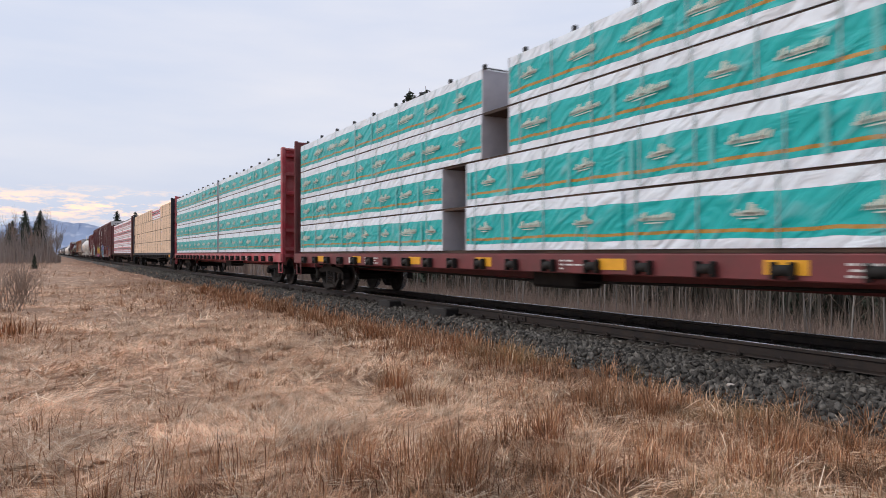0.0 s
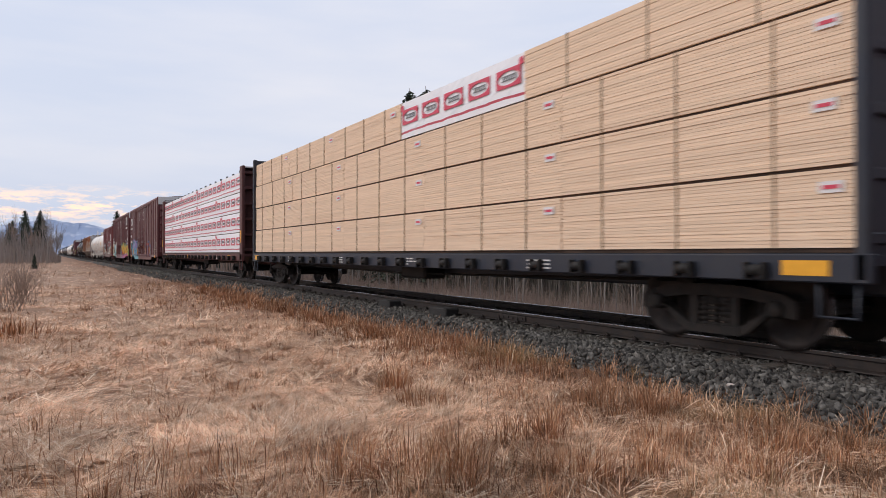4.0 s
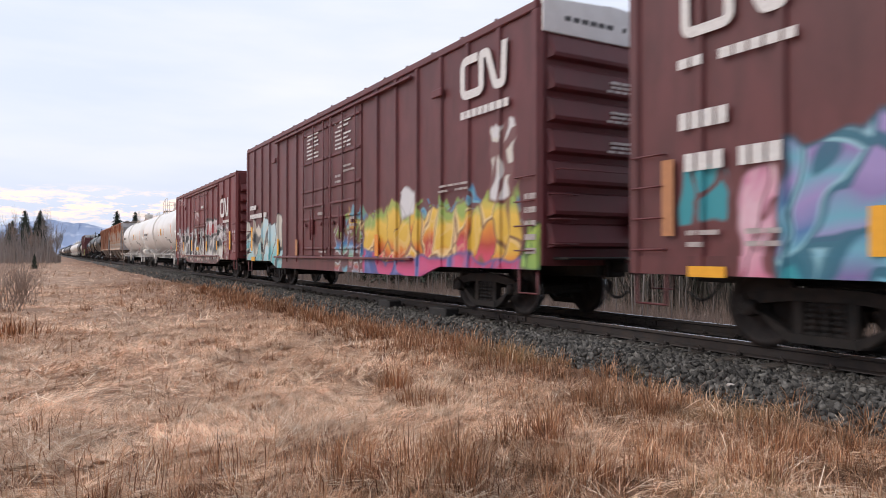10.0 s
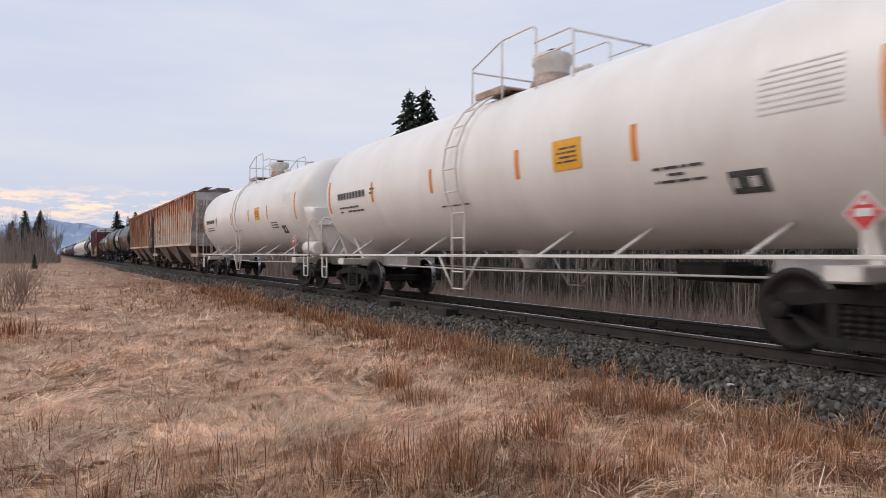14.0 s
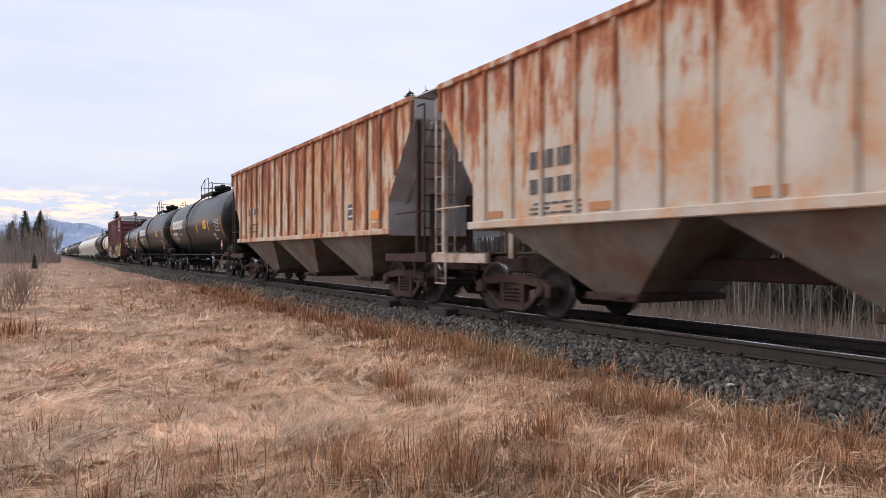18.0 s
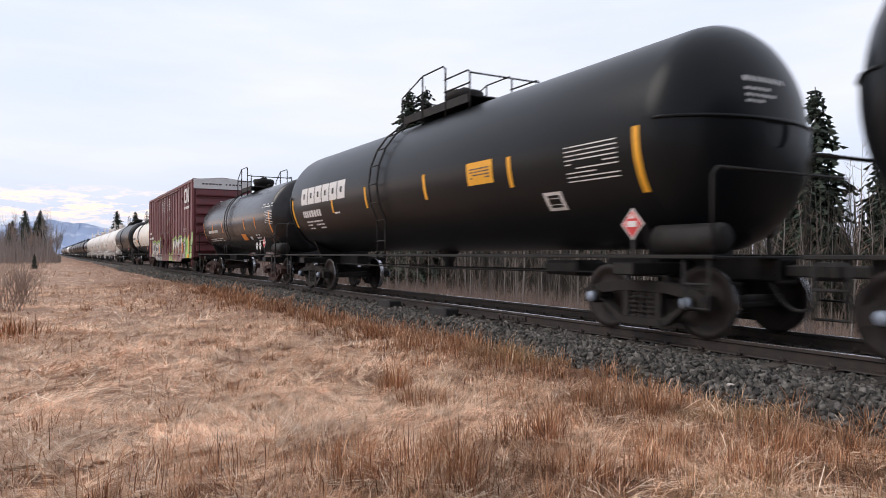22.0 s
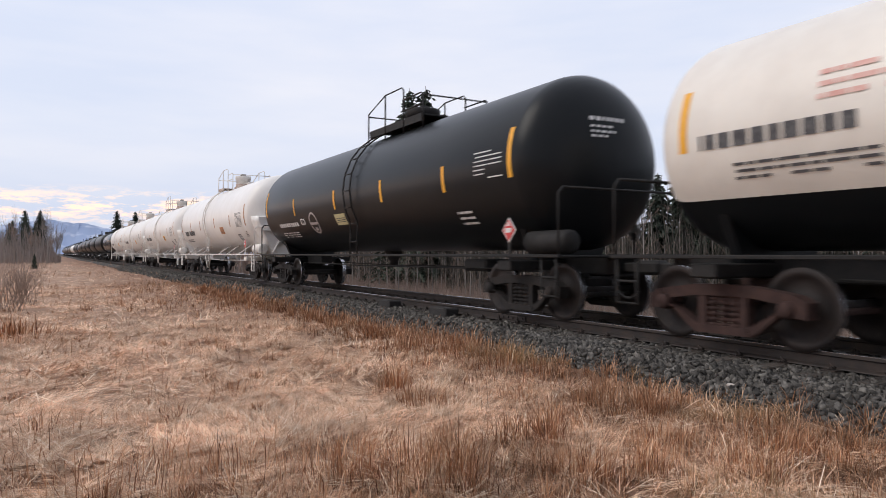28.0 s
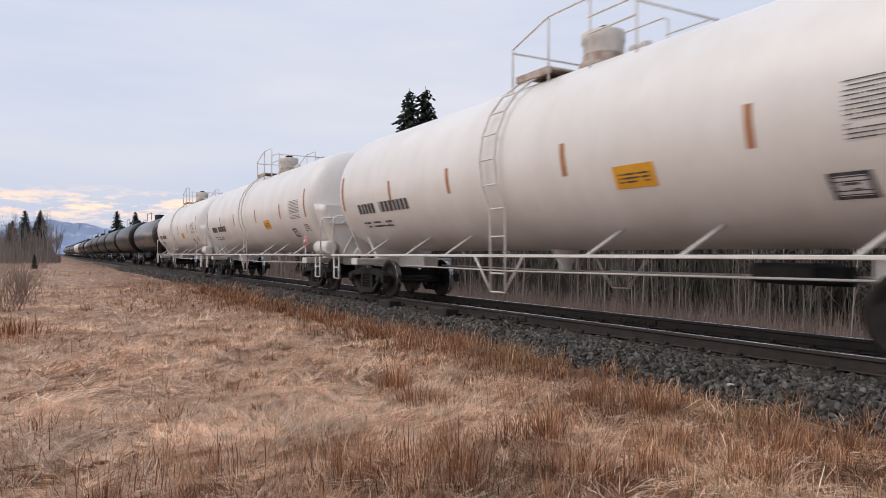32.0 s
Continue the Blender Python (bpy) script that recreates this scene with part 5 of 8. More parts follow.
    for s in (-1, 1):
        truck(car, s * tc / 2, False)
    couplers(car, h + 0.12)
    return car


def emblem(car, x, e, X, y0, y1, za, zb):
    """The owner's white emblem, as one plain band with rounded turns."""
    w, hgt = y1 - y0, zb - za
    t = hgt * 0.20
    # turns of the band's middle line, across and up, each with its radius
    turns = [(0.40, 0.90, 0), (0.075, 0.90, 0.20), (0.075, 0.10, 0.20), (0.475, 0.10, 0.16), (0.475, 0.90, 0.05), (0.60, 0.90, 0.08), (0.76, 0.10, 0.10), (0.90, 0.10, 0.10), (0.93, 1.0, 0)]
    line = []
    pts = [Vector((a * w, b * hgt)) for a, b, _ in turns]
    for i, p in enumerate(pts):
        rr = turns[i][2] * hgt
        if not rr:
            line.append(p)
            continue
        p0, p1 = p + (pts[i - 1] - p).normalized() * rr, p + (pts[i + 1] - p).normalized() * rr
        for k in range(7):
            u = k / 6
            line.append(p0 * (1 - u) ** 2 + p * 2 * u * (1 - u) + p1 * u * u)
    v, f = [], []
    for i, p in enumerate(line):
        d = ((line[min(i + 1, len(line) - 1)] - p).normalized() + (p - line[max(i - 1, 0)]).normalized()).normalized()
        q = Vector((-d.y, d.x)) * t / 2
        for lift in (0.0, 0.005):
            for c in (p + q, p - q):
                v.append((x * (X + lift), e * (y1 - c.x), za + c.y))
    for i in range(len(line) - 1):
        a, b = i * 4, i * 4 + 4
        f += [(a + 2, a + 3, b + 3, b + 2), (a, a + 2, b + 2, b), (a + 3, a + 1, b + 1, b + 3)]
    return part("emblem", Shape().add(v, f), M_LETTER, car, "white rounded emblem band")


# ---- centrebeam flatcar with lumber ----
def centrebeam(label, S, L, paint, style):
    car = thing("centrebeam_flatcar", label, "lumber flatcar", pose(TRACK_X, S, 0), group="cars of the freight train")
    h, W, top = L / 2, 1.50, style.get("top", 4.66)
    for x in (-1, 1):
        sh = Shape().box(*sorted((x * W, x * (W - 0.12))), -h, h, 0.80, 1.10, 0.015)
        part("side_sill", sh, paint, car)
        n = 22
        for i in range(n):
            y = -h + 1.2 + (L - 2.4) * i / (n - 1)
            def winch():
                q = Shape()
                q.rod((0.0, -0.10, 0), (0.0, 0.10, 0), 0.06, 10)
                q.box(-0.06, 0.04, -0.13, -0.09, -0.10, 0.09, 0.01)
                q.box(-0.06, 0.04, 0.09, 0.13, -0.10, 0.09, 0.01)
                return q.mesh("strap_winch", M_UNDER)
            part("strap_winch", kept("winch", winch), None, car, at=pose(x * (W + 0.05), y, 0.92))
        for y in style.get("plates", (-8.2, -4.1, 0.3, 4.5, 8.4)):
            sh = Shape().box(*sorted((x * (W + 0.002), x * (W + 0.008))), y - 0.26, y + 0.26, 0.87, 1.03)
            part("reflective_plate", sh, M_YELLOW, car)
        sh = Shape()
        for y, reach, rows in style.get("notes", ((-6.4, 0.3, 3), (-2.0, 0.3, 3), (2.4, 0.3, 3), (6.6, 0.3, 3))):
            flat_bars(sh, x * (W + 0.002), y - reach, y + reach, 0.86, 1.04, rows, int(y * 7) + 50)
        part("stencilled_note", sh, M_LETTER, car, kind="stuff")
        for y in (-h + 0.35, h - 0.35):
            sh = Shape().path([(x * 1.44, y - 0.2, 0.82), (x * 1.44, y - 0.2, 0.45), (x * 1.44, y + 0.2, 0.45), (x * 1.44, y + 0.2, 0.82)], 0.022)
            part("step", sh, paint, car)
    sh = Shape().box(-W + 0.1, W - 0.1, -h, h, 0.98, 1.08)
    sh.box(-0.35, 0.35, -h, h, 0.62, 1.0, 0.03)
    part("deck", sh, paint, car)
    sh = Shape().box(-0.10, 0.10, -h + 0.3, h - 0.3, 1.08, top - 0.1)
    sh.box(-0.25, 0.25, -h + 0.3, h - 0.3, top - 0.2, top - 0.05, 0.02)
    part("centre_beam", sh, paint, car)
    sh = Shape().box(-0.9, -0.3, -1.4, -0.2, 0.52, 0.9, 0.05)
    sh.rod((0.4, 0.6, 0.75), (0.4, 1.7, 0.75), 0.19, 12)
    for x in (-0.8, 0.8):
        sh.path([(x, -h + 3.0, 0.74), (x, 0, 0.62), (x, h - 3.0, 0.74)], 0.022)
    part("brake_gear", sh, M_UNDER, car)
    # bulkheads: two corner posts, a panel, ribs across
    for s in (-1, 1):
        sh = Shape()
        dp, pn = style.get('post', 0.34), style.get('panel', 0.31)
        if s > 0 and style.get('thin_rear'):
            dp, pn = 0.08, 0.07
        rib, stiff = (0.14, 0.03) if style.get("deep") else (min(0.10, pn * 0.3), min(0.06, pn * 0.2))
        ya, yb = sorted((s * (h - 0.02), s * (h - dp)))
        sh.box(-1.40, 1.40, *sorted((s * (h - pn + 0.05), s * (h - pn))), 1.08, top, 0.0)
        b = part("bulkhead", sh, paint, car)
        for x in (-1, 1):
            sh = Shape().box(*sorted((x * 1.50, x * 1.36)), ya, yb, 0.82, top + 0.06, 0.025)
            part("corner_post", sh, paint, b)
        for x in (-0.45, 0.45):
            sh = Shape().box(x - 0.08, x + 0.08, *sorted((s * (h - pn + 0.06), s * (h - stiff))), 1.08, top, 0.02)
            part("bulkhead_stiffener", sh, paint, b)
        for i in range(6):
            z = 1.25 + i * (top - 1.45) / 5
            sh = Shape().box(-1.36, 1.36, *sorted((s * (h - pn + 0.06), s * (h - rib))), z - 0.06, z + 0.06, 0.015)
            part("bulkhead_rib", sh, paint, b)
        sh = Shape().box(*((-1.36, 1.36)), *sorted((s * (h - dp), s * (h - 0.02))), top - 0.04, top + 0.03, 0.01)
        part("bulkhead_cap", sh, M_GALV if style.get("pale_cap") else paint, b)
        sh = Shape()
        flat = random.Random(3)
        for i in range(4):
            sh.box(0.55, 0.55 + flat.uniform(0.3, 0.6), *sorted((s * (h - rib + 0.002), s * (h - rib + 0.006))), 3.2 - i * 0.14, 3.27 - i * 0.14)
        part("end_mark", sh, M_LETTER, car, kind="stuff")
        if style.get("post_strip"):
            for x in (-1, 1):
                sh = Shape().box(*sorted((x * 1.503, x * 1.509)), *sorted((s * (h - 0.12), s * (h - 0.26))), 1.55, 2.05)
                part("reflective_strip", sh, M_YELLOW, car)
    style["load"](car, h - style.get("inset", 0.45), style)
    tc = L - 4.3
    for s in (-1, 1):
        truck(car, s * tc / 2, False)
    couplers(car, h + 0.05)
    return car


# ---- covered hopper ----
def hopper(label, S, L, H, paint, style):
    car = thing("covered_hopper", label, "covered hopper", pose(TRACK_X, S, 0), group="cars of the freight train")
    h, W, zs = L / 2, 1.56, 1.62
    low = h - style.get("cut", 1.25)         # where the slope sheet meets the sill
    prof = [(-low, zs), (low, zs), (low, zs + 0.71), (h, H - 0.45), (h, H), (-h, H), (-h, H - 0.45), (-low, zs + 0.71)]
    sh = Shape().prism([(y, z) for y, z in prof], 0, -W, W)
    part("body", sh, paint, car)
    for x in (-1, 1):
        n = style.get("posts", 20)
        for i in range(n + 1):
            y = -h + 0.06 + (L - 0.12) * i / n
            zb = zs
            if abs(y) > low:
                zb = zs + 0.71 + (abs(y) - low) / (h - low) * (H - 0.45 - zs - 0.71)
            def rib():
                q = Shape()
                q.prism([(-0.05, zb), (0.05, zb), (0.05, H - 0.06), (-0.05, H - 0.06)], 0, 0, 0.06)
                q.v = [(p[0], p[1] * (0.6 if p[0] > 0.01 else 1.0), p[2]) for p in q.v]
                return q.mesh("side_post", style.get("post_paint", paint))
            part("side_post", kept(("hrib", paint.name, round(zb, 2), H), rib), None, car, at=pose(x * (W + 0.001), y, 0, 0, 0, 0 if x > 0 else 180))
        sh = Shape().box(*sorted((x * (W - 0.02), x * (W + 0.07))), -h, h, H - 0.10, H + 0.02, 0.015)
        sh.box(*sorted((x * (W - 0.02), x * (W + 0.07))), -low - 0.1, low + 0.1, zs - 0.08, zs + 0.06, 0.015)
        part("side_rail", sh, paint, car)
        for i in range(6):
            y = -low * 0.9 + i * low * 0.36
            sh = Shape().box(*sorted((x * (W + 0.010), x * (W + 0.016))), y - 0.22, y + 0.22, zs + 0.10, zs + 0.22)
            part("reflective_plate", sh, M_DULLORANGE, car)
        sh = Shape()
        e = -x
        for q in style.get("marks", ()):
            flat_bars(sh, x * (W + 0.008), *sorted((e * q[0], e * q[1])), q[2], q[3], q[4], 11)
        part("reporting_mark", sh, M_DARKLETTER, car, kind="stuff")
        ys = sorted((e * -h * 0.62, e * (-h * 0.62 + 0.5)))
        sh = Shape().box(*sorted((x * (W + 0.010), x * (W + 0.016))), *ys, zs + 0.35, zs + 0.75)
        p = part("data_plate", sh, M_DARKLETTER, car)
        sh = Shape().box(*sorted((x * (W + 0.017), x * (W + 0.020))), ys[0] + 0.05, ys[1] - 0.05, zs + 0.62, zs + 0.66)
        sh.box(*sorted((x * (W + 0.017), x * (W + 0.020))), ys[0] + 0.05, ys[1] - 0.05, zs + 0.42, zs + 0.46)
        part("data_line", sh, M_LETTER, p)
        sh = Shape().box(*sorted((x * (W + 0.010), x * (W + 0.016))), -h * 0.80, -h * 0.80 + 0.55, zs + 0.30, zs + 0.52)
        part("reflective_plate", sh, M_ORANGE, car)
    # three chutes
    n = 3
    for i in range(n):
        bay = low - 0.75                    # the chutes stand in from the ends of the sill
        c = -bay + bay * 2 * (i + 0.5) / n
        w = bay / n
        sh = Shape()
        v = [(-W + 0.03, c - w + 0.32, zs - 0.02), (W - 0.03, c - w + 0.32, zs - 0.02), (W - 0.03, c + w - 0.02, zs - 0.02), (-W + 0.03, c + w - 0.02, zs - 0.02),
             (-0.86, c - 0.46, 0.50), (0.86, c - 0.46, 0.50), (0.86, c + 0.46, 0.50), (-0.86, c + 0.46, 0.50)]
        sh.add(v, [(0, 1, 5, 4), (1, 2, 6, 5), (2, 3, 7, 6), (3, 0, 4, 7), (0, 3, 2, 1), (4, 5, 6, 7)])
        p = part("hopper_chute", sh, M_HOPPERLOW, car, "dusty grey hopper chute")
        sh = Shape().box(-0.98, 0.98, c - 0.55, c + 0.55, 0.38, 0.50, 0.02)
        sh.rod((-1.15, c - 0.3, 0.45), (1.15, c - 0.3, 0.45), 0.03, 8)
        part("outlet_gate", sh, M_TRUCKRUST, p)
    sh = Shape().box(-0.28, 0.28, -h - 0.5, h + 0.5, 0.72, 1.04, 0.03)
    part("centre_sill", sh, M_TRUCKRUST, car)
    for x in (-1.44, 1.44):
        for ya, yb in ((-h - 0.45, -low + 0.3), (low - 0.3, h + 0.45)):
            part("side_sill", Shape().box(x - 0.06, x + 0.06, ya, yb, 0.92, 1.10, 0.01), style.get("frame", M_TRUCKRUST), car)
    for s in (-1, 1):
        sh = Shape()
        ye = s * (h + 0.40)
        sh.box(-1.48, 1.48, *sorted((ye, ye - s * 0.1)), 0.92, 1.10, 0.01)
        sh.box(-1.48, 1.48, *sorted((ye, ye - s * 0.5)), 1.10, 1.13, 0.005)
        part("end_sill", sh, style.get("frame", M_TRUCKRUST), car)
        for x in (-1.44, 1.44):
            sh = Shape().box(x - 0.05, x + 0.05, *sorted((s * (h - 0.05), s * (h + 0.05))), 1.1, H - 0.5, 0.01)
            part("end_post", sh, style.get("frame", M_TRUCKRUST), car)
        for x in (-0.5, 0.5):
            sh = Shape().box(x - 0.06, x + 0.06, *sorted((s * (low + 0.15), s * (low + 0.30))), 1.0, 2.5, 0.01)
            part("slope_support", sh, style.get("frame", M_TRUCKRUST), car)
        # slope sheet with its stiffeners, and the plate below it
        q = [(s * (low - 0.02), zs - 0.1), (s * (low + 0.012), zs - 0.1), (s * (low + 0.012), zs + 0.70), (s * (h + 0.012), H - 0.45), (s * (h + 0.012), H - 0.03), (s * (h - 0.02), H - 0.03), (s * (h - 0.02), H - 0.44), (s * (low - 0.02), zs + 0.72)]
        sh = Shape()
        k = len(q)
        sh.add([(x, y, z) for x in (-W + 0.012, W - 0.012) for y, z in q], [(i, (i + 1) % k, k + (i + 1) % k, k + i) if s < 0 else (k + i, k + (i + 1) % k, (i + 1) % k, i) for i in range(k)])
        part("end_sheet", sh, M_HOPPEREND, car, "pale grey sloping end sheet")
        for x in (-1.1, -0.4, 0.4, 1.1):
            part("slope_brace", Shape().rod((x, s * (h + 0.02), H - 0.5), (x, s * (low + 0.03), zs + 0.66), 0.045, 6), M_HOPPEREND, car)
        for x in (-1, 1):
            sh = Shape()
            ya = ye - s * 0.08
            for yy in (ya,):
                sh.path([(x * 1.46, yy, 0.5), (x * 1.46, yy, H - 0.2)], 0.024)
                sh.path([(x * 1.02, yy, 1.1), (x * 1.02, yy, H - 0.2)], 0.02)
            for i in range(10):
                z = 0.6 + i * (H - 1.0) / 10
                sh.path([(x * 1.46, ya, z), (x * 1.02, ya, z)], 0.015)
            sh.path([(x * 1.46, ya, H - 0.2), (x * 1.46, s * h, H - 0.2)], 0.02)
            sh.path([(x * 1.48, ya, 2.0), (x * 1.48, s * (h - 1.0), 2.0)], 0.018)
            sh.path([(x * 1.48, ya, 0.5), (x * 1.48, s * (h - 0.1), 0.5), (x * 1.48, s * (h - 0.1), 1.0)], 0.022)
            part("end_ladder", sh, style.get("frame", M_TRUCKRUST), car)
    # roof with running board and hatches
    sh = Shape().prism([(H - 0.05, -W), (H + 0.10, -W + 0.35), (H + 0.16, 0), (H + 0.10, W - 0.35), (H - 0.05, W)][::-1], 1, -h, h)
    part("roof", sh, style.get("roof", M_HOPPERLOW), car)
    for i in range(8):
        y = -h + 1.2 + (L - 2.4) * i / 7
        sh = Shape().box(-0.35, 0.35, y - 0.8, y + 0.8, H + 0.13, H + 0.28, 0.03)
        part("roof_hatch", sh, style.get("roof", M_HOPPERLOW), car)
    for x in (-0.9, 0.9):
        sh = Shape().box(x - 0.18, x + 0.18, -h - 0.3, h + 0.3, H + 0.20, H + 0.23)
        part("running_board", sh, M_GALV, car)
    for s in (-1, 1):
        truck(car, s * style.get("TC", 13.75) / 2, True)
    couplers(car, h + 0.42)
    return car
# ---- ground and track ----
def ground_height(x, y):
    """Metres above the rail's top: the field, the embankment's toe and the hollow behind the line."""
    base = -0.50 + 0.05 * noise.noise(Vector((x * 0.25, y * 0.25, 0))) + 0.10 * noise.noise(Vector((x * 0.05, y * 0.05, 3.0)))
    if -7 < x < 6.2 and y < 24:
        base += 0.045 * noise.noise(Vector((x * 1.3, y * 1.3, 9.0))) * min(1.0, 6.2 - x)
    if x > TRACK_X + 2.0:
        base -= min(1.2, (x - TRACK_X - 2.0) * 0.25)
    return base


def ground_sheet():
    xs = np.unique(np.concatenate([np.linspace(-14, -6, 20), np.linspace(-6, 7, 105), np.linspace(7, 40, 40), -14 - np.geomspace(1, 2500, 24), 40 + np.geomspace(1, 2500, 24)]))
    ys = np.unique(np.concatenate([np.linspace(-6, 1, 15), np.linspace(1, 24, 170), np.linspace(24, 30, 15), 30 + np.geomspace(0.6, 3500, 60), -6 - np.geomspace(1, 300, 12)]))
    v = [(x, y, ground_height(x, y)) for y in ys for x in xs]
    n = len(xs)
    f = [(j * n + i, j * n + i + 1, (j + 1) * n + i + 1, (j + 1) * n + i) for j in range(len(ys) - 1) for i in range(n - 1)]
    sh = Shape().add([tuple(map(float, p)) for p in v], f, True)
    return thing("ground", "dry matted straw-brown grass field", "field", kind="structure", shape=sh, material=M_FIELD)


M_FIELD = mat("dry_field", (0.34, 0.215, 0.145), 0.95, 0, (0.46, 0.305, 0.21), 2.6, 0.8, dirt=(0.16, 0.09, 0.055), dirt_scale=0.5, dirt_amount=0.6, bump=0.8, bump_scale=25)


def forest_floor(m):
    """Behind the line the ground is dark leaf litter."""
    n, l = m.node_tree.nodes, m.node_tree.links
    b = n["Principled BSDF"]
    src = b.inputs["Base Color"].links[0].from_socket
    co = n.new("ShaderNodeTexCoord")
    sep = n.new("ShaderNodeSeparateXYZ")
    l.new(co.outputs["Object"], sep.inputs[0])
    r = n.new("ShaderNodeMapRange")
    r.inputs["From Min"].default_value, r.inputs["From Max"].default_value = 10.5, 13.0
    l.new(sep.outputs["X"], r.inputs["Value"])
    x = n.new("ShaderNodeMix")
    x.data_type = "RGBA"
    # a strip of reddish dead grass runs along the bank
    strip = n.new("ShaderNodeMapRange")
    strip.inputs["From Min"].default_value, strip.inputs["From Max"].default_value, strip.inputs["To Max"].default_value = 1.8, 4.2, 0.75
    l.new(sep.outputs["X"], strip.inputs["Value"])
    red = n.new("ShaderNodeMix")
    red.data_type = "RGBA"
    l.new(strip.outputs[0], red.inputs["Factor"])
    l.new(src, red.inputs["A"])
    red.inputs["B"].default_value = (0.26, 0.145, 0.09, 1)
    l.new(r.outputs[0], x.inputs["Factor"])
    l.new(red.outputs["Result"], x.inputs["A"])
    x.inputs["B"].default_value = (0.085, 0.06, 0.05, 1)
    l.new(x.outputs["Result"], b.inputs["Base Color"])


forest_floor(M_FIELD)
ground_sheet()

Y0, Y1 = -40.0, 900.0
bed = Shape()
bed.prism([(-0.245, TRACK_X - 1.75), (-0.245, TRACK_X + 1.75), (-1.4, TRACK_X + 3.4), (-1.4, TRACK_X - 3.4), (-0.55, TRACK_X - 2.35)][::-1], 1, Y0, Y1)
M_BED = mat("ballast_bed", (0.04, 0.038, 0.036), 0.95, 0, (0.10, 0.095, 0.09), 26, 0.8, dirt=(0.09, 0.07, 0.055), dirt_scale=1.0, dirt_amount=0.5, bump=1.0, bump_scale=30)
ballast = thing("ballast_bed", "grey crushed stone ballast under the track", "ballast", kind="structure", shape=bed, material=M_BED)


def rail_at(x):
    sh = Shape()
    prof = [(-0.036, 0.0), (0.036, 0.0), (0.038, -0.035), (0.012, -0.05), (0.010, -0.14), (0.07, -0.158), (0.075, -0.172), (-0.075, -0.172), (-0.07, -0.158),
            (-0.010, -0.14), (-0.012, -0.05), (-0.038, -0.035)]
    sh.prism([(z, x + q) for q, z in prof], 1, Y0, Y1)
    r = thing("rail", "dark rusty steel rail with a bright worn head", "rail", group="rails of the track", kind="structure", shape=sh, material=M_RAIL)
    sh = Shape().box(x - 0.030, x + 0.030, Y0, Y1, 0.0, 0.004)
    part("rail_head", sh, M_RAILTOP, r, "bright worn running surface")
    return r


RAILS = [rail_at(TRACK_X + s * 0.755) for s in (-1, 1)]
# ---- ties, fastenings and stones ----
rng = np.random.default_rng(7)


def big_mesh(name, verts, faces, material, smooth=False):
    """A mesh from arrays: verts (n, 3), faces (m, 3)."""
    me = bpy.data.meshes.new(name)
    verts, faces = np.asarray(verts, np.float32), np.asarray(faces, np.int32)
    k = faces.shape[1]
    me.vertices.add(len(verts))
    me.vertices.foreach_set("co", verts.ravel())
    me.loops.add(faces.size)
    me.loops.foreach_set("vertex_index", faces.ravel())
    me.polygons.add(len(faces))
    me.polygons.foreach_set("loop_start", np.arange(0, faces.size, k, dtype=np.int32))
    if smooth:
        me.polygons.foreach_set("use_smooth", np.ones(len(faces), bool))
    me.materials.append(material)
    me.update(calc_edges=True)
    return me


TIE_STEP = 0.585
track_ties = thing("track_ties", "dark weathered wooden ties half sunk in ballast", "railway ties", kind="structure",
                   shape=Shape().box(TRACK_X - 1.28, TRACK_X + 1.28, 120.0, 120.22, -0.35, -0.175, 0.01), material=M_TIE)


def tie_mesh(k):
    r = random.Random(k)
    sh = Shape().box(-1.29, 1.29, -0.115, 0.115, -0.17, 0.0, 0.012)
    sh.v = [(p[0] + r.uniform(-0.012, 0.012), p[1] + r.uniform(-0.006, 0.006), p[2] + r.uniform(-0.006, 0.004)) for p in sh.v]
    return sh.mesh("tie", M_TIE)


def plate_mesh():
    sh = Shape().box(-0.19, 0.19, -0.09, 0.09, 0.0, 0.012)
    return sh.mesh("tie_plate", M_RAIL)


def anchor_mesh():
    """A spring clip hooked over the foot of the rail."""
    sh = Shape().box(-0.105, -0.06, -0.03, 0.03, 0.0, 0.035, 0.008)
    sh.path([(-0.12, -0.05, 0.01), (-0.13, -0.02, 0.045), (-0.10, 0.02, 0.055), (-0.06, 0.04, 0.03)], 0.011, 6)
    sh.rod((-0.15, 0.0, 0.0), (-0.15, 0.0, 0.03), 0.014, 6)
    return sh.mesh("rail_clip", M_RAIL)


for i in range(-18, 150):
    y = 0.35 + i * TIE_STEP
    r = random.Random(i)
    part("tie", kept(("tie", i % 5), lambda: tie_mesh(i % 5)), None, track_ties, at=pose(TRACK_X + r.uniform(-0.04, 0.04), y, -0.186, 0, 0, r.uniform(-0.8, 0.8)))
    if i < 75:
        for k, rail in zip((-1, 1), RAILS):
            part("tie_plate", kept("plate", plate_mesh), None, rail, at=pose(TRACK_X + k * 0.755, y, -0.185))
            part("rail_clip", kept("clip", anchor_mesh), None, rail, at=pose(TRACK_X + k * 0.755, y, -0.172, 0, 0, 0))

far_ties = Shape()
for i in range(150, 420):
    y = 0.35 + i * TIE_STEP
    far_ties.box(TRACK_X - 1.29, TRACK_X + 1.29, y - 0.11, y + 0.11, -0.3, -0.186)
tagged(part("far_ties", far_ties, M_TIE, track_ties), kind="stuff")

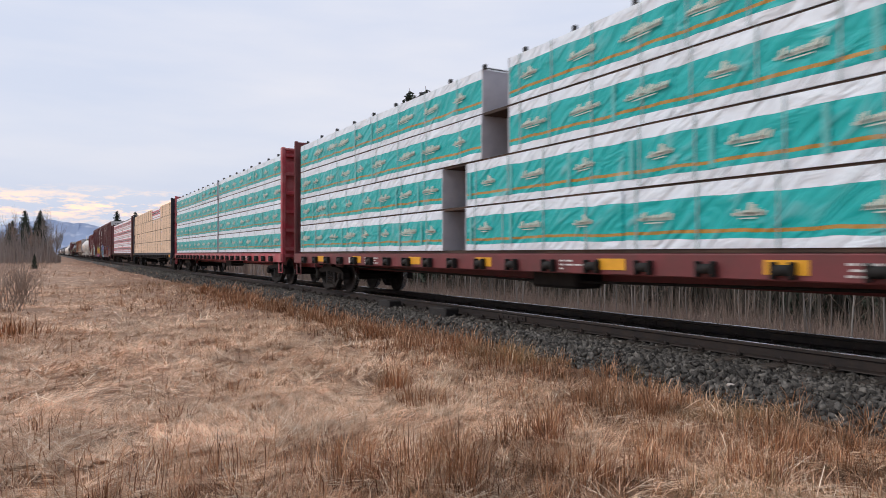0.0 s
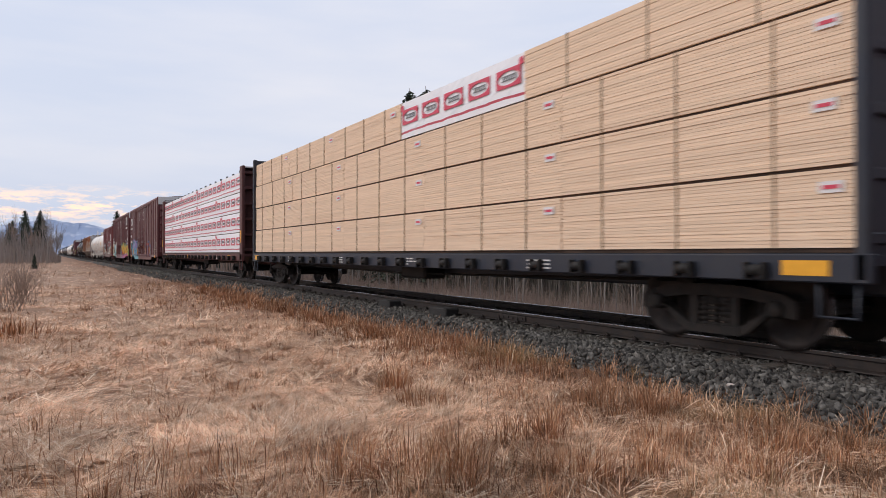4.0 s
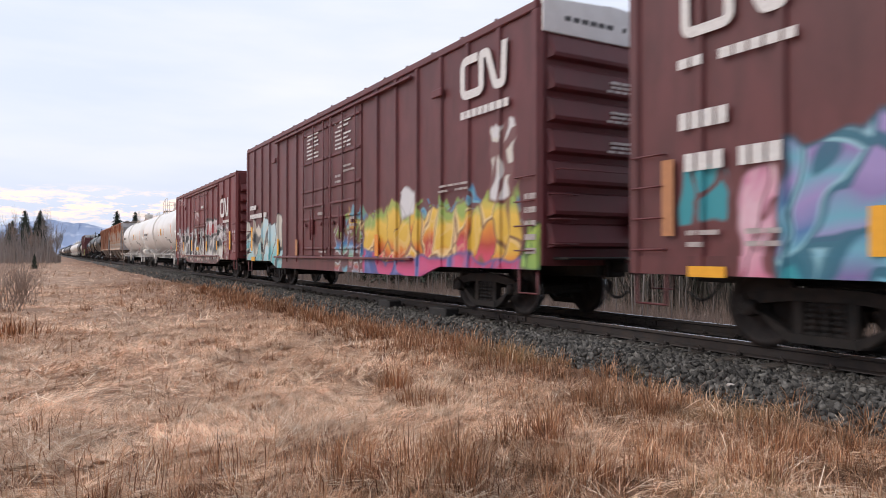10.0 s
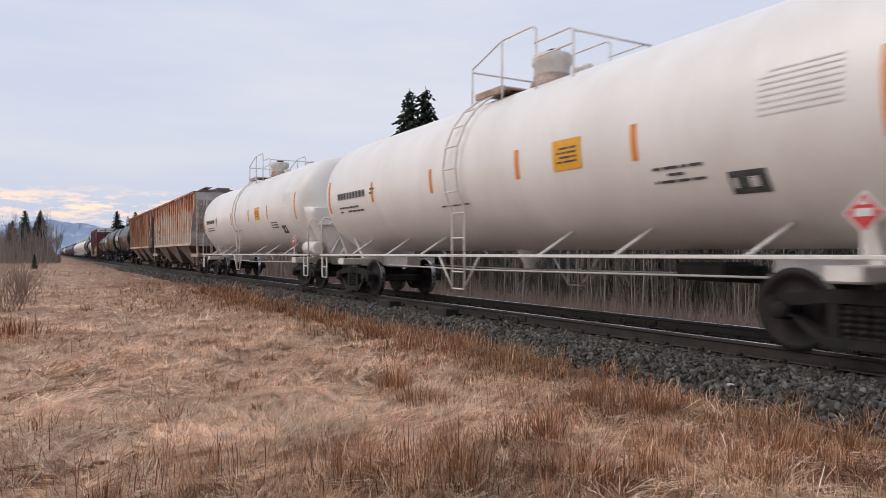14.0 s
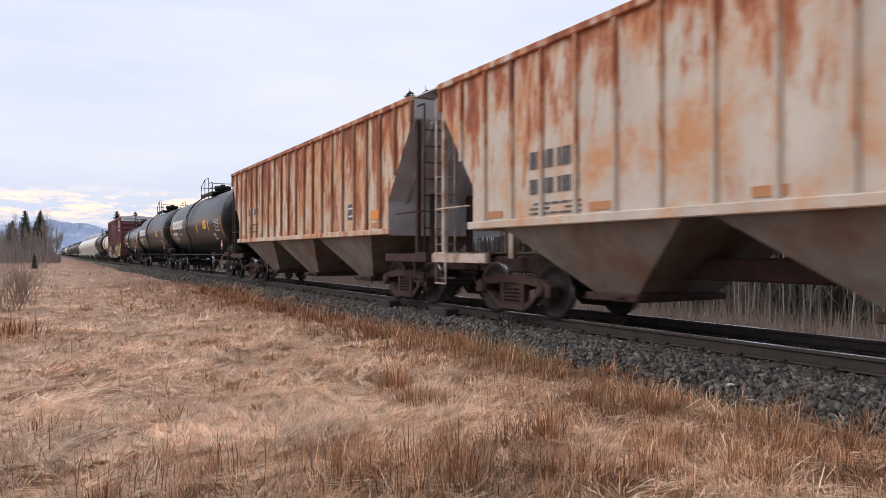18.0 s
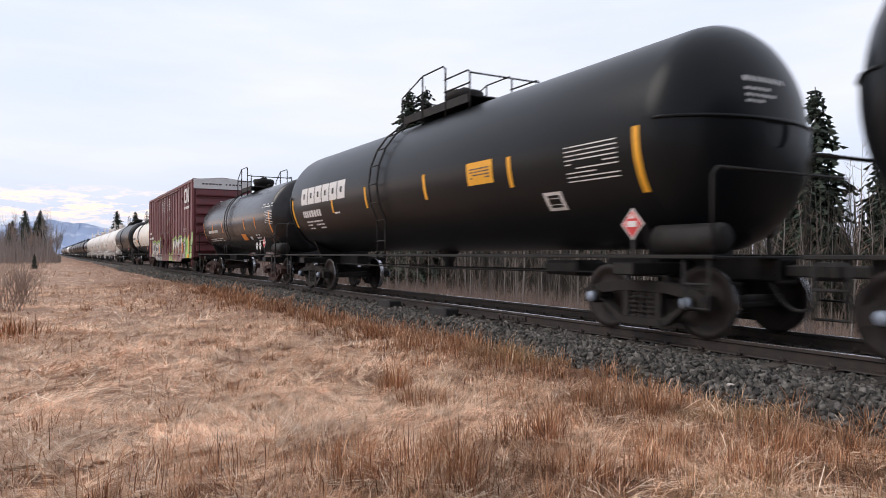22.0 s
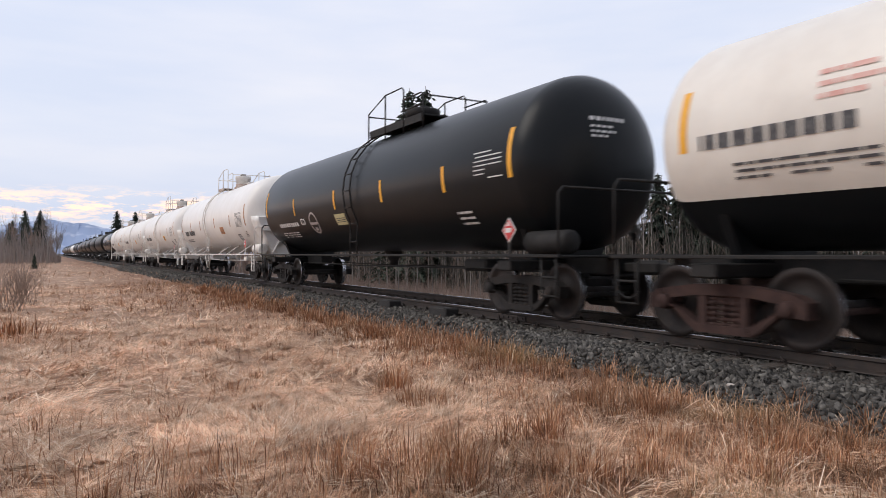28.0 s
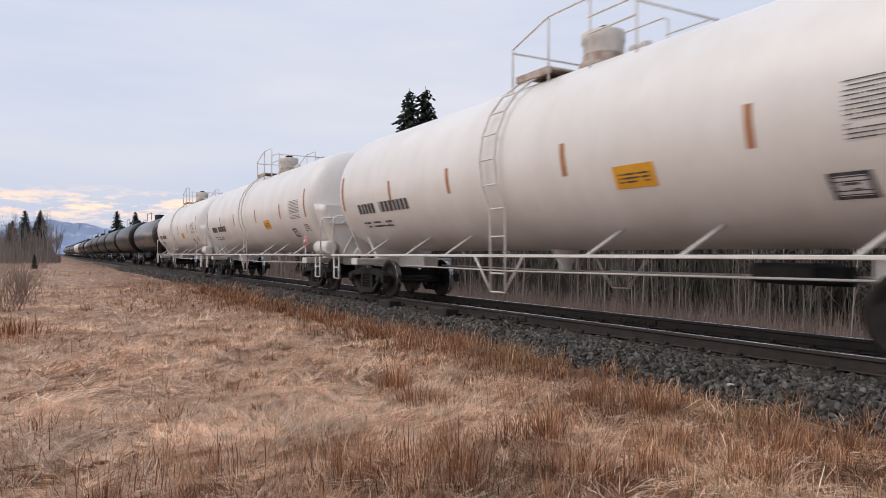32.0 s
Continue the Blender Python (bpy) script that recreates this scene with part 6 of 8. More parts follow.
# joint bars, bolted
for x, y in ((TRACK_X - 0.755, 10.6), (TRACK_X + 0.755, 8.9), (TRACK_X - 0.755, 22.5)):
    rail = RAILS[0] if x < TRACK_X else RAILS[1]
    sh = Shape()
    for s in (-1, 1):
        sh.box(*sorted((x + s * 0.012, x + s * 0.040)), y - 0.46, y + 0.46, -0.145, -0.052, 0.008)
        for k in range(6):
            q = y - 0.38 + k * 0.152
            sh.rod((x + s * 0.038, q, -0.10), (x + s * 0.062, q, -0.10), 0.019, 6)
    part("joint_bar", sh, M_RAIL, rail, "bolted joint bar")

M_BLOCK = mat("tarred_wood_block", (0.022, 0.020, 0.02), 0.85, 0, (0.045, 0.04, 0.036), 6, 0.6, (1, 6, 6), bump=0.3)
for y, l in ((15.2, 0.62), (12.55, 0.70)):
    sh = Shape().box(-0.16, 0.16, -l / 2, l / 2, 0, 0.20, 0.02)
    sh.box(-0.17, 0.17, -l / 2 + 0.06, -l / 2 + 0.12, -0.01, 0.21, 0.01)
    thing("wooden_block", "dark tarred wooden block lying beside the rail", "wooden block", pose(7.19, y, -0.235, 0, 2, 1.5), group="blocks beside the rail", shape=sh, material=M_BLOCK)


def stone_mesh(k):
    r = random.Random(k)
    sh = Shape().box(-0.5, 0.5, -0.5, 0.5, -0.5, 0.5)
    sh.v = [(p[0] * r.choice((0.25, 0.9, 1.3)), p[1] * r.choice((0.3, 1.1, 1.6)), p[2] * r.choice((0.12, 0.5, 0.9))) for p in sh.v]
    return sh.mesh("stone", M_STONE)


def bed_height(x):
    d = TRACK_X - x
    return -0.245 if d < 1.75 else -0.245 - (d - 1.75) / 0.60 * 0.31


STONES = [stone_mesh(k) for k in range(8)]
# the stones by which the line is passed nearest, one by one
for i in range(300):
    x, y = rng.uniform(5.95, 7.25), rng.uniform(2.6, 6.4)
    s = rng.uniform(0.035, 0.085)
    ob = part("stone", STONES[i % 8], None, ballast)
    ob.matrix_basis = Matrix.LocRotScale((x, y, bed_height(x) + s * 0.22), Euler(rng.uniform(0, 6.28, 3)), (s, s, s * 0.8))


def scatter_stones(n, x0, x1, y0, y1, s0, s1):
    pick = np.array([[v.co for v in m.vertices] for m in STONES])[rng.integers(0, 8, n)]
    x, y = rng.uniform(x0, x1, n), y0 + (y1 - y0) * rng.uniform(0, 1, n)
    s = rng.uniform(s0, s1, n)
    e = rng.uniform(0, 6.28, (n, 3))
    rot = np.array([np.array(Euler(q).to_matrix()) for q in e])
    v = np.einsum("nij,nkj->nki", rot, pick) * s[:, None, None]
    z = np.array([bed_height(q) for q in x]) + s * rng.uniform(0.05, 0.4, n)
    v += np.stack([x, y, z], 1)[:, None, :]
    f = np.array([tuple(p.vertices) for p in STONES[0].polygons])
    return v.reshape(-1, 3), (f[None] + (np.arange(n) * 8)[:, None, None]).reshape(-1, 4)


M_STONES = mat("loose_ballast", (0.060, 0.055, 0.050), 0.9, 0, (0.150, 0.140, 0.126), 14.0, 0.8, bump=0.04, bump_scale=60)


def island_tint(m, spread, hue=0.0):
    """Vary a joined mass piece by piece."""
    n, l = m.node_tree.nodes, m.node_tree.links
    b = n["Principled BSDF"]
    src = b.inputs["Base Color"].links[0].from_socket
    g = n.new("ShaderNodeNewGeometry")
    hsv = n.new("ShaderNodeHueSaturation")
    r = n.new("ShaderNodeMapRange")
    r.inputs["To Min"].default_value, r.inputs["To Max"].default_value = 1 - spread, 1 + spread
    l.new(g.outputs["Random Per Island"], r.inputs["Value"])
    l.new(r.outputs[0], hsv.inputs["Value"])
    l.new(src, hsv.inputs["Color"])
    l.new(hsv.outputs[0], b.inputs["Base Color"])


island_tint(M_STONES, 0.7)
sv, sf = [], []
for a in ((11500, 5.80, 7.55, 2.0, 9.0, 0.024, 0.078), (13500, 5.75, 7.55, 9.0, 26.0, 0.035, 0.085), (7500, 5.8, 7.5, 26.0, 80.0, 0.06, 0.12), (3600, 7.7, 8.95, 2.0, 22.0, 0.035, 0.07), (3000, 5.85, 7.55, -12.0, 2.0, 0.04, 0.08), (1800, 9.1, 10.6, -6.0, 30.0, 0.05, 0.09)):
    v, f = scatter_stones(*a)
    sf.append(f + sum(len(q) for q in sv))
    sv.append(v)
loose = part("loose_stones", big_mesh("loose_stones", np.concatenate(sv), np.concatenate(sf), M_STONES), None, ballast)
tagged(loose, "grey crushed stones of the ballast shoulder", kind="stuff")
sh = Shape().box(-0.07, 0.07, -0.05, 0.05, -0.03, 0.03, 0.02)
sh.v = [(p[0] * (1 + 0.2 * math.sin(9 * p[1] + 3 * p[2])), p[1], p[2] * 0.8) for p in sh.v]
M_PALE = mat("pale_stone", (0.55, 0.50, 0.46), 0.85, 0, (0.42, 0.38, 0.35), 18, 0.6)
part("stone", sh, M_PALE, ballast, "pale stone among the grey ballast", at=pose(6.42, 4.92, -0.33, 5, 8, 30))


# ---- dry grass ----
def blades(px, py, length, width, lean, heading, curl, height):
    """Bent three-sided blades of grass from arrays: feet, lengths, widths, lean from upright, heading, droop."""
    n = len(px)
    pz = np.array([height(a, b) for a, b in zip(px, py)])
    d = np.stack([np.cos(heading), np.sin(heading)], 1)
    side = np.stack([-np.sin(heading), np.cos(heading)], 1) * (width / 2)[:, None]
    s1, c1 = np.sin(lean), np.cos(lean)
    s2, c2 = np.sin(lean + curl), np.cos(lean + curl)
    foot = np.stack([px, py, pz], 1)
    mid = foot + np.concatenate([d * (s1 * length * 0.5)[:, None], (c1 * length * 0.5)[:, None]], 1)
    tip = mid + np.concatenate([d * (s2 * length * 0.5)[:, None], (c2 * length * 0.5)[:, None]], 1)
    mid[:, 2] = np.maximum(mid[:, 2], pz + 0.008)
    tip[:, 2] = np.maximum(tip[:, 2], pz + 0.004)
    off = np.concatenate([side, np.zeros((n, 1))], 1)
    v = np.stack([foot - off, foot + off, mid + off * 0.8, mid - off * 0.8, tip], 1).reshape(-1, 3)
    k = (np.arange(n) * 5)[:, None]
    f = np.concatenate([k + np.array([[0, 1, 2]]), k + np.array([[0, 2, 3]]), k + np.array([[3, 2, 4]])])
    return v, f


def grass_mat(name, stops, green=False):
    m = bpy.data.materials.new(name)
    m.use_nodes = True
    n, l = m.node_tree.nodes, m.node_tree.links
    b = n["Principled BSDF"]
    b.inputs["Roughness"].default_value = 0.7
    b.inputs["Specular IOR Level"].default_value = 0.25
    g = n.new("ShaderNodeNewGeometry")
    r = n.new("ShaderNodeValToRGB")
    for i, (p, c) in enumerate(stops):
        e = r.color_ramp.elements[i] if i < 2 else r.color_ramp.elements.new(p)
        e.position, e.color = p, (*c, 1)
    l.new(g.outputs["Random Per Island"], r.inputs[0])
    co = n.new("ShaderNodeTexCoord")
    t = n.new("ShaderNodeTexNoise")
    t.inputs["Scale"].default_value, t.inputs["Detail"].default_value = 0.9, 4.0
    l.new(co.outputs["Object"], t.inputs["Vector"])
    h = n.new("ShaderNodeHueSaturation")
    mr = n.new("ShaderNodeMapRange")
    mr.inputs["From Min"].default_value, mr.inputs["From Max"].default_value = 0.3, 0.7
    mr.inputs["To Min"].default_value, mr.inputs["To Max"].default_value = 0.72, 1.22
    l.new(t.outputs["Fac"], mr.inputs["Value"])
    # locks of one colour lie beside darker ones
    t3 = n.new("ShaderNodeTexNoise")
    t3.inputs["Scale"].default_value, t3.inputs["Detail"].default_value, t3.inputs["Roughness"].default_value = 7.0, 4.0, 0.65
    l.new(co.outputs["Object"], t3.inputs["Vector"])
    m3 = n.new("ShaderNodeMapRange")
    m3.inputs["From Min"].default_value, m3.inputs["From Max"].default_value = 0.34, 0.64
    m3.inputs["To Min"].default_value, m3.inputs["To Max"].default_value = 0.62, 1.18
    l.new(t3.outputs["Fac"], m3.inputs["Value"])
    both = n.new("ShaderNodeMath")
    both.operation = "MULTIPLY"
    l.new(mr.outputs[0], both.inputs[0])
    l.new(m3.outputs[0], both.inputs[1])
    l.new(both.outputs[0], h.inputs["Value"])
    src = r.outputs[0]
    if green:
        # some patches stay olive green
        t2 = n.new("ShaderNodeTexNoise")
        t2.inputs["Scale"].default_value, t2.inputs["Detail"].default_value = 0.55, 3.0
        l.new(co.outputs["Object"], t2.inputs["Vector"])
        m2 = n.new("ShaderNodeMapRange")
        m2.inputs["From Min"].default_value, m2.inputs["From Max"].default_value, m2.inputs["To Max"].default_value = 0.58, 0.70, 0.45
        l.new(t2.outputs["Fac"], m2.inputs["Value"])
        x = n.new("ShaderNodeMix")
        x.data_type = "RGBA"
        l.new(m2.outputs[0], x.inputs["Factor"])
        l.new(src, x.inputs["A"])
        x.inputs["B"].default_value = (0.22, 0.19, 0.075, 1)
        src = x.outputs["Result"]
    l.new(src, h.inputs["Color"])
    l.new(h.outputs[0], b.inputs["Base Color"])
    return m


M_STRAW = grass_mat("matted_straw", [(0.0, (0.38, 0.19, 0.10)), (1.0, (0.96, 0.76, 0.585)), (0.18, (0.64, 0.355, 0.22)), (0.6, (0.82, 0.515, 0.335)), (0.90, (0.92, 0.66, 0.47))])
M_LOCK = grass_mat("bleached_straw_locks", [(0.0, (0.44, 0.24, 0.14)), (1.0, (0.96, 0.80, 0.63)), (0.25, (0.74, 0.47, 0.305)), (0.65, (0.88, 0.62, 0.43))])
M_RUST = grass_mat("rusty_grass", [(0.0, (0.06, 0.024, 0.014)), (1.0, (0.66, 0.47, 0.33)), (0.35, (0.165, 0.080, 0.046)), (0.74, (0.30, 0.160, 0.092)), (0.93, (0.50, 0.31, 0.20))], True)
M_TUFT = grass_mat("tufted_grass", [(0.0, (0.15, 0.062, 0.032)), (1.0, (0.86, 0.66, 0.48)), (0.3, (0.34, 0.152, 0.076)), (0.7, (0.54, 0.280, 0.148)), (0.92, (0.72, 0.455, 0.29))], True)


def turf_height(x, y):
    """The ground on which grass stands: the field, and farther off the foot of the stone bank too."""
    z = ground_height(x, y)
    return max(z, -0.245 - (TRACK_X - x - 1.75) / 0.60 * 0.31) if 5.9 < x < TRACK_X - 1.75 else z


def field_points(n, r0, r1, keep):
    """Points of the field between two distances from the viewer's post, in the quarter that the line of sight sweeps."""
    r = np.sqrt(rng.uniform(r0 * r0, r1 * r1, n))
    a = radians(90 - 29.8) + rng.uniform(-radians(37), radians(37), n)
    x, y = r * np.cos(a), r * np.sin(a)
    ok = (x < 6.2 + np.clip((y - 7) * 0.03, 0, 0.38)) & (y > 0.5)
    x, y = x[ok], y[ok]
    d = np.array([keep(p, q) for p, q in zip(x, y)])
    ok = rng.uniform(0, 1, len(x)) < d
    return x[ok], y[ok]


def round_about(n):
    """Points of the field behind and beside the viewer's post, where the line of sight does not go."""
    x, y = rng.uniform(-14, 6.1, n), rng.uniform(-12, 26, n)
    off = np.abs((np.degrees(np.arctan2(x, y)) - 29.8 + 180) % 360 - 180)
    ok = (off > 37) | (np.hypot(x, y) < 3.5)
    return x[ok], y[ok]


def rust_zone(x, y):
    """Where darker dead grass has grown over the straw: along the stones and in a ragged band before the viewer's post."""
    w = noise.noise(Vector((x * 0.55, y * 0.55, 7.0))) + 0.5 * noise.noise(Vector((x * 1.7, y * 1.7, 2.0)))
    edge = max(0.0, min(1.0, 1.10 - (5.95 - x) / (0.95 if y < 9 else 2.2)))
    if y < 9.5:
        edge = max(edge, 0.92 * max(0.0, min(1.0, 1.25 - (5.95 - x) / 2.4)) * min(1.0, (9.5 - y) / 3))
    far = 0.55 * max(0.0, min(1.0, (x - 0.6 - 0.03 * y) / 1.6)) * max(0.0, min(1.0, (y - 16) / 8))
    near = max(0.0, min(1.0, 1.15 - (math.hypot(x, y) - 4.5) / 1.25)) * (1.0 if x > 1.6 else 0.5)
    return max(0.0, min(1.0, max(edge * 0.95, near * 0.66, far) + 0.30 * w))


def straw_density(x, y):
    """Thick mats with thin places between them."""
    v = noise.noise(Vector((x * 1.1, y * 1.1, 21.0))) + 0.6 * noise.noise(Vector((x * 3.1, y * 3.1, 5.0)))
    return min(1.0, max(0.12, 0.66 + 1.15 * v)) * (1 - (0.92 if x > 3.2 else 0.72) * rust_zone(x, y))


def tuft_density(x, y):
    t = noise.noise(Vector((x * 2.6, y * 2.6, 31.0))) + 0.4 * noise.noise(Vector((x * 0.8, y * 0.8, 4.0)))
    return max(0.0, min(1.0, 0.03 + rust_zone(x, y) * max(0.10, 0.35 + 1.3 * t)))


def lay(bands, keep, name, material, label, lean, spread, curl, tuft=0.0, turns=7.0):
    pv, pf, base = [], [], 0
    for n, r0, r1, w, l0, l1 in bands:
        x, y = field_points(n, r0, r1, keep) if keep else round_about(n)
        k = len(x)
        if tuft:
            gx, gy = np.round(x / 0.24) * 0.24, np.round(y / 0.24) * 0.24
            x, y = x + (gx - x) * tuft, y + (gy - y) * tuft
        swirl = np.array([noise.noise(Vector((a * 1.5, b * 1.5, 11.0))) for a, b in zip(x, y)])
        v, f = blades(x, y, rng.uniform(l0, l1, k), w * rng.uniform(0.6, 1.4, k), np.abs(rng.normal(radians(lean), spread, k)), swirl * turns + rng.normal(0, 0.95, k),
                      rng.uniform(curl[0], curl[1], k), turf_height)
        pv.append(v)
        pf.append(f + base)
        base += len(v)
    return pv, pf, base


def tussocks(bands):
    """Stalks that fan out from one root."""
    pv, pf, base = [], [], 0
    for n, r0, r1, w, high, per in bands:
        tx, ty = field_points(n, r0, r1, lambda a, b: 0.05 + 0.95 * rust_zone(a, b) ** 1.5)
        m = np.repeat(np.arange(len(tx)), per)
        k = len(m)
        size = rng.uniform(0.45, 1.2, len(tx))[m]
        spread = rng.normal(0, 0.075, (k, 2)) * size[:, None]
        head = np.arctan2(spread[:, 1], spread[:, 0]) + rng.normal(0, 0.6, k)
        v, f = blades(tx[m] + spread[:, 0], ty[m] + spread[:, 1], high * size * rng.uniform(0.4, 1.15, k), w * rng.uniform(0.6, 1.4, k), np.abs(rng.normal(0.30, 0.30, k)), head,
                      rng.uniform(0.1, 1.2, k), turf_height)
        pv.append(v)
        pf.append(f + base)
        base += len(v)
    return pv, pf, base


def locks(bands):
    """Strands that lie down together, combed one way, in overlapping locks."""
    pv, pf, base = [], [], 0
    for n, r0, r1, w, l0, l1, per in bands:
        tx, ty = field_points(n, r0, r1, lambda a, b: (0.25 + 0.75 * straw_density(a, b)) * (1 - 0.85 * rust_zone(a, b)))
        m = np.repeat(np.arange(len(tx)), per)
        k = len(m)
        head = np.array([noise.noise(Vector((a * 0.9, b * 0.9, 17.0))) for a, b in zip(tx, ty)]) * 6.0 + rng.normal(0, 0.9, len(tx))
        long = rng.uniform(l0, l1, len(tx))
        off = rng.normal(0, 1, k) * long[m] * 0.10
        along = rng.uniform(-0.3, 0.3, k) * long[m]
        x = tx[m] - np.sin(head[m]) * off + np.cos(head[m]) * along
        y = ty[m] + np.cos(head[m]) * off + np.sin(head[m]) * along
        lift = rng.uniform(0.01, 0.055, len(tx))[m]
        v, f = blades(x, y, long[m] * rng.uniform(0.6, 1.1, k), w * rng.uniform(0.6, 1.5, k), rng.normal(radians(84), 0.10, k), head[m] + rng.normal(0, 0.16, k), rng.uniform(0.0, 0.30, k), turf_height)
        v[:, 2] += np.repeat(lift, 5)
        pv.append(v)
        pf.append(f + base)
        base += len(v)
    return pv, pf, base


def clumps(spots, per, w):
    """Single dense tufts at known places: foot, height, spread."""
    pv, pf, base = [], [], 0
    for x, y, high, wide in spots:
        px, py = x + rng.normal(0, wide, per), y + rng.normal(0, wide, per)
        d = np.hypot(px - x, py - y) / wide
        head = np.arctan2(py - y, px - x) + rng.normal(0, 0.7, per)
        v, f = blades(px, py, high * rng.uniform(0.45, 1.1, per) * np.clip(1.15 - 0.25 * d, 0.4, 1.1), w * (y / 5 + 0.4) * rng.uniform(0.6, 1.4, per), np.abs(rng.normal(0.14 + 0.12 * d, 0.24, per)), head,
                      rng.uniform(0.0, 0.9, per), turf_height)
        pv.append(v)
        pf.append(f + base)
        base += len(v)
    return pv, pf, base


def grown(name, label, material, sets):
    pv, pf, base = [], [], 0
    for v, f, k in sets:
        pv += v
        pf += [q + base for q in f]
        base += k
    g = new(name, big_mesh(name, np.concatenate(pv), np.concatenate(pf), material))
    tagged(g, label, "grass", kind="stuff")


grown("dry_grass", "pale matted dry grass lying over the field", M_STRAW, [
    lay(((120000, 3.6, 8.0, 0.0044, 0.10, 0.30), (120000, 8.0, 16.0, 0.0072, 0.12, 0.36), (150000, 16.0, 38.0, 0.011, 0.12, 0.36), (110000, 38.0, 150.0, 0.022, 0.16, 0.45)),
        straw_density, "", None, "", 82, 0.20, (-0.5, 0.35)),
    lay(((130000, 0, 0, 0.013, 0.14, 0.38),), None, "", None, "", 80, 0.25, (-0.5, 0.35)),
    # bleached stalks that stick up here and there
    lay(((7000, 3.6, 8.0, 0.0046, 0.14, 0.34), (7000, 8.0, 18.0, 0.007, 0.14, 0.36)), lambda a, b: 0.25 + 0.1 * rust_zone(a, b), "", None, "", 48, 0.5, (0.1, 1.5))])
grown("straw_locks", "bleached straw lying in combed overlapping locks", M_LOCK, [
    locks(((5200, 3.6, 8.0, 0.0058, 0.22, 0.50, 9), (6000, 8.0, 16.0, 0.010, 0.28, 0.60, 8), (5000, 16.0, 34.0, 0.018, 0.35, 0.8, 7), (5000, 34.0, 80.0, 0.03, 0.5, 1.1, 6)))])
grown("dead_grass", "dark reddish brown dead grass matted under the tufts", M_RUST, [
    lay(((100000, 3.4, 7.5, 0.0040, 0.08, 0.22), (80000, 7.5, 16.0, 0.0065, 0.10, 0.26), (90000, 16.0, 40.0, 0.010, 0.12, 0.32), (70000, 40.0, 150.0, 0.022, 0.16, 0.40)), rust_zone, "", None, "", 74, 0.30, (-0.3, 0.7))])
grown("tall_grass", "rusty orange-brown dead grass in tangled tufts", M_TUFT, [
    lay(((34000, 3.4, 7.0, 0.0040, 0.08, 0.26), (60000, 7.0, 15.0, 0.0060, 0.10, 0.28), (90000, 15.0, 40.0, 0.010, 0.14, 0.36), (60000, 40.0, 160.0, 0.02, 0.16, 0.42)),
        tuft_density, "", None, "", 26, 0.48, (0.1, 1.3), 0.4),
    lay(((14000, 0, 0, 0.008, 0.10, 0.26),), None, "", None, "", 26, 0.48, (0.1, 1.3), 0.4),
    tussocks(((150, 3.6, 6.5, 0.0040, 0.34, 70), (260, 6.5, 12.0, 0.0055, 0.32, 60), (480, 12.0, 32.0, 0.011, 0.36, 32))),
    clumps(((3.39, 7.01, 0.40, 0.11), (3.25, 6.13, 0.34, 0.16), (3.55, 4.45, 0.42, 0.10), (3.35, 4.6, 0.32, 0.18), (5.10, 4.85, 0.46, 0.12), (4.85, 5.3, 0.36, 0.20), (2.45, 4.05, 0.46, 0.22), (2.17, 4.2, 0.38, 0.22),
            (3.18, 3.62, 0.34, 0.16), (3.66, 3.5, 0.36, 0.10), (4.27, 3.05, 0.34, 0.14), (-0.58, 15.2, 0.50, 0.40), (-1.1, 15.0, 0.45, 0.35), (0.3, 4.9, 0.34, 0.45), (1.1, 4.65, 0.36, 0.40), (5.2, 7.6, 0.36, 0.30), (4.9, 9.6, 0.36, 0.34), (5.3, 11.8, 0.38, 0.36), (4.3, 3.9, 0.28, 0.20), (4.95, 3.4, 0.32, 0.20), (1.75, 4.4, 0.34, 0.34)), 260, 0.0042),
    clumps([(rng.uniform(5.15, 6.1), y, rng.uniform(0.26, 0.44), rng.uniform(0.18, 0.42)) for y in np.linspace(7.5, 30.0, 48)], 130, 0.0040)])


# ---- trees ----
M_BARK = mat("grey_bark", (0.16, 0.14, 0.125), 0.9, 0, (0.26, 0.24, 0.22), 4, 0.6, (1, 1, 0.3), each=0.3, bump=0.3)
M_BIRCH = mat("pale_birch_bark", (0.29, 0.265, 0.245), 0.85, 0, (0.21, 0.18, 0.165), 3, 0.6, (1, 1, 0.6), each=0.25, bump=0.2)
M_TWIG = mat("reddish_twigs", (0.235, 0.165, 0.130), 0.9, 0, (0.36, 0.28, 0.235), 1.0, 0.8, bump=0)
M_WOODS = mat("grey_far_woods", (0.24, 0.20, 0.18), 0.95, 0, (0.33, 0.29, 0.27), 0.08, 0.8, bump=0)
M_NEEDLE = mat("spruce_needles", (0.026, 0.038, 0.026), 0.85, 0, (0.050, 0.062, 0.040), 3, 0.7, each=0.25, bump=0.2)


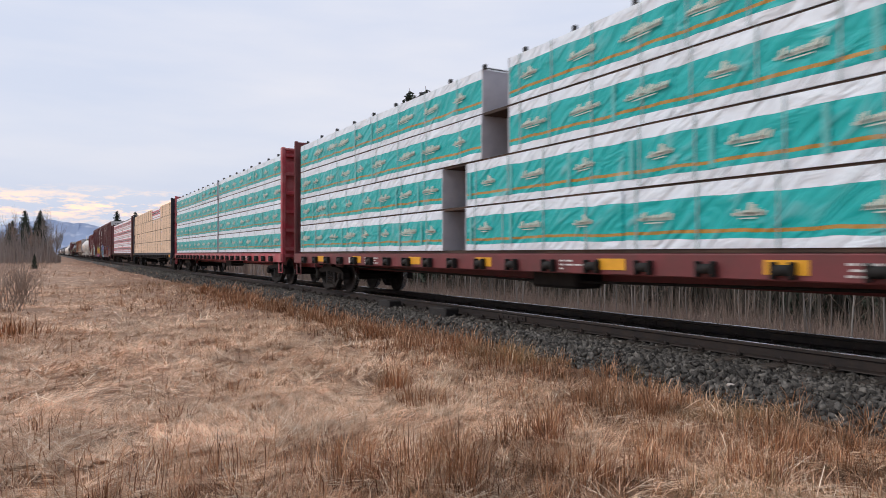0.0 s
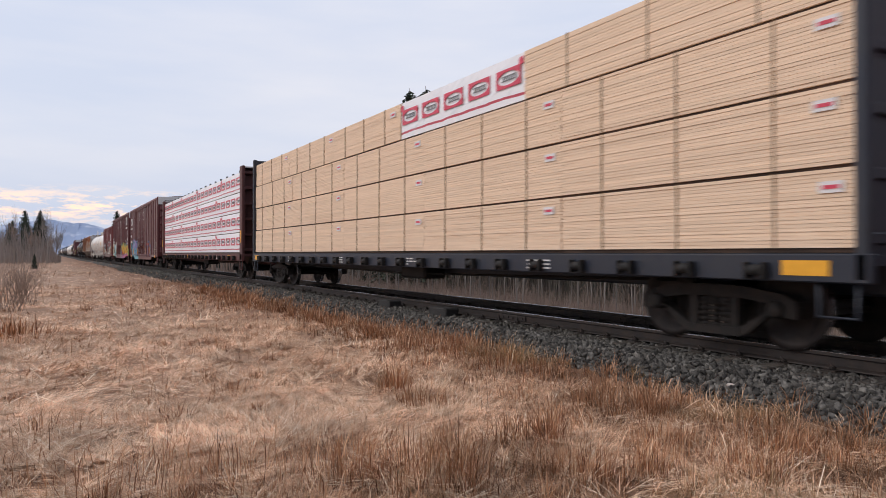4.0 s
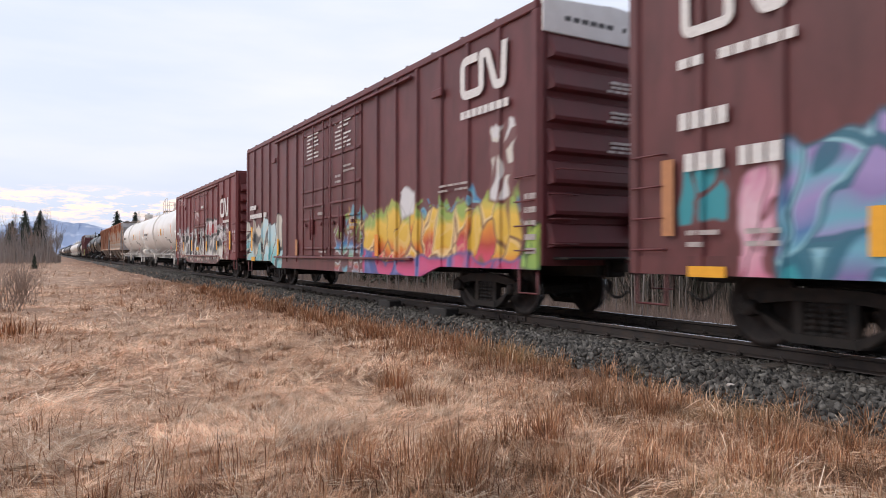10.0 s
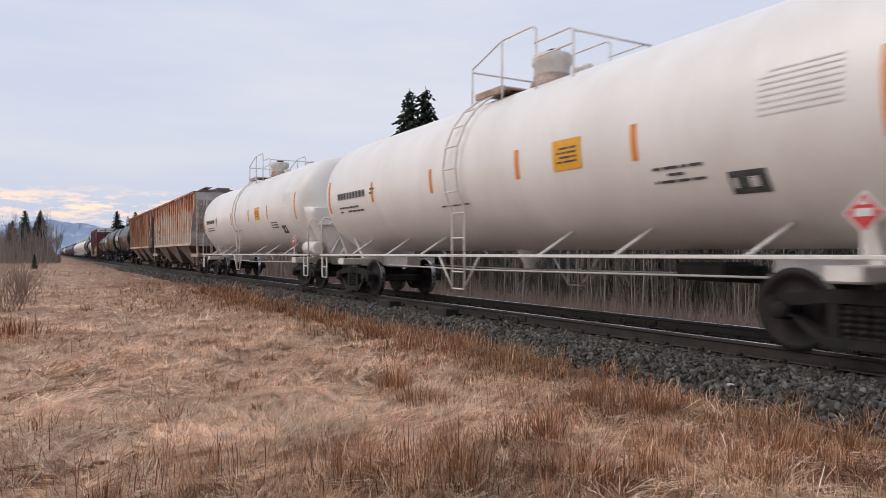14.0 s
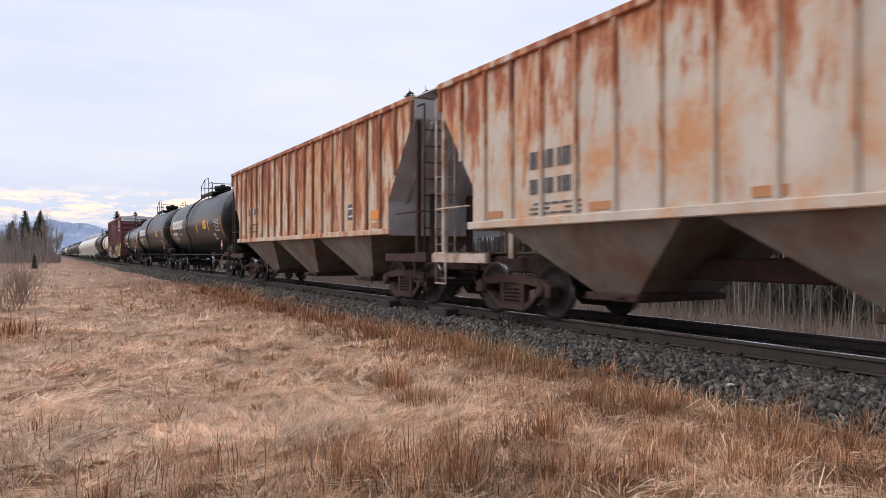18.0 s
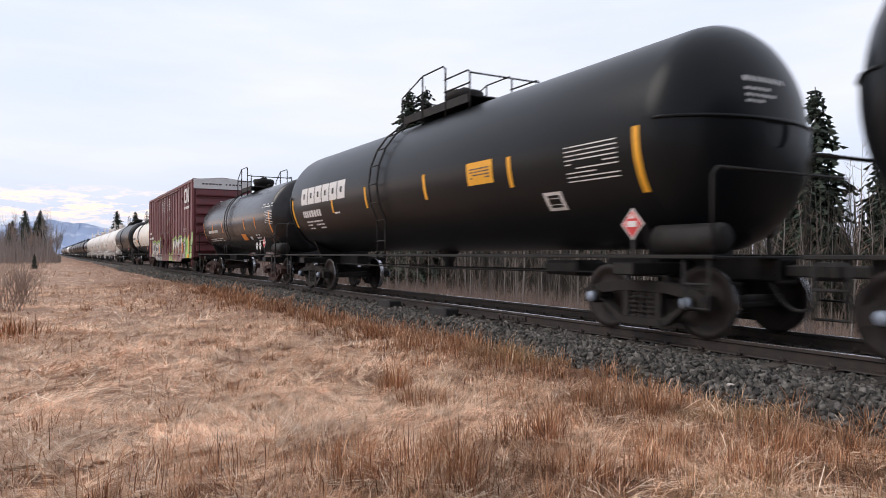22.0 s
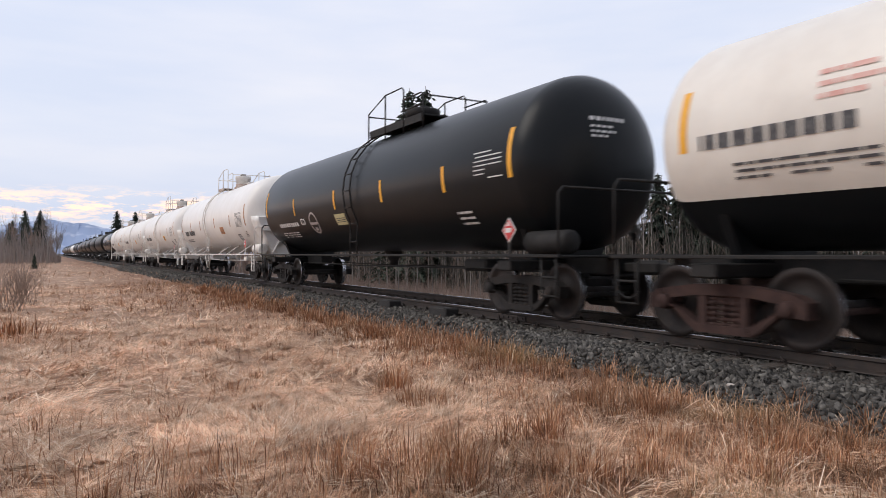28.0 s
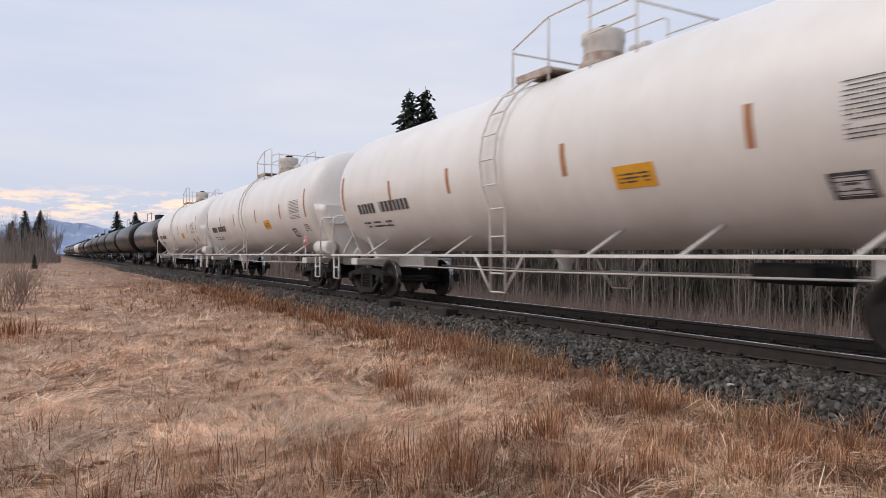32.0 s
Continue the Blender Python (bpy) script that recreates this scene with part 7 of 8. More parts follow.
def spruce_meshes(seed, height):
    r = random.Random(seed)
    trunk = Shape().rod((0, 0, 0), (0, 0, height), 0.012 * height, 7, 0.02)
    sh = Shape()
    z = height * 0.10
    while z < height * 0.985:
        f = 1 - z / height
        reach = height * 0.30 * (f ** 0.70) * r.uniform(0.7, 1.15) * (1.0 if f < 0.45 else 0.75) + 0.10
        n = r.randint(8, 11)
        a0 = r.uniform(0, 6.28)
        for i in range(n):
            if r.random() < 0.12:
                continue
            a = a0 + 6.28 * i / n + r.uniform(-0.3, 0.3)
            L = reach * r.uniform(0.6, 1.15)
            d = Vector((math.cos(a), math.sin(a), 0))
            s = Vector((-d.y, d.x, 0))
            p0 = Vector((0, 0, min(height * 0.985, z + r.uniform(-0.5, 0.5) * (0.35 + height * 0.02))))
            droop = r.uniform(0.15, 0.45)
            steps = max(2, int(L / 0.35))
            for k in range(steps):
                t0, t1 = k / steps, (k + 1.1) / steps
                q0 = p0 + d * L * t0 - Vector((0, 0, droop * L * t0 * t0))
                q1 = p0 + d * L * min(1, t1) - Vector((0, 0, droop * L * t1 * t1))
                w = L * 0.20 * (1 - t0) + 0.06
                hang = Vector((0, 0, -w * r.uniform(0.1, 0.6)))
                m = (q0 + q1) / 2
                sh.add([tuple(q0), tuple(q1), tuple(m + s * w + hang + d * w * 0.4), tuple(m - s * w + hang + d * w * 0.4)], [(0, 2, 1), (0, 1, 3)])
                low = m + Vector((0, 0, -w * r.uniform(0.9, 1.6))) + s * r.uniform(-0.3, 0.3) * w
                sh.add([tuple(q0), tuple(q1), tuple(low)], [(0, 1, 2)])
                sh.add([tuple(m + s * w * 0.5), tuple(q1 - s * w * 0.4), tuple(low + s * w * 0.8)], [(0, 1, 2)])
                sh.add([tuple(m - s * w * 0.5), tuple(q1 + s * w * 0.4), tuple(low - s * w * 0.8)], [(0, 1, 2)])
        z += height * 0.010 + 0.08 * r.uniform(0.7, 1.3)
    return trunk.mesh("trunk", M_BARK), sh.mesh("crown", M_NEEDLE)


SPRUCES = [spruce_meshes(k, h) for k, h in ((1, 14.0), (2, 11.0), (3, 15.5), (4, 9.0))]


def spruce(x, y, k, scale, group="spruces behind the line", label="dark green spruce with uneven drooping branches"):
    t = thing("spruce", label, "spruce tree", None, group)
    t.matrix_basis = pose(x, y, ground_height(x, y) - 0.1, 0, 0, (x * 37 + y * 11) % 360) @ Matrix.Scale(scale, 4)
    part("trunk", SPRUCES[k][0], None, t)
    part("crown", SPRUCES[k][1], None, t)
    return t


def bare_meshes(seed, height, bark):
    r = random.Random(seed)
    trunk, twigs = Shape(), Shape()

    def grow(p, d, length, rad, depth):
        q = p + d * length
        (trunk if depth < 2 else twigs).rod(p, q, rad, 5 if depth < 2 else 3, rad * 0.62, caps=False)
        if depth >= 4:
            return
        n = 4 if depth == 0 else 3 if depth < 3 else 2
        for i in range(n):
            a = r.uniform(0, 6.28)
            out = Vector((math.cos(a), math.sin(a), r.uniform(0.9, 2.2))).normalized()
            t = r.uniform(0.45, 1.0) if depth else r.uniform(0.78, 1.0)
            grow(p + d * length * t, (d * 0.55 + out * 0.65).normalized(), length * r.uniform(0.42, 0.66), rad * 0.5, depth + 1)
        if depth < 3:
            grow(q, (d + Vector((r.uniform(-0.2, 0.2), r.uniform(-0.2, 0.2), 0.1))).normalized(), length * 0.7, rad * 0.62, depth + 1)
    grow(Vector((0, 0, 0)), Vector((r.uniform(-0.06, 0.06), r.uniform(-0.06, 0.06), 1)).normalized(), height * 0.42, height * 0.0075, 0)
    return trunk.mesh("trunk", bark), twigs.mesh("twigs", M_TWIG if bark == M_BARK else bark)


BARES = [bare_meshes(k, 7.0, M_BIRCH if k % 2 else M_BARK) for k in range(6)]


def birch_meshes(seed, height):
    """A slender straight stem with short thin side twigs."""
    r = random.Random(seed)
    trunk, twigs = Shape(), Shape()
    pts = [Vector((0, 0, 0))]
    for i in range(6):
        pts.append(pts[-1] + Vector((r.uniform(-0.09, 0.09), r.uniform(-0.09, 0.09), height / 6)))
    trunk.path(pts, 0.034, 5, 0.12)
    for i in range(34):
        f = r.uniform(0.18, 0.98)
        k = min(5, int(f * 6))
        p = pts[k].lerp(pts[k + 1], f * 6 - k)
        a = r.uniform(0, 6.28)
        d = Vector((math.cos(a), math.sin(a), r.uniform(0.5, 1.6))).normalized()
        L = (1.05 - f) * r.uniform(0.5, 1.7) + 0.15
        q = p + d * L
        twigs.rod(p, q, 0.009, 3, 0.003, caps=False)
        for m in range(3):
            e = (d + Vector((r.uniform(-0.7, 0.7), r.uniform(-0.7, 0.7), r.uniform(-0.2, 0.6)))).normalized()
            c = p.lerp(q, r.uniform(0.35, 0.95))
            twigs.rod(c, c + e * L * r.uniform(0.25, 0.5), 0.005, 3, 0.002, caps=False)
    return trunk.mesh("trunk", M_BIRCH), twigs.mesh("crown", M_TWIG)


BIRCHES = [birch_meshes(k + 40, 7.0) for k in range(6)]


def birch(x, y, k, scale):
    t = thing("birch", "slender leafless birch with a pale stem", "birch tree", None, "bare trees behind the line")
    t.matrix_basis = pose(x, y, ground_height(x, y) - 0.1, 0, 0, (x * 53 + y * 17) % 360) @ Matrix.Scale(scale, 4)
    part("trunk", BIRCHES[k][0], None, t)
    part("crown", BIRCHES[k][1], None, t, kind="stuff")
    return t


def bare_tree(x, y, k, scale, group, label="leafless grey tree with fine twigs"):
    t = thing("bare_tree", label, "bare tree", None, group)
    t.matrix_basis = pose(x, y, ground_height(x, y) - 0.1, 0, 0, (x * 53 + y * 17) % 360) @ Matrix.Scale(scale, 4)
    part("trunk", BARES[k][0], None, t)
    part("crown", BARES[k][1], None, t, kind="stuff")
    return t


# spruces that stand over the train, and the dark ones in the gaps between cars
for x, y, k, s in ((24.2, 47.5, 0, 1.12), (25.5, 47.3, 2, 1.03), (20.5, 266.0, 2, 1.18), (20.5, 207.0, 0, 1.04), (22.0, 214.0, 1, 1.12), (21.5, 232.0, 1, 1.0), (29.0, 31.5, 1, 0.9), (32.5, 28.0, 3, 1.1), (31.5, 19.5, 3, 1.2), (30.0, 15.0, 1, 0.85),
                   (31.0, 11.5, 3, 1.1), (33.0, 21.5, 1, 0.9), (31.0, 7.0, 3, 1.0), (28.5, 13.0, 3, 0.8), (29.5, 12.2, 3, 0.95), (27.6, 17.6, 3, 0.75), (30.0, 23.5, 1, 0.7), (28.0, 9.6, 3, 0.8), (28.0, 26.0, 3, 0.8), (27.0, 14.0, 3, 0.65)):
    spruce(x, y, k, s)
r = random.Random(12)
for i in range(26):
    y = 60 + i * 17 + r.uniform(-5, 5)
    spruce(r.uniform(24, 32), y, r.randint(0, 3), r.uniform(0.55, 0.85))
for i in range(24):
    spruce(r.uniform(30, 40), r.uniform(-3, 50), r.randint(0, 3), r.uniform(0.42, 0.58))
for i in range(130):
    y = r.uniform(-1, 66)
    birch(16.5 + r.uniform(0, 10) + y * 0.03, y, r.randint(0, 5), r.uniform(0.5, 0.95))
# trees on the viewer's side, far off down the line
for i in range(70):
    y = r.uniform(118, 280)
    bare_tree((1.7 - r.uniform(0, 9.5)) * (y / 150), y, r.randint(0, 5), r.uniform(0.75, 1.3), "bare trees across the field")
for x, y, k, s in ((-4.3, 160, 1, 0.95), (-1.8, 172, 0, 0.80), (-6.6, 165, 3, 0.95), (-8.2, 190, 3, 1.0), (-3.2, 200, 1, 0.85), (-1.4, 84, 3, 0.19)):
    spruce(x, y, k, s, "spruces across the field")

# thicket behind the line: a low reddish haze of stems before dark woods
M_DARKWOOD = mat("shaded_evergreen_woods", (0.060, 0.058, 0.046), 0.9, 0, (0.13, 0.105, 0.090), 1.5, 0.7, bump=0)
n = 46000
x, y = rng.uniform(12.2, 24, n), rng.uniform(-2, 70, n)
clump = np.array([noise.noise(Vector((a * 0.5, b * 0.5, 6.0))) for a, b in zip(x, y)])
hgt = rng.uniform(0.25, 1.1, n) * (1 + 0.9 * clump) + np.maximum(0, x - 15) * rng.uniform(0.0, 0.10, n)
v, f = blades(x, y, hgt, rng.uniform(0.005, 0.014, n), np.abs(rng.normal(0, 0.42, n)), rng.uniform(0, 6.28, n), rng.uniform(-0.1, 0.45, n), ground_height)
a = new("thicket", big_mesh("thicket", v, f, M_TWIG))
tagged(a, "reddish grey leafless thicket behind the railway", "thicket", kind="stuff")
n = 160
x, y = rng.uniform(16.5, 26, n), rng.uniform(-2, 70, n)
v, f = blades(x, y, rng.uniform(2.2, 5.0, n), rng.uniform(0.014, 0.04, n), np.abs(rng.normal(0, 0.05, n)), rng.uniform(0, 6.28, n), rng.uniform(-0.05, 0.1, n), ground_height)
a = new("saplings", big_mesh("saplings", v, f, M_BIRCH))
tagged(a, "thin pale sapling poles before the woods", "saplings", kind="stuff")
n = 7000
x, y = rng.uniform(12, 60, n), rng.uniform(60, 600, n)
v, f = blades(x, y, rng.uniform(2, 7, n), rng.uniform(0.08, 0.25, n), np.abs(rng.normal(0, 0.12, n)), rng.uniform(0, 6.28, n), rng.uniform(-0.1, 0.25, n), ground_height)
a = new("far_thicket", big_mesh("far_thicket", v, f, M_TWIG))
tagged(a, "grey leafless woods along the far line", "woods", kind="stuff")
n = 9000
y = rng.uniform(130, 420, n) + rng.normal(0, 8, n)
x = (1.9 - rng.uniform(0, 1, n) * 11) * y / 150
v, f = blades(x, y, rng.uniform(1.0, 8.0, n) ** 0.92 * np.clip((1.9 * y / 150 - x) / (2.6 * y / 150), 0.10, 1.0), rng.uniform(0.03, 0.11, n), np.abs(rng.normal(0, 0.20, n)), rng.uniform(0, 6.28, n), rng.uniform(-0.1, 0.25, n), ground_height)
a = new("far_woods", big_mesh("far_woods", v, f, M_WOODS))
tagged(a, "grey leafless woods across the field", "woods", kind="stuff")


n = 16000
x, y = rng.uniform(25, 46, n), rng.uniform(-6, 75, n)
v, f = blades(x, y, rng.uniform(2.0, 6.5, n), rng.uniform(0.03, 0.12, n), np.abs(rng.normal(0, 0.30, n)), rng.uniform(0, 6.28, n), rng.uniform(-0.1, 0.25, n), ground_height)
a = new("woods", big_mesh("woods", v, f, M_DARKWOOD))
tagged(a, "dense dark woods behind the railway", "woods", kind="stuff")


# low brush along the edge of the field
n = 9000
x, y = -0.3 - 14 * rng.uniform(0, 1, n), 26 + 110 * rng.uniform(0, 1, n) ** 1.3
keep = np.array([noise.noise(Vector((a * 0.35, b * 0.18, 3.0))) for a, b in zip(x, y)]) > -0.12
x, y = x[keep], y[keep]
n = len(x)
v, f = blades(x, y, rng.uniform(0.15, 0.55, n) * np.clip(0.5 - x / 6 + (y - 30) / 80, 0.4, 1.7), rng.uniform(0.006, 0.018, n), np.abs(rng.normal(0, 0.45, n)), rng.uniform(0, 6.28, n), rng.uniform(0, 0.6, n), ground_height)
a = new("brush", big_mesh("brush", v, f, M_TWIG))
tagged(a, "low reddish grey brush along the field", "brush", kind="stuff")


# bare willow shrub in the field
def shrub(x, y, h, seed, label):
    r = random.Random(seed)
    sh = Shape()
    for i in range(30):
        a, lean = r.uniform(0, 6.28), r.uniform(0.1, 0.75)
        p = Vector((r.uniform(-0.35, 0.35), r.uniform(-0.35, 0.35), 0))
        d = Vector((math.cos(a) * lean, math.sin(a) * lean, 1)).normalized()
        L = h * r.uniform(0.55, 1.05)
        q = p + d * L * 0.55
        sh.rod(p, q, 0.008, 3, 0.005, caps=False)
        for k in range(4):
            e = (d + Vector((r.uniform(-0.5, 0.5), r.uniform(-0.5, 0.5), r.uniform(-0.1, 0.5)))).normalized()
            sh.rod(q - d * L * r.uniform(0, 0.3), q + e * L * r.uniform(0.3, 0.55), 0.004, 3, 0.002, caps=False)
    return thing("shrub", label, "shrub", pose(x, y, ground_height(x, y)), "shrubs in the field", shape=sh, material=M_TWIG)


shrub(-0.95, 22.3, 1.6, 1, "leafless reddish willow shrub in dry grass")
shrub(-1.75, 23.8, 1.7, 2, "leafless reddish willow shrub in dry grass")
shrub(-0.75, 25.6, 1.5, 3, "leafless reddish willow shrub in dry grass")
shrub(-1.3, 38.0, 1.3, 4, "leafless reddish willow shrub in dry grass")

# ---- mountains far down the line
# the blue of distant haze is put into the base colour; pale streaks are snow
M_MOUNT = mat("haze_tinted_mountain", (0.36, 0.44, 0.62), 1.0, 0, (0.66, 0.71, 0.82), 0.010, 0.7, (1, 1, 2.5), bump=0, spec=0.0, lo=0.50, hi=0.64)


def mountain(name, y, pts, label):
    r = random.Random(int(y))
    v, f = [], []
    for i, (x, h) in enumerate(pts):
        for k, (t, dy) in enumerate(((0, -300), (0.35, -190), (0.7, -80), (1.0, 0))):
            v.append((x + r.uniform(-8, 8), y + dy + r.uniform(-20, 20), max(0, h * t * (1 + r.uniform(-0.03, 0.03) * (t < 1))) - (5 if t == 0 else 0)))
    for i in range(len(pts) - 1):
        for k in range(3):
            a = i * 4 + k
            f.append((a, a + 4, a + 5, a + 1))
    sh = Shape().add(v, f, True)
    return thing(name, label, "mountain", kind="structure", shape=sh, material=M_MOUNT)


def ridge(x0, x1, peaks, n, rough, seed):
    r = random.Random(seed)
    out = []
    for i in range(n + 1):
        x = x0 + (x1 - x0) * i / n
        h = 0
        for px, ph, w in peaks:
            h = max(h, ph * max(0, 1 - abs(x - px) / w))
        out.append((x, h + r.uniform(-rough, rough)))
    return out


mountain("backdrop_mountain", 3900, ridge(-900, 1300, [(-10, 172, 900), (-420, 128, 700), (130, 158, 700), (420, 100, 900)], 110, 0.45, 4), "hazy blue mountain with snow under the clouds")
# ---- the train, front to rear ----
CARS = []


def add(car, S):
    CARS.append((car, S))
    return car


def span(front, rear):
    return (front + rear) / 2, rear - front


# lumber: lengths of the bundles from the front, tier by tier from the deck
low_a = [(4.1, ""), (4.1, ""), (4.15, ""), (0.9, "gap"), (4.4, ""), (4.75, "")]
high_a = [(3.65, ""), (3.65, ""), (3.65, ""), (0.85, "gap"), (5.1, ""), (5.5, "")]
cols_b = [(4.98, ""), (5.07, ""), (0.36, "gap"), (3.9, ""), (3.9, ""), (4.24, "")]
cols_c = [(4.52, ""), (4.52, ""), (4.6, ""), (4.52, ""), (4.62, "")]
top_c = [(5.48, ""), (4.7, "red"), (4.2, ""), (4.2, ""), (4.2, "")]
cols_d = [(5.0, ""), (4.95, ""), (5.05, ""), (3.4, ""), (3.6, "")]
cols_d2 = [(3.9, ""), (6.1, ""), (5.0, ""), (3.5, ""), (3.5, "")]

S, L = span(-1.6, 21.6)
add(centrebeam("maroon centrebeam flatcar stacked with teal-wrapped lumber", S, L, M_CBMAROON, dict(load=lumber_load("teal"), cols=[low_a, low_a, high_a, high_a], seed=1, post=0.08, panel=0.07, plates=(9.05, 6.35, 3.15, 0.45, -2.83, -5.45, -8.4), notes=((8.65, 0.15, 1), (7.57, 0.23, 1), (6.75, 0.2, 1), (5.45, 0.4, 3), (-2.0, 0.3, 3), (-6.4, 0.3, 3)))), S)
S, L = span(22.89, 45.93)
add(centrebeam("red centrebeam flatcar stacked with teal-wrapped lumber", S, L, M_CBRED, dict(load=lumber_load("teal"), cols=[cols_b] * 4, seed=2, plates=(), post=0.2, thin_rear=True)), S)
S, L = span(47.48, 70.6)
add(centrebeam("black centrebeam flatcar stacked with bare sawn lumber", S, L, M_CBBLACK, dict(load=lumber_load("bare"), cols=[cols_c, cols_c, cols_c, top_c], seed=3, post=0.16, panel=0.15, inset=0.17, straps=0, plates=(-10.9, 10.9))), S)
S, L = span(72.3, 95.2)
add(centrebeam("brown centrebeam flatcar with white and red wrapped lumber", S, L, M_CBBROWN,
               dict(load=lumber_load("red"), cols=[cols_d, cols_d2, cols_d, cols_d2], seed=4, post_strip=True, pale_cap=True, panel=0.43, post=0.42, deep=True, plates=(-9.1, -4.2, 1.4, 5.6, 9.6))), S)

# boxcars: sprayed lettering on the side towards the field
PINK, BLUE, PURPLE, SKYB, WHITE_, DEEP = (0.62, 0.20, 0.32), (0.05, 0.22, 0.48), (0.17, 0.11, 0.36), (0.16, 0.42, 0.55), (0.66, 0.66, 0.68), (0.01, 0.10, 0.13)
YEL, ORG, GRN, MAG, RED_, TURQ, BLK = (0.72, 0.46, 0.06), (0.68, 0.22, 0.03), (0.22, 0.36, 0.08), (0.48, 0.03, 0.12), (0.45, 0.05, 0.03), (0.30, 0.58, 0.62), (0.010, 0.010, 0.012)
DRED, DBLUE = (0.36, 0.05, 0.04), (0.05, 0.14, 0.34)
LIME, BRN, CRM, GREY = (0.33, 0.55, 0.13), (0.24, 0.11, 0.075), (0.62, 0.60, 0.54), (0.25, 0.25, 0.26)
OXE, OXF, OXG, OXO = (0.138, 0.040, 0.042), (0.140, 0.036, 0.040), (0.19, 0.030, 0.034), (0.150, 0.036, 0.042)
LAV, TEAL_ = (0.36, 0.28, 0.56), (0.03, 0.30, 0.36)
M_SIDE_E = paint_side("boxcar_side_blue_lettering", OXE, (0.10, 0.031, 0.032), [
    (7.45, 7.94, 0.75, 2.02, [PINK, (0.72, 0.46, 0.55), (0.62, 0.26, 0.40), (0.78, 0.56, 0.62)], OXE, (0.75, 0.6, 0.66), None, 0.75, 0.02, 0.25),
    (8.1, 8.8, 1.47, 2.03, [TEAL_, TEAL_], OXE, TEAL_, None, 0.5, 0.05, 0.2),
    (3.2, 7.38, 0.55, 2.35, [TEAL_, (0.20, 0.15, 0.36), SKYB, (0.08, 0.20, 0.42), LAV, SKYB, (0.28, 0.21, 0.46), LAV], (0.02, 0.13, 0.20), (0.30, 0.58, 0.66), None, 0.6, 0.04, 0.25),
    (2.7, 5.8, 0.50, 0.78, [TEAL_, SKYB], (0.3, 0.5, 0.5), SKYB, None, 0.8, 0.03, 0.05)],
    [(-3.5, 1.82, 0.85, 0.14, 6, DRED), (-3.57, 1.32, 0.95, 0.17, 92, DBLUE), (-4.15, 1.42, 0.95, 0.15, 86, DRED), (-4.4, 1.86, 0.5, 0.14, -6, DRED), (-4.62, 1.62, 0.42, 0.14, 80, DRED),
     (-4.4, 1.42, 0.45, 0.12, 14, DRED), (-4.58, 1.12, 0.55, 0.14, 60, DRED), (-5.1, 1.42, 1.0, 0.16, 88, DBLUE), (-5.42, 1.66, 0.75, 0.15, 40, DBLUE), (-5.4, 1.15, 0.7, 0.15, -42, DBLUE), (-4.5, 2.0, 0.55, 0.12, 10, DBLUE)])
M_SIDE_F = paint_side("boxcar_side_yellow_lettering", OXF, (0.10, 0.029, 0.032), [
    (-8.8, -1.2, 1.5, 2.12, [OXF, GRN, (0.35, 0.48, 0.16), BLUE, GRN], OXF, SKYB, None, 0.5, 0.05, 0.45),
    (-8.7, -1.4, 0.78, 2.02, [(0.62, 0.07, 0.14), (0.62, 0.07, 0.14), RED_, ORG, YEL, YEL, (0.78, 0.52, 0.08), (0.30, 0.42, 0.10)], (0.20, 0.10, 0.05), (0.80, 0.62, 0.34), None, 0.62, 0.02, 0.42),
    (-9.35, -2.2, 0.58, 1.02, [(0.42, 0.05, 0.20), (0.62, 0.09, 0.22), (0.62, 0.09, 0.22), (0.50, 0.06, 0.16)], (0.06, 0.10, 0.30), (0.10, 0.22, 0.50), None, 1.0, 0.035, 0.06),
    (-2.2, -0.3, 0.62, 1.75, [SKYB, (0.45, 0.10, 0.10), (0.3, 0.5, 0.35), BLUE, OXF, GRN], OXF, (0.6, 0.66, 0.7), None, 0.45, 0.10, 0.25),
    (-9.3, -8.85, 0.95, 1.55, [GRN, (0.42, 0.55, 0.10)], (0.05, 0.10, 0.05), LIME, None, 0.8, 0.02, 0.1),
    (4.7, 9.15, 0.55, 2.18, [(0.10, 0.42, 0.47), (0.16, 0.50, 0.55), TURQ, (0.46, 0.68, 0.74), (0.52, 0.72, 0.78), (0.62, 0.72, 0.74), CRM], (0.035, 0.045, 0.055), (0.66, 0.60, 0.50), None, 0.78, 0.045, 0.50),
    (-8.55, -7.9, 2.10, 3.3, [WHITE_, CRM, WHITE_], OXF, CRM, None, 0.42, 0.12, 0.3),
    (-5.0, -4.3, 1.95, 2.45, [WHITE_, WHITE_], (0.45, 0.45, 0.46), WHITE_, None, 0.6, 0.02, 0.1)])
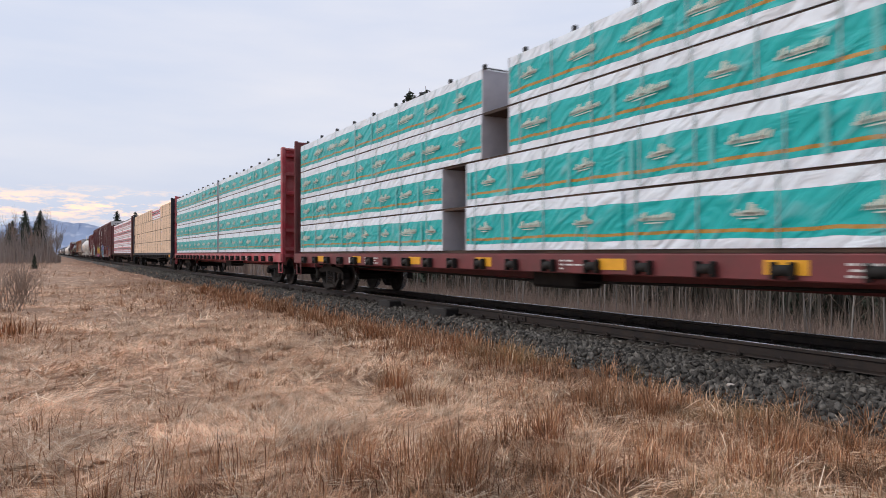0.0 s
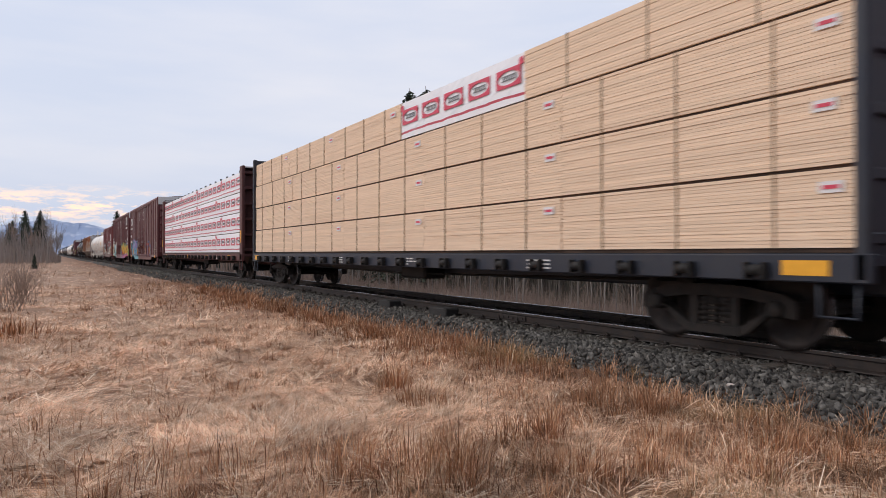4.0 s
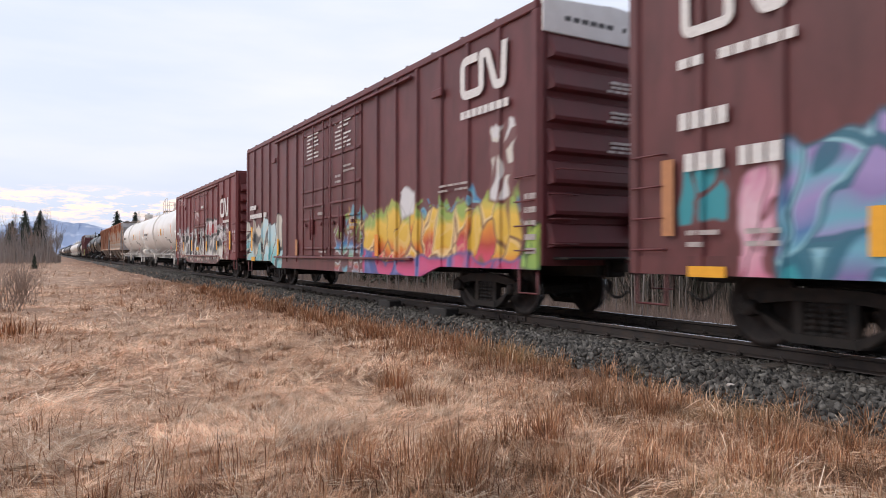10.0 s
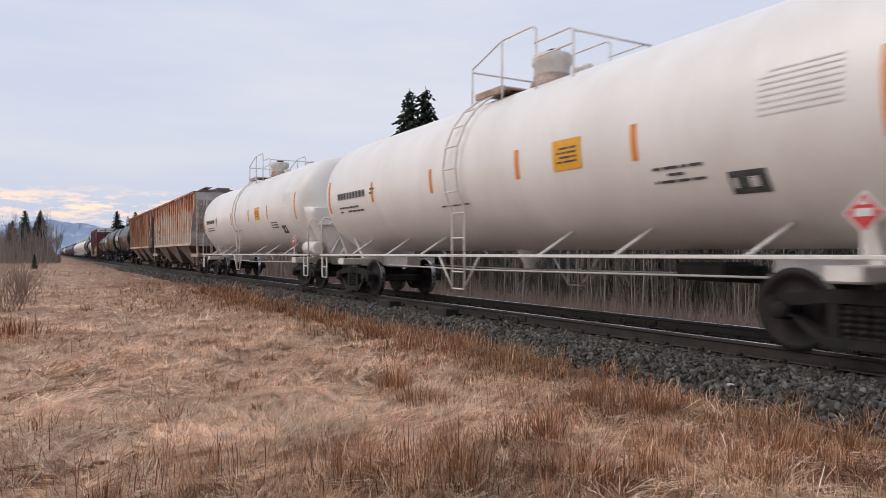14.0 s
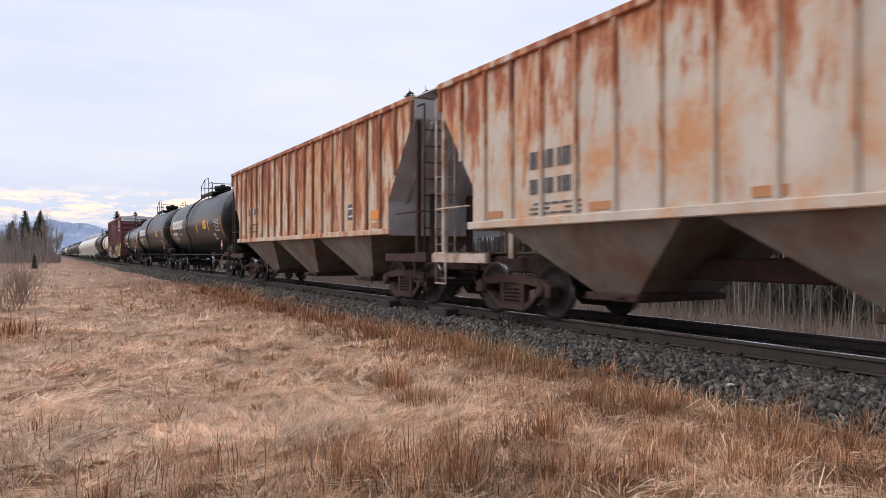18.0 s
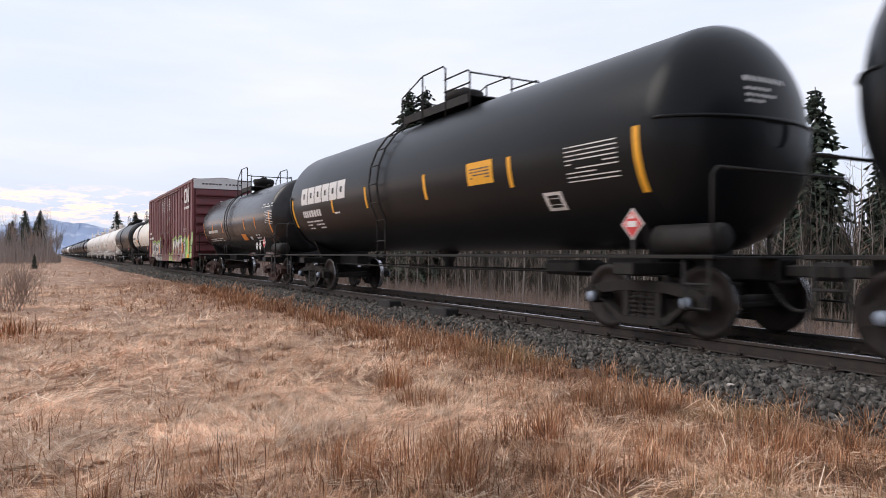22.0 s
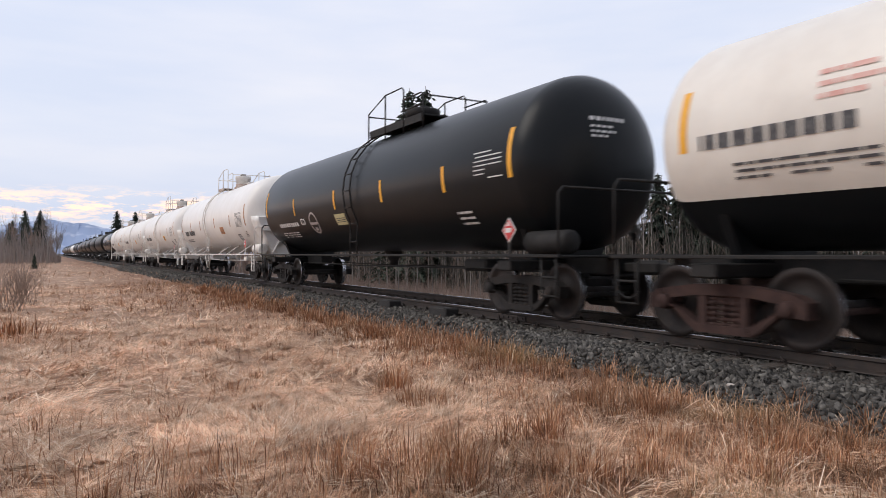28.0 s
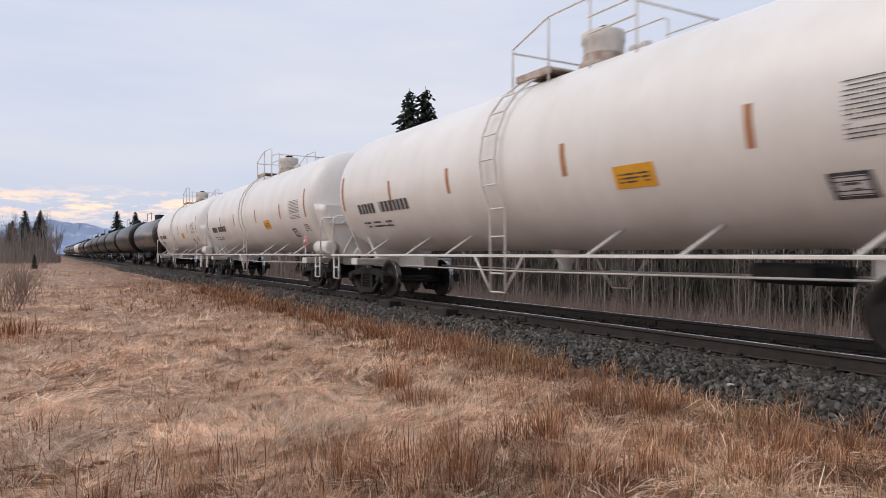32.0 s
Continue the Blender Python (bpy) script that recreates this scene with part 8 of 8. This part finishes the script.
M_SIDE_G = paint_side("boxcar_side_black_white_lettering", OXG, (0.135, 0.025, 0.027), [
    (-6.2, 6.9, 0.66, 2.42, [OXG, (0.50, 0.40, 0.30), OXG, OXG, (0.35, 0.28, 0.22), OXG, WHITE_, (0.10, 0.10, 0.10), OXG], (0.035, 0.03, 0.034), WHITE_, None, 0.36, 0.03, 0.36),
    (-5.6, 6.6, 0.70, 1.15, [OXG, CRM, OXG, (0.50, 0.40, 0.30)], (0.05, 0.04, 0.04), OXG, None, 0.40, 0.10, 0.2),
    (-4.9, 5.6, 1.02, 2.12, [CRM, (0.018, 0.018, 0.022), (0.03, 0.032, 0.036), (0.03, 0.032, 0.036), (0.018, 0.018, 0.022), (0.025, 0.027, 0.03)], (0.62, 0.60, 0.58), WHITE_, None, 0.85, 0.035, 0.14),
    (-3.9, -1.5, 2.08, 2.62, [(0.42, 0.05, 0.06), (0.42, 0.05, 0.06), WHITE_], (0.50, 0.46, 0.45), OXG, (0.03, 0.03, 0.03), 0.42, 0.07, 0.10),
    (-7.5, -6.95, 1.15, 2.1, [WHITE_, OXG, WHITE_], OXG, WHITE_, None, 0.32, 0.14, 0.15),
    (-6.5, -5.8, 1.05, 2.15, [(0.5, 0.4, 0.42), OXG, (0.5, 0.4, 0.42)], OXG, (0.6, 0.5, 0.5), None, 0.24, 0.16, 0.05),
    (5.0, 7.0, 3.95, 4.28, [WHITE_, (0.5, 0.42, 0.42)], OXG, WHITE_, None, 0.30, 0.13, 0.1),
    (0.2, 1.5, 2.85, 3.3, [WHITE_, (0.6, 0.5, 0.5)], OXG, WHITE_, None, 0.30, 0.15, 0.1)])
M_SIDE_O = paint_side("boxcar_side_green_lettering", OXO, (0.11, 0.030, 0.034), [
    (-9.25, -6.9, 0.80, 1.98, [LIME, (0.40, 0.62, 0.20), LIME, (0.40, 0.62, 0.20)], (0.10, 0.16, 0.05), (0.55, 0.70, 0.40), None, 1.6, 0.012, 0.42),
    (-6.95, -2.3, 0.62, 1.95, [OXO, BRN, (0.26, 0.13, 0.09), (0.27, 0.14, 0.10), (0.27, 0.14, 0.10), (0.30, 0.17, 0.12), CRM, (0.66, 0.64, 0.60)], (0.05, 0.04, 0.07), (0.66, 0.65, 0.66), LIME, 0.95, 0.03, 0.26),
    (2.6, 7.4, 0.62, 1.85, [(0.12, 0.10, 0.12), (0.30, 0.26, 0.25), CRM, (0.30, 0.26, 0.25), CRM], (0.06, 0.05, 0.08), (0.6, 0.6, 0.6), LIME, 0.7, 0.05, 0.15),
    (-2.3, -0.7, 0.60, 1.15, [LIME, (0.40, 0.62, 0.20)], OXO, LIME, None, 0.7, 0.08, 0.2)])
door_labels = [(0.95, 1.95, 3.90, 4.68, 7), (-1.50, -0.40, 3.90, 4.68, 7)]
door_notes = [(-1.75, -0.9, 3.25, 3.5, 2), (-1.9, -1.45, 1.45, 2.15, 4), (0.5, 1.0, 2.2, 2.6, 2), (-0.8, -0.4, 3.0, 3.3, 2), (0.3, 0.9, 1.0, 1.25, 2)]

S, L = span(97.1, 116.2)
add(boxcar("oxide brown boxcar with blue and pink graffiti", S, L, 5.16, M_BOX,
           dict(side=M_SIDE_E, door=(-2.1, 2.6), emblem=(7.2, 8.75, 3.70, 4.35), light_handle=True,
                marks=[(7.2, 8.8, 3.35, 3.5, 1), (8.04, 8.73, 2.60, 2.86, 1), (8.10, 8.65, 2.09, 2.36, 1), (7.37, 7.89, 2.09, 2.36, 1)] + door_labels,
                notes=door_notes + [(8.16, 8.62, 1.18, 1.46, 2), (7.39, 7.80, 1.18, 1.46, 2), (-7.68, -7.2, 1.2, 1.54, 3), (-8.6, -6.6, 0.88, 0.97, 1), (-9.3, -8.9, 1.2, 2.0, 5), (-8.58, -7.97, 1.05, 2.35, 9)],
                tall=[(6.26, 6.48, 1.07, 1.55, 0, M_YELLOW), (3.07, 3.28, 1.07, 1.58, 0, M_YELLOW), (-5.66, -5.44, 1.07, 1.58, 0, M_YELLOW), (-2.77, -2.60, 1.07, 1.55, 0, M_DULLORANGE),
                      (8.82, 9.01, 1.32, 2.27, 0, M_DULLORANGE), (-8.53, -8.05, 0.80, 0.97, 0, M_YELLOW), (8.07, 8.60, 0.82, 0.95, 0, M_YELLOW), (-1.28, -1.10, 1.58, 1.74, 0, M_ORANGE)])), S)
S, L = span(118.25, 136.75)
add(boxcar("oxide brown boxcar with yellow and turquoise graffiti", S, L, 5.15, M_BOX,
           dict(side=M_SIDE_F, door=(-2.15, 2.5), emblem=(-8.5, -6.9, 3.95, 4.75), light_handle=False,
                marks=[(-8.5, -6.9, 3.60, 3.78, 1), (7.8, 8.7, 2.75, 2.95, 1), (6.4, 8.7, 2.42, 2.62, 1)] + door_labels,
                notes=door_notes + [(-7.2, -6.1, 2.3, 2.5, 2), (-9.25, -8.95, 1.1, 2.2, 5)],
                tall=[(2.88, 3.09, 1.04, 1.54, 0, M_DULLORANGE), (8.35, 8.55, 1.2, 2.1, 0, M_YELLOW), (4.9, 5.1, 1.04, 1.6, 0, M_YELLOW), (-3.2, -3.0, 1.04, 1.55, 0, M_ORANGE), (8.0, 8.5, 0.82, 0.98, 0, M_YELLOW)])), S)
S, L = span(138.63, 154.15)
add(boxcar("dark red boxcar covered in black and white graffiti", S, L, 4.52, M_BOXRED,
           dict(side=M_SIDE_G, door=(-1.8, 2.05), leaves=1, white_top=False, posts=13, emblem=(-6.45, -4.8, 2.72, 3.55),
                marks=[(-6.55, -5.4, 2.46, 2.6, 1), (6.6, 7.2, 2.2, 2.4, 1), (-0.9, -0.3, 3.4, 3.55, 1)],
                notes=[(6.7, 7.3, 1.1, 1.9, 4), (-6.2, -5.6, 1.5, 2.2, 4)],
                tall=[(-6.84, -6.6, 1.27, 2.06, 0, M_YELLOW), (-4.16, -3.96, 1.27, 1.69, 0, M_YELLOW), (-1.75, -1.5, 1.18, 1.7, 0, M_YELLOW), (2.25, 2.5, 1.25, 1.83, 0, M_YELLOW),
                      (0.4, 1.0, 1.27, 1.43, 0, M_YELLOW), (7.4, 7.6, 1.27, 2.0, 0, M_YELLOW), (4.9, 5.1, 1.27, 1.75, 0, M_YELLOW)])), S)

# tank cars
M_FADEDRED = mat("faded_red_paint", (0.66, 0.34, 0.29), 0.6, 0, (0.78, 0.6, 0.54), 8, 0.8, bump=0)
M_PALEPLATE = mat("pale_yellow_plate", (0.60, 0.54, 0.30), 0.5, 0, (0.5, 0.44, 0.25), 9, 0.5, bump=0)
white_style = dict(end_strip=(-19, 13), trim=M_WHITEPART, deco=M_ORANGE, letter=M_DARKLETTER, cradle=True, manway=M_WHITEPART, platform=M_RUSTWHITE,
                   strips=(4.45 / 16.6, 1.5 / 16.6, -1.5 / 16.6, -4.15 / 16.6), strip_lo=-14, strip_hi=4, ladder=0.55, dome=-0.6, cap=None)
for S, name in ((164.15, "white tank car with orange strips and a yellow panel"), (182.05, "white tank car with orange strips and black stencilled marks")):
    st = dict(white_style, marks=[(4.9, 6.7, -7, 3, 1), (4.3, 4.6, -6, 1, 2)], notes=[(5.1, 6.65, -20, -12, 2), (0.2, 1.3, -26, -24, 1), (-5.2, -4.4, -27, -17, 3)],
              data=[(-6.95, -6.0, -4, 16, 8, M_PRINTWHITE)], plate=[(-3.1, -2.45, -13, 4, 0, M_YELLOW), (-3.0, -2.55, -9, 1, 4, M_DARKLETTER), (-6.0, -5.5, -36, -25, 0, M_DARKLETTER), (-5.88, -5.76, -33, -28, 0, M_PRINTWHITE), (-5.6, -5.54, -33, -28, 0, M_PRINTWHITE)])
    add(tank_car(name, S, 13.7, 1.56, 2.72, 16.6, M_WHITE, st), S)
S, L = span(191.9, 209.05)
add(hopper("pale grey covered hopper streaked with rust", S, L, 4.45, M_HOPPERPALE, dict(posts=21, marks=[(4.4, 4.9, 2.45, 2.8, 1), (5.0, 5.6, 2.45, 2.8, 1), (4.4, 4.9, 2.05, 2.35, 1), (5.0, 5.6, 2.05, 2.35, 1), (4.35, 5.6, 1.72, 1.95, 3)],
           frame=M_RUSTWHITE, TC=13.6)), S)
S, L = span(210.2, 227.0)
add(hopper("covered hopper heavily stained with orange rust", S, L, 4.47, M_HOPPERRUST, dict(posts=21, marks=[(4.2, 4.8, 2.55, 2.85, 1), (5.0, 5.6, 2.55, 2.85, 1), (4.2, 5.6, 1.9, 2.3, 3)], TC=14.0, post_paint=M_POSTRUST)), S)
black_style = dict(trim=M_UNDER, deco=M_YELLOW, letter=M_LETTER, strips=(3.95 / 16.7, 1.62 / 16.7, -1.45 / 16.7, -4.5 / 16.7), strip_lo=-19, strip_hi=0, ladder=0.9, dome=-0.6,
                   cap=mat("blue_grey_bearing_cap", (0.30, 0.36, 0.45), 0.5, 0.2, (0.2, 0.22, 0.26), 9, 0.5))
for S in (236.75, 254.95):
    add(tank_car("glossy black tank car with white emblem blocks", S, 14.0, 1.58, 2.74, 16.7, M_BLACK,
                 dict(black_style, half_shield=True, end_strip=(-31, 2), blocks=(2.95, 6.60, -6, 12), marks=[(4.95, 6.5, -20, -8, 1)], notes=[(5.0, 6.4, -34, -22, 3), (3.5, 3.85, -20, -12, 2)],
                      data=[(-7.05, -5.95, -21, 0, 9)], plate=[(-4.0, -3.15, -14, 1, 0, M_YELLOW), (-3.9, -3.25, -10, -2, 4, M_DARKLETTER), (-5.7, -5.25, -37, -25, 0), (-5.62, -5.33, -35, -27, 0, M_BLACK)])), S)
add(tank_car("weathered black tank car with orange strips", 271.95, 11.2, 1.38, 2.53, 13.4, M_BLACKOLD,
             dict(black_style, deco=M_ORANGE, cap=None, rusty=True, strips=(3.98 / 13.4, 1.84 / 13.4, -2.25 / 13.4, -4.0 / 13.4), ladder=0.6, dome=-0.4,
                  marks=[(2.9, 5.0, -18, -9, 1)], notes=[(2.2, 5.1, -36, -28, 2)], data=[(-6.5, -5.5, -14, 8, 9), (-6.5, -5.1, 12, 20, 2)],
                  plate=[(-2.1, -1.4, -39, -26, 0, M_ORANGE), (-4.2, -3.6, -42, -26, 3), (-2.9, -2.6, -38, -32, 0)], diamonds=((-4.55, 1.40, 0.175), (-5.01, 1.40, 0.175)), dome_depth=0.36, end_strip=(-28, 4), rail_half=1.2, deck_back=0.5, rail_high=0.95)), 271.95)
S, L = span(280.15, 298.7)
add(boxcar("oxide red boxcar with green and white graffiti", S, L, 5.16, M_BOX,
           dict(side=M_SIDE_O, door=(-2.1, 2.55), emblem=(-8.45, -6.85, 3.97, 4.78),
                marks=[(-8.45, -6.85, 3.62, 3.8, 1), (7.6, 8.6, 2.5, 2.7, 1), (6.6, 8.6, 2.15, 2.35, 1)] + door_labels, notes=door_notes + [(-7.6, -6.6, 2.35, 2.6, 2), (-7.5, -7.0, 1.45, 1.75, 2)],
                tall=[(-8.46, -8.28, 1.19, 2.14, 0, M_ORANGE), (-6.28, -6.06, 1.15, 1.75, 0, M_ORANGE), (-8.35, -7.8, 0.86, 1.08, 0, M_YELLOW), (3.3, 3.5, 1.1, 1.6, 0, M_ORANGE), (8.2, 8.4, 1.1, 1.9, 0, M_DULLORANGE)])), S)
add(tank_car("cream and black tank car with rust streaks", 306.75, 11.1, 1.42, 2.55, 13.4, M_CREAM,
             dict(black_style, letter=M_DARKLETTER, two_tone=1.76, rusty=True, cap=None, strips=(3.3 / 13.4, 1.85 / 13.4, -0.9 / 13.4, -3.6 / 13.4), strip_lo=-14, strip_hi=6, ladder=0.72, dome=-0.25, deco=M_YELLOW,
                  marks=[(3.7, 5.6, -8, 4, 1)], notes=[(3.5, 5.15, -24, -14, 3), (-1.6, -1.15, -31, -23, 3), (-1.5, -1.0, -6, -2, 2)], data=[(3.2, 4.1, 6, 22, 3, M_FADEDRED)],
                  plate=[(2.25, 2.95, -20, -8, 0, M_ORANGE), (2.3, 2.9, -17, -10, 3, M_DARKLETTER)])), 306.75)
add(tank_car("black tank car with orange strips", 323.68, 14.3, 1.56, 2.72, 16.9, M_BLACK,
             dict(black_style, cap=None, strips=(4.35 / 16.8, 0.8 / 16.8, -2.25 / 16.8, -5.2 / 16.8), strip_lo=-15, strip_hi=4, ladder=-0.4, dome=-1.6, end_strip=(-12, 20),
                  marks=[(4.3, 6.3, -28, -20, 1)], notes=[(4.7, 6.4, -43, -34, 3)], data=[(-7.3, -6.4, -10, 10, 7)],
                  plate=[(0.25, 1.0, -32, -20, 0, M_PALEPLATE), (0.3, 0.95, -29, -23, 3, M_DARKLETTER), (-6.0, -5.45, -42, -28, 3), (3.6, 4.0, -27, -20, 0), (3.66, 3.94, -26, -21, 0, M_BLACK)], rings=((2.84, -27, 0.36),))), 323.68)
tan_style = dict(white_style, deco=M_DULLORANGE, strips=(4.55 / 16.7, 1.9 / 16.7, -1.6 / 16.7, -4.8 / 16.7), strip_lo=-17, strip_hi=1, ladder=0.3, dome=-0.9)
for i, S in enumerate((341.9, 360.15, 378.2, 396.3)):
    st = dict(tan_style, marks=[(5.55, 6.5, -24, -9, 1), (3.75, 5.25, -24, -9, 1)], notes=[(4.9, 6.7, -38, -30, 2)], data=[(-6.9, -5.85, -19, 3, 13)],
              plate=[(-3.35, -2.6, -28, -16, 0, M_YELLOW if i else M_DULLORANGE), (-3.25, -2.7, -25, -19, 3, M_DARKLETTER), (-6.0, -5.55, -43, -31, 0, M_DARKLETTER), (-5.94, -5.61, -41.5, -32.5, 0, M_PRINTWHITE), (-5.86, -5.68, -39, -34, 2), (-7.3, -6.9, -36, -26, 4)])
    add(tank_car("white tank car with tan strips" + (" and a yellow panel" if i else " and grey stencilled marks"), S, 14.0, 1.58, 2.74, 16.7, M_WHITE, st), S)

# the rest of the train stays far off: plainer tank cars
def far_tank(S, R, tank_len, TC, paint, label):
    car = thing("tank_car", label, "tank car", pose(TRACK_X, S, 0), group="cars of the freight train")
    zc, h, dep = R + 1.16, tank_len / 2, R * 0.52
    prof = [(-h, 0.001)] + [(-h + dep - dep * math.cos(math.pi / 12 * i), R * math.sin(math.pi / 12 * i)) for i in range(1, 7)]
    prof += [(-s, r) for s, r in prof[::-1]]
    part("tank", kept(("fartank", R, paint.name), lambda: Shape().lathe(prof, (0, 0, zc), 1, 32).mesh("tank", paint)), None, car)
    for s in (-1, 1):
        part("side_rail", kept(("farrail", TC), lambda: Shape().box(-0.035, 0.035, -TC / 2 - 1.5, TC / 2 + 1.5, 1.03, 1.09).mesh("side_rail", M_UNDER)), None, car, at=pose(s * 1.44, 0, 0))
        part("draft_sill", kept("farsill", lambda: Shape().box(-0.25, 0.25, -1.7, 1.7, 0.74, 1.2, 0.02).mesh("draft_sill", M_UNDER)), None, car, at=pose(0, s * TC / 2, 0))
        truck(car, s * TC / 2)
    def rail():
        q = Shape()
        for x in (-0.85, 0.85):
            q.path([(x, -1.5, 0), (x, -1.5, 0.6), (x, 1.5, 0.6), (x, 1.5, 0)], 0.025)
        return q.mesh("guard_rail", M_UNDER)
    part("guard_rail", kept("farguard", rail), None, car, at=pose(0, 0, zc + R - 0.1))
    part("manway", kept("farmanway", lambda: Shape().lathe([(0, 0.42), (0.4, 0.42), (0.45, 0.2), (0.45, 0.0)], (0, 0, 0), 2, 16).mesh("manway", M_UNDER)), None, car, at=pose(0, 0, zc + R - 0.03))
    return car


S = 414.6
for i in range(22):
    if i in (0, 6, 13):
        add(far_tank(S, 1.45, 14.6, 12.2, M_BLACKOLD, "brownish black tank car far back in the train"), S)
    elif i in (9, 10):
        add(far_tank(S, 1.56, 16.6, 14.0, M_WHITE, "white tank car far back in the train"), S)
    else:
        add(far_tank(S, 1.56, 16.6, 14.0, M_BLACK, "black tank car far back in the train"), S)
    S += 18.25


# ---- what moves ----
def motions():
    times = [0, 0.1] + [float(i) for i in range(1, 32)] + [31.9, CLIP]
    for car, S in CARS:
        walk(car, [(t, pose(TRACK_X, S - SPEED * t, 0)) for t in times])
    # the wheels roll: one turn's rows for the leading and one for the trailing axle of a truck, shared by all alike
    steps = int(CLIP * FPS)
    first = {}
    for w, k in WHEELSETS:
        if k not in first:
            walk(w, [(i / FPS, pose(0, k * 0.89, WHEEL_R) @ Matrix.Rotation(SPEED * i / FPS / WHEEL_R, 4, "X")) for i in range(steps + 1)])
            first[k] = w
    for w in [o for o in scene.objects if o.name.startswith("wheelset")]:
        k = 1 if w.matrix_basis.translation.y > 0 else -1
        if w != first[k]:
            src = first[k].animation_data
            w.rotation_mode = "QUATERNION"
            keys = w.animation_data_create()
            keys.action = src.action
            keys.action_slot = src.action_slot


motions()
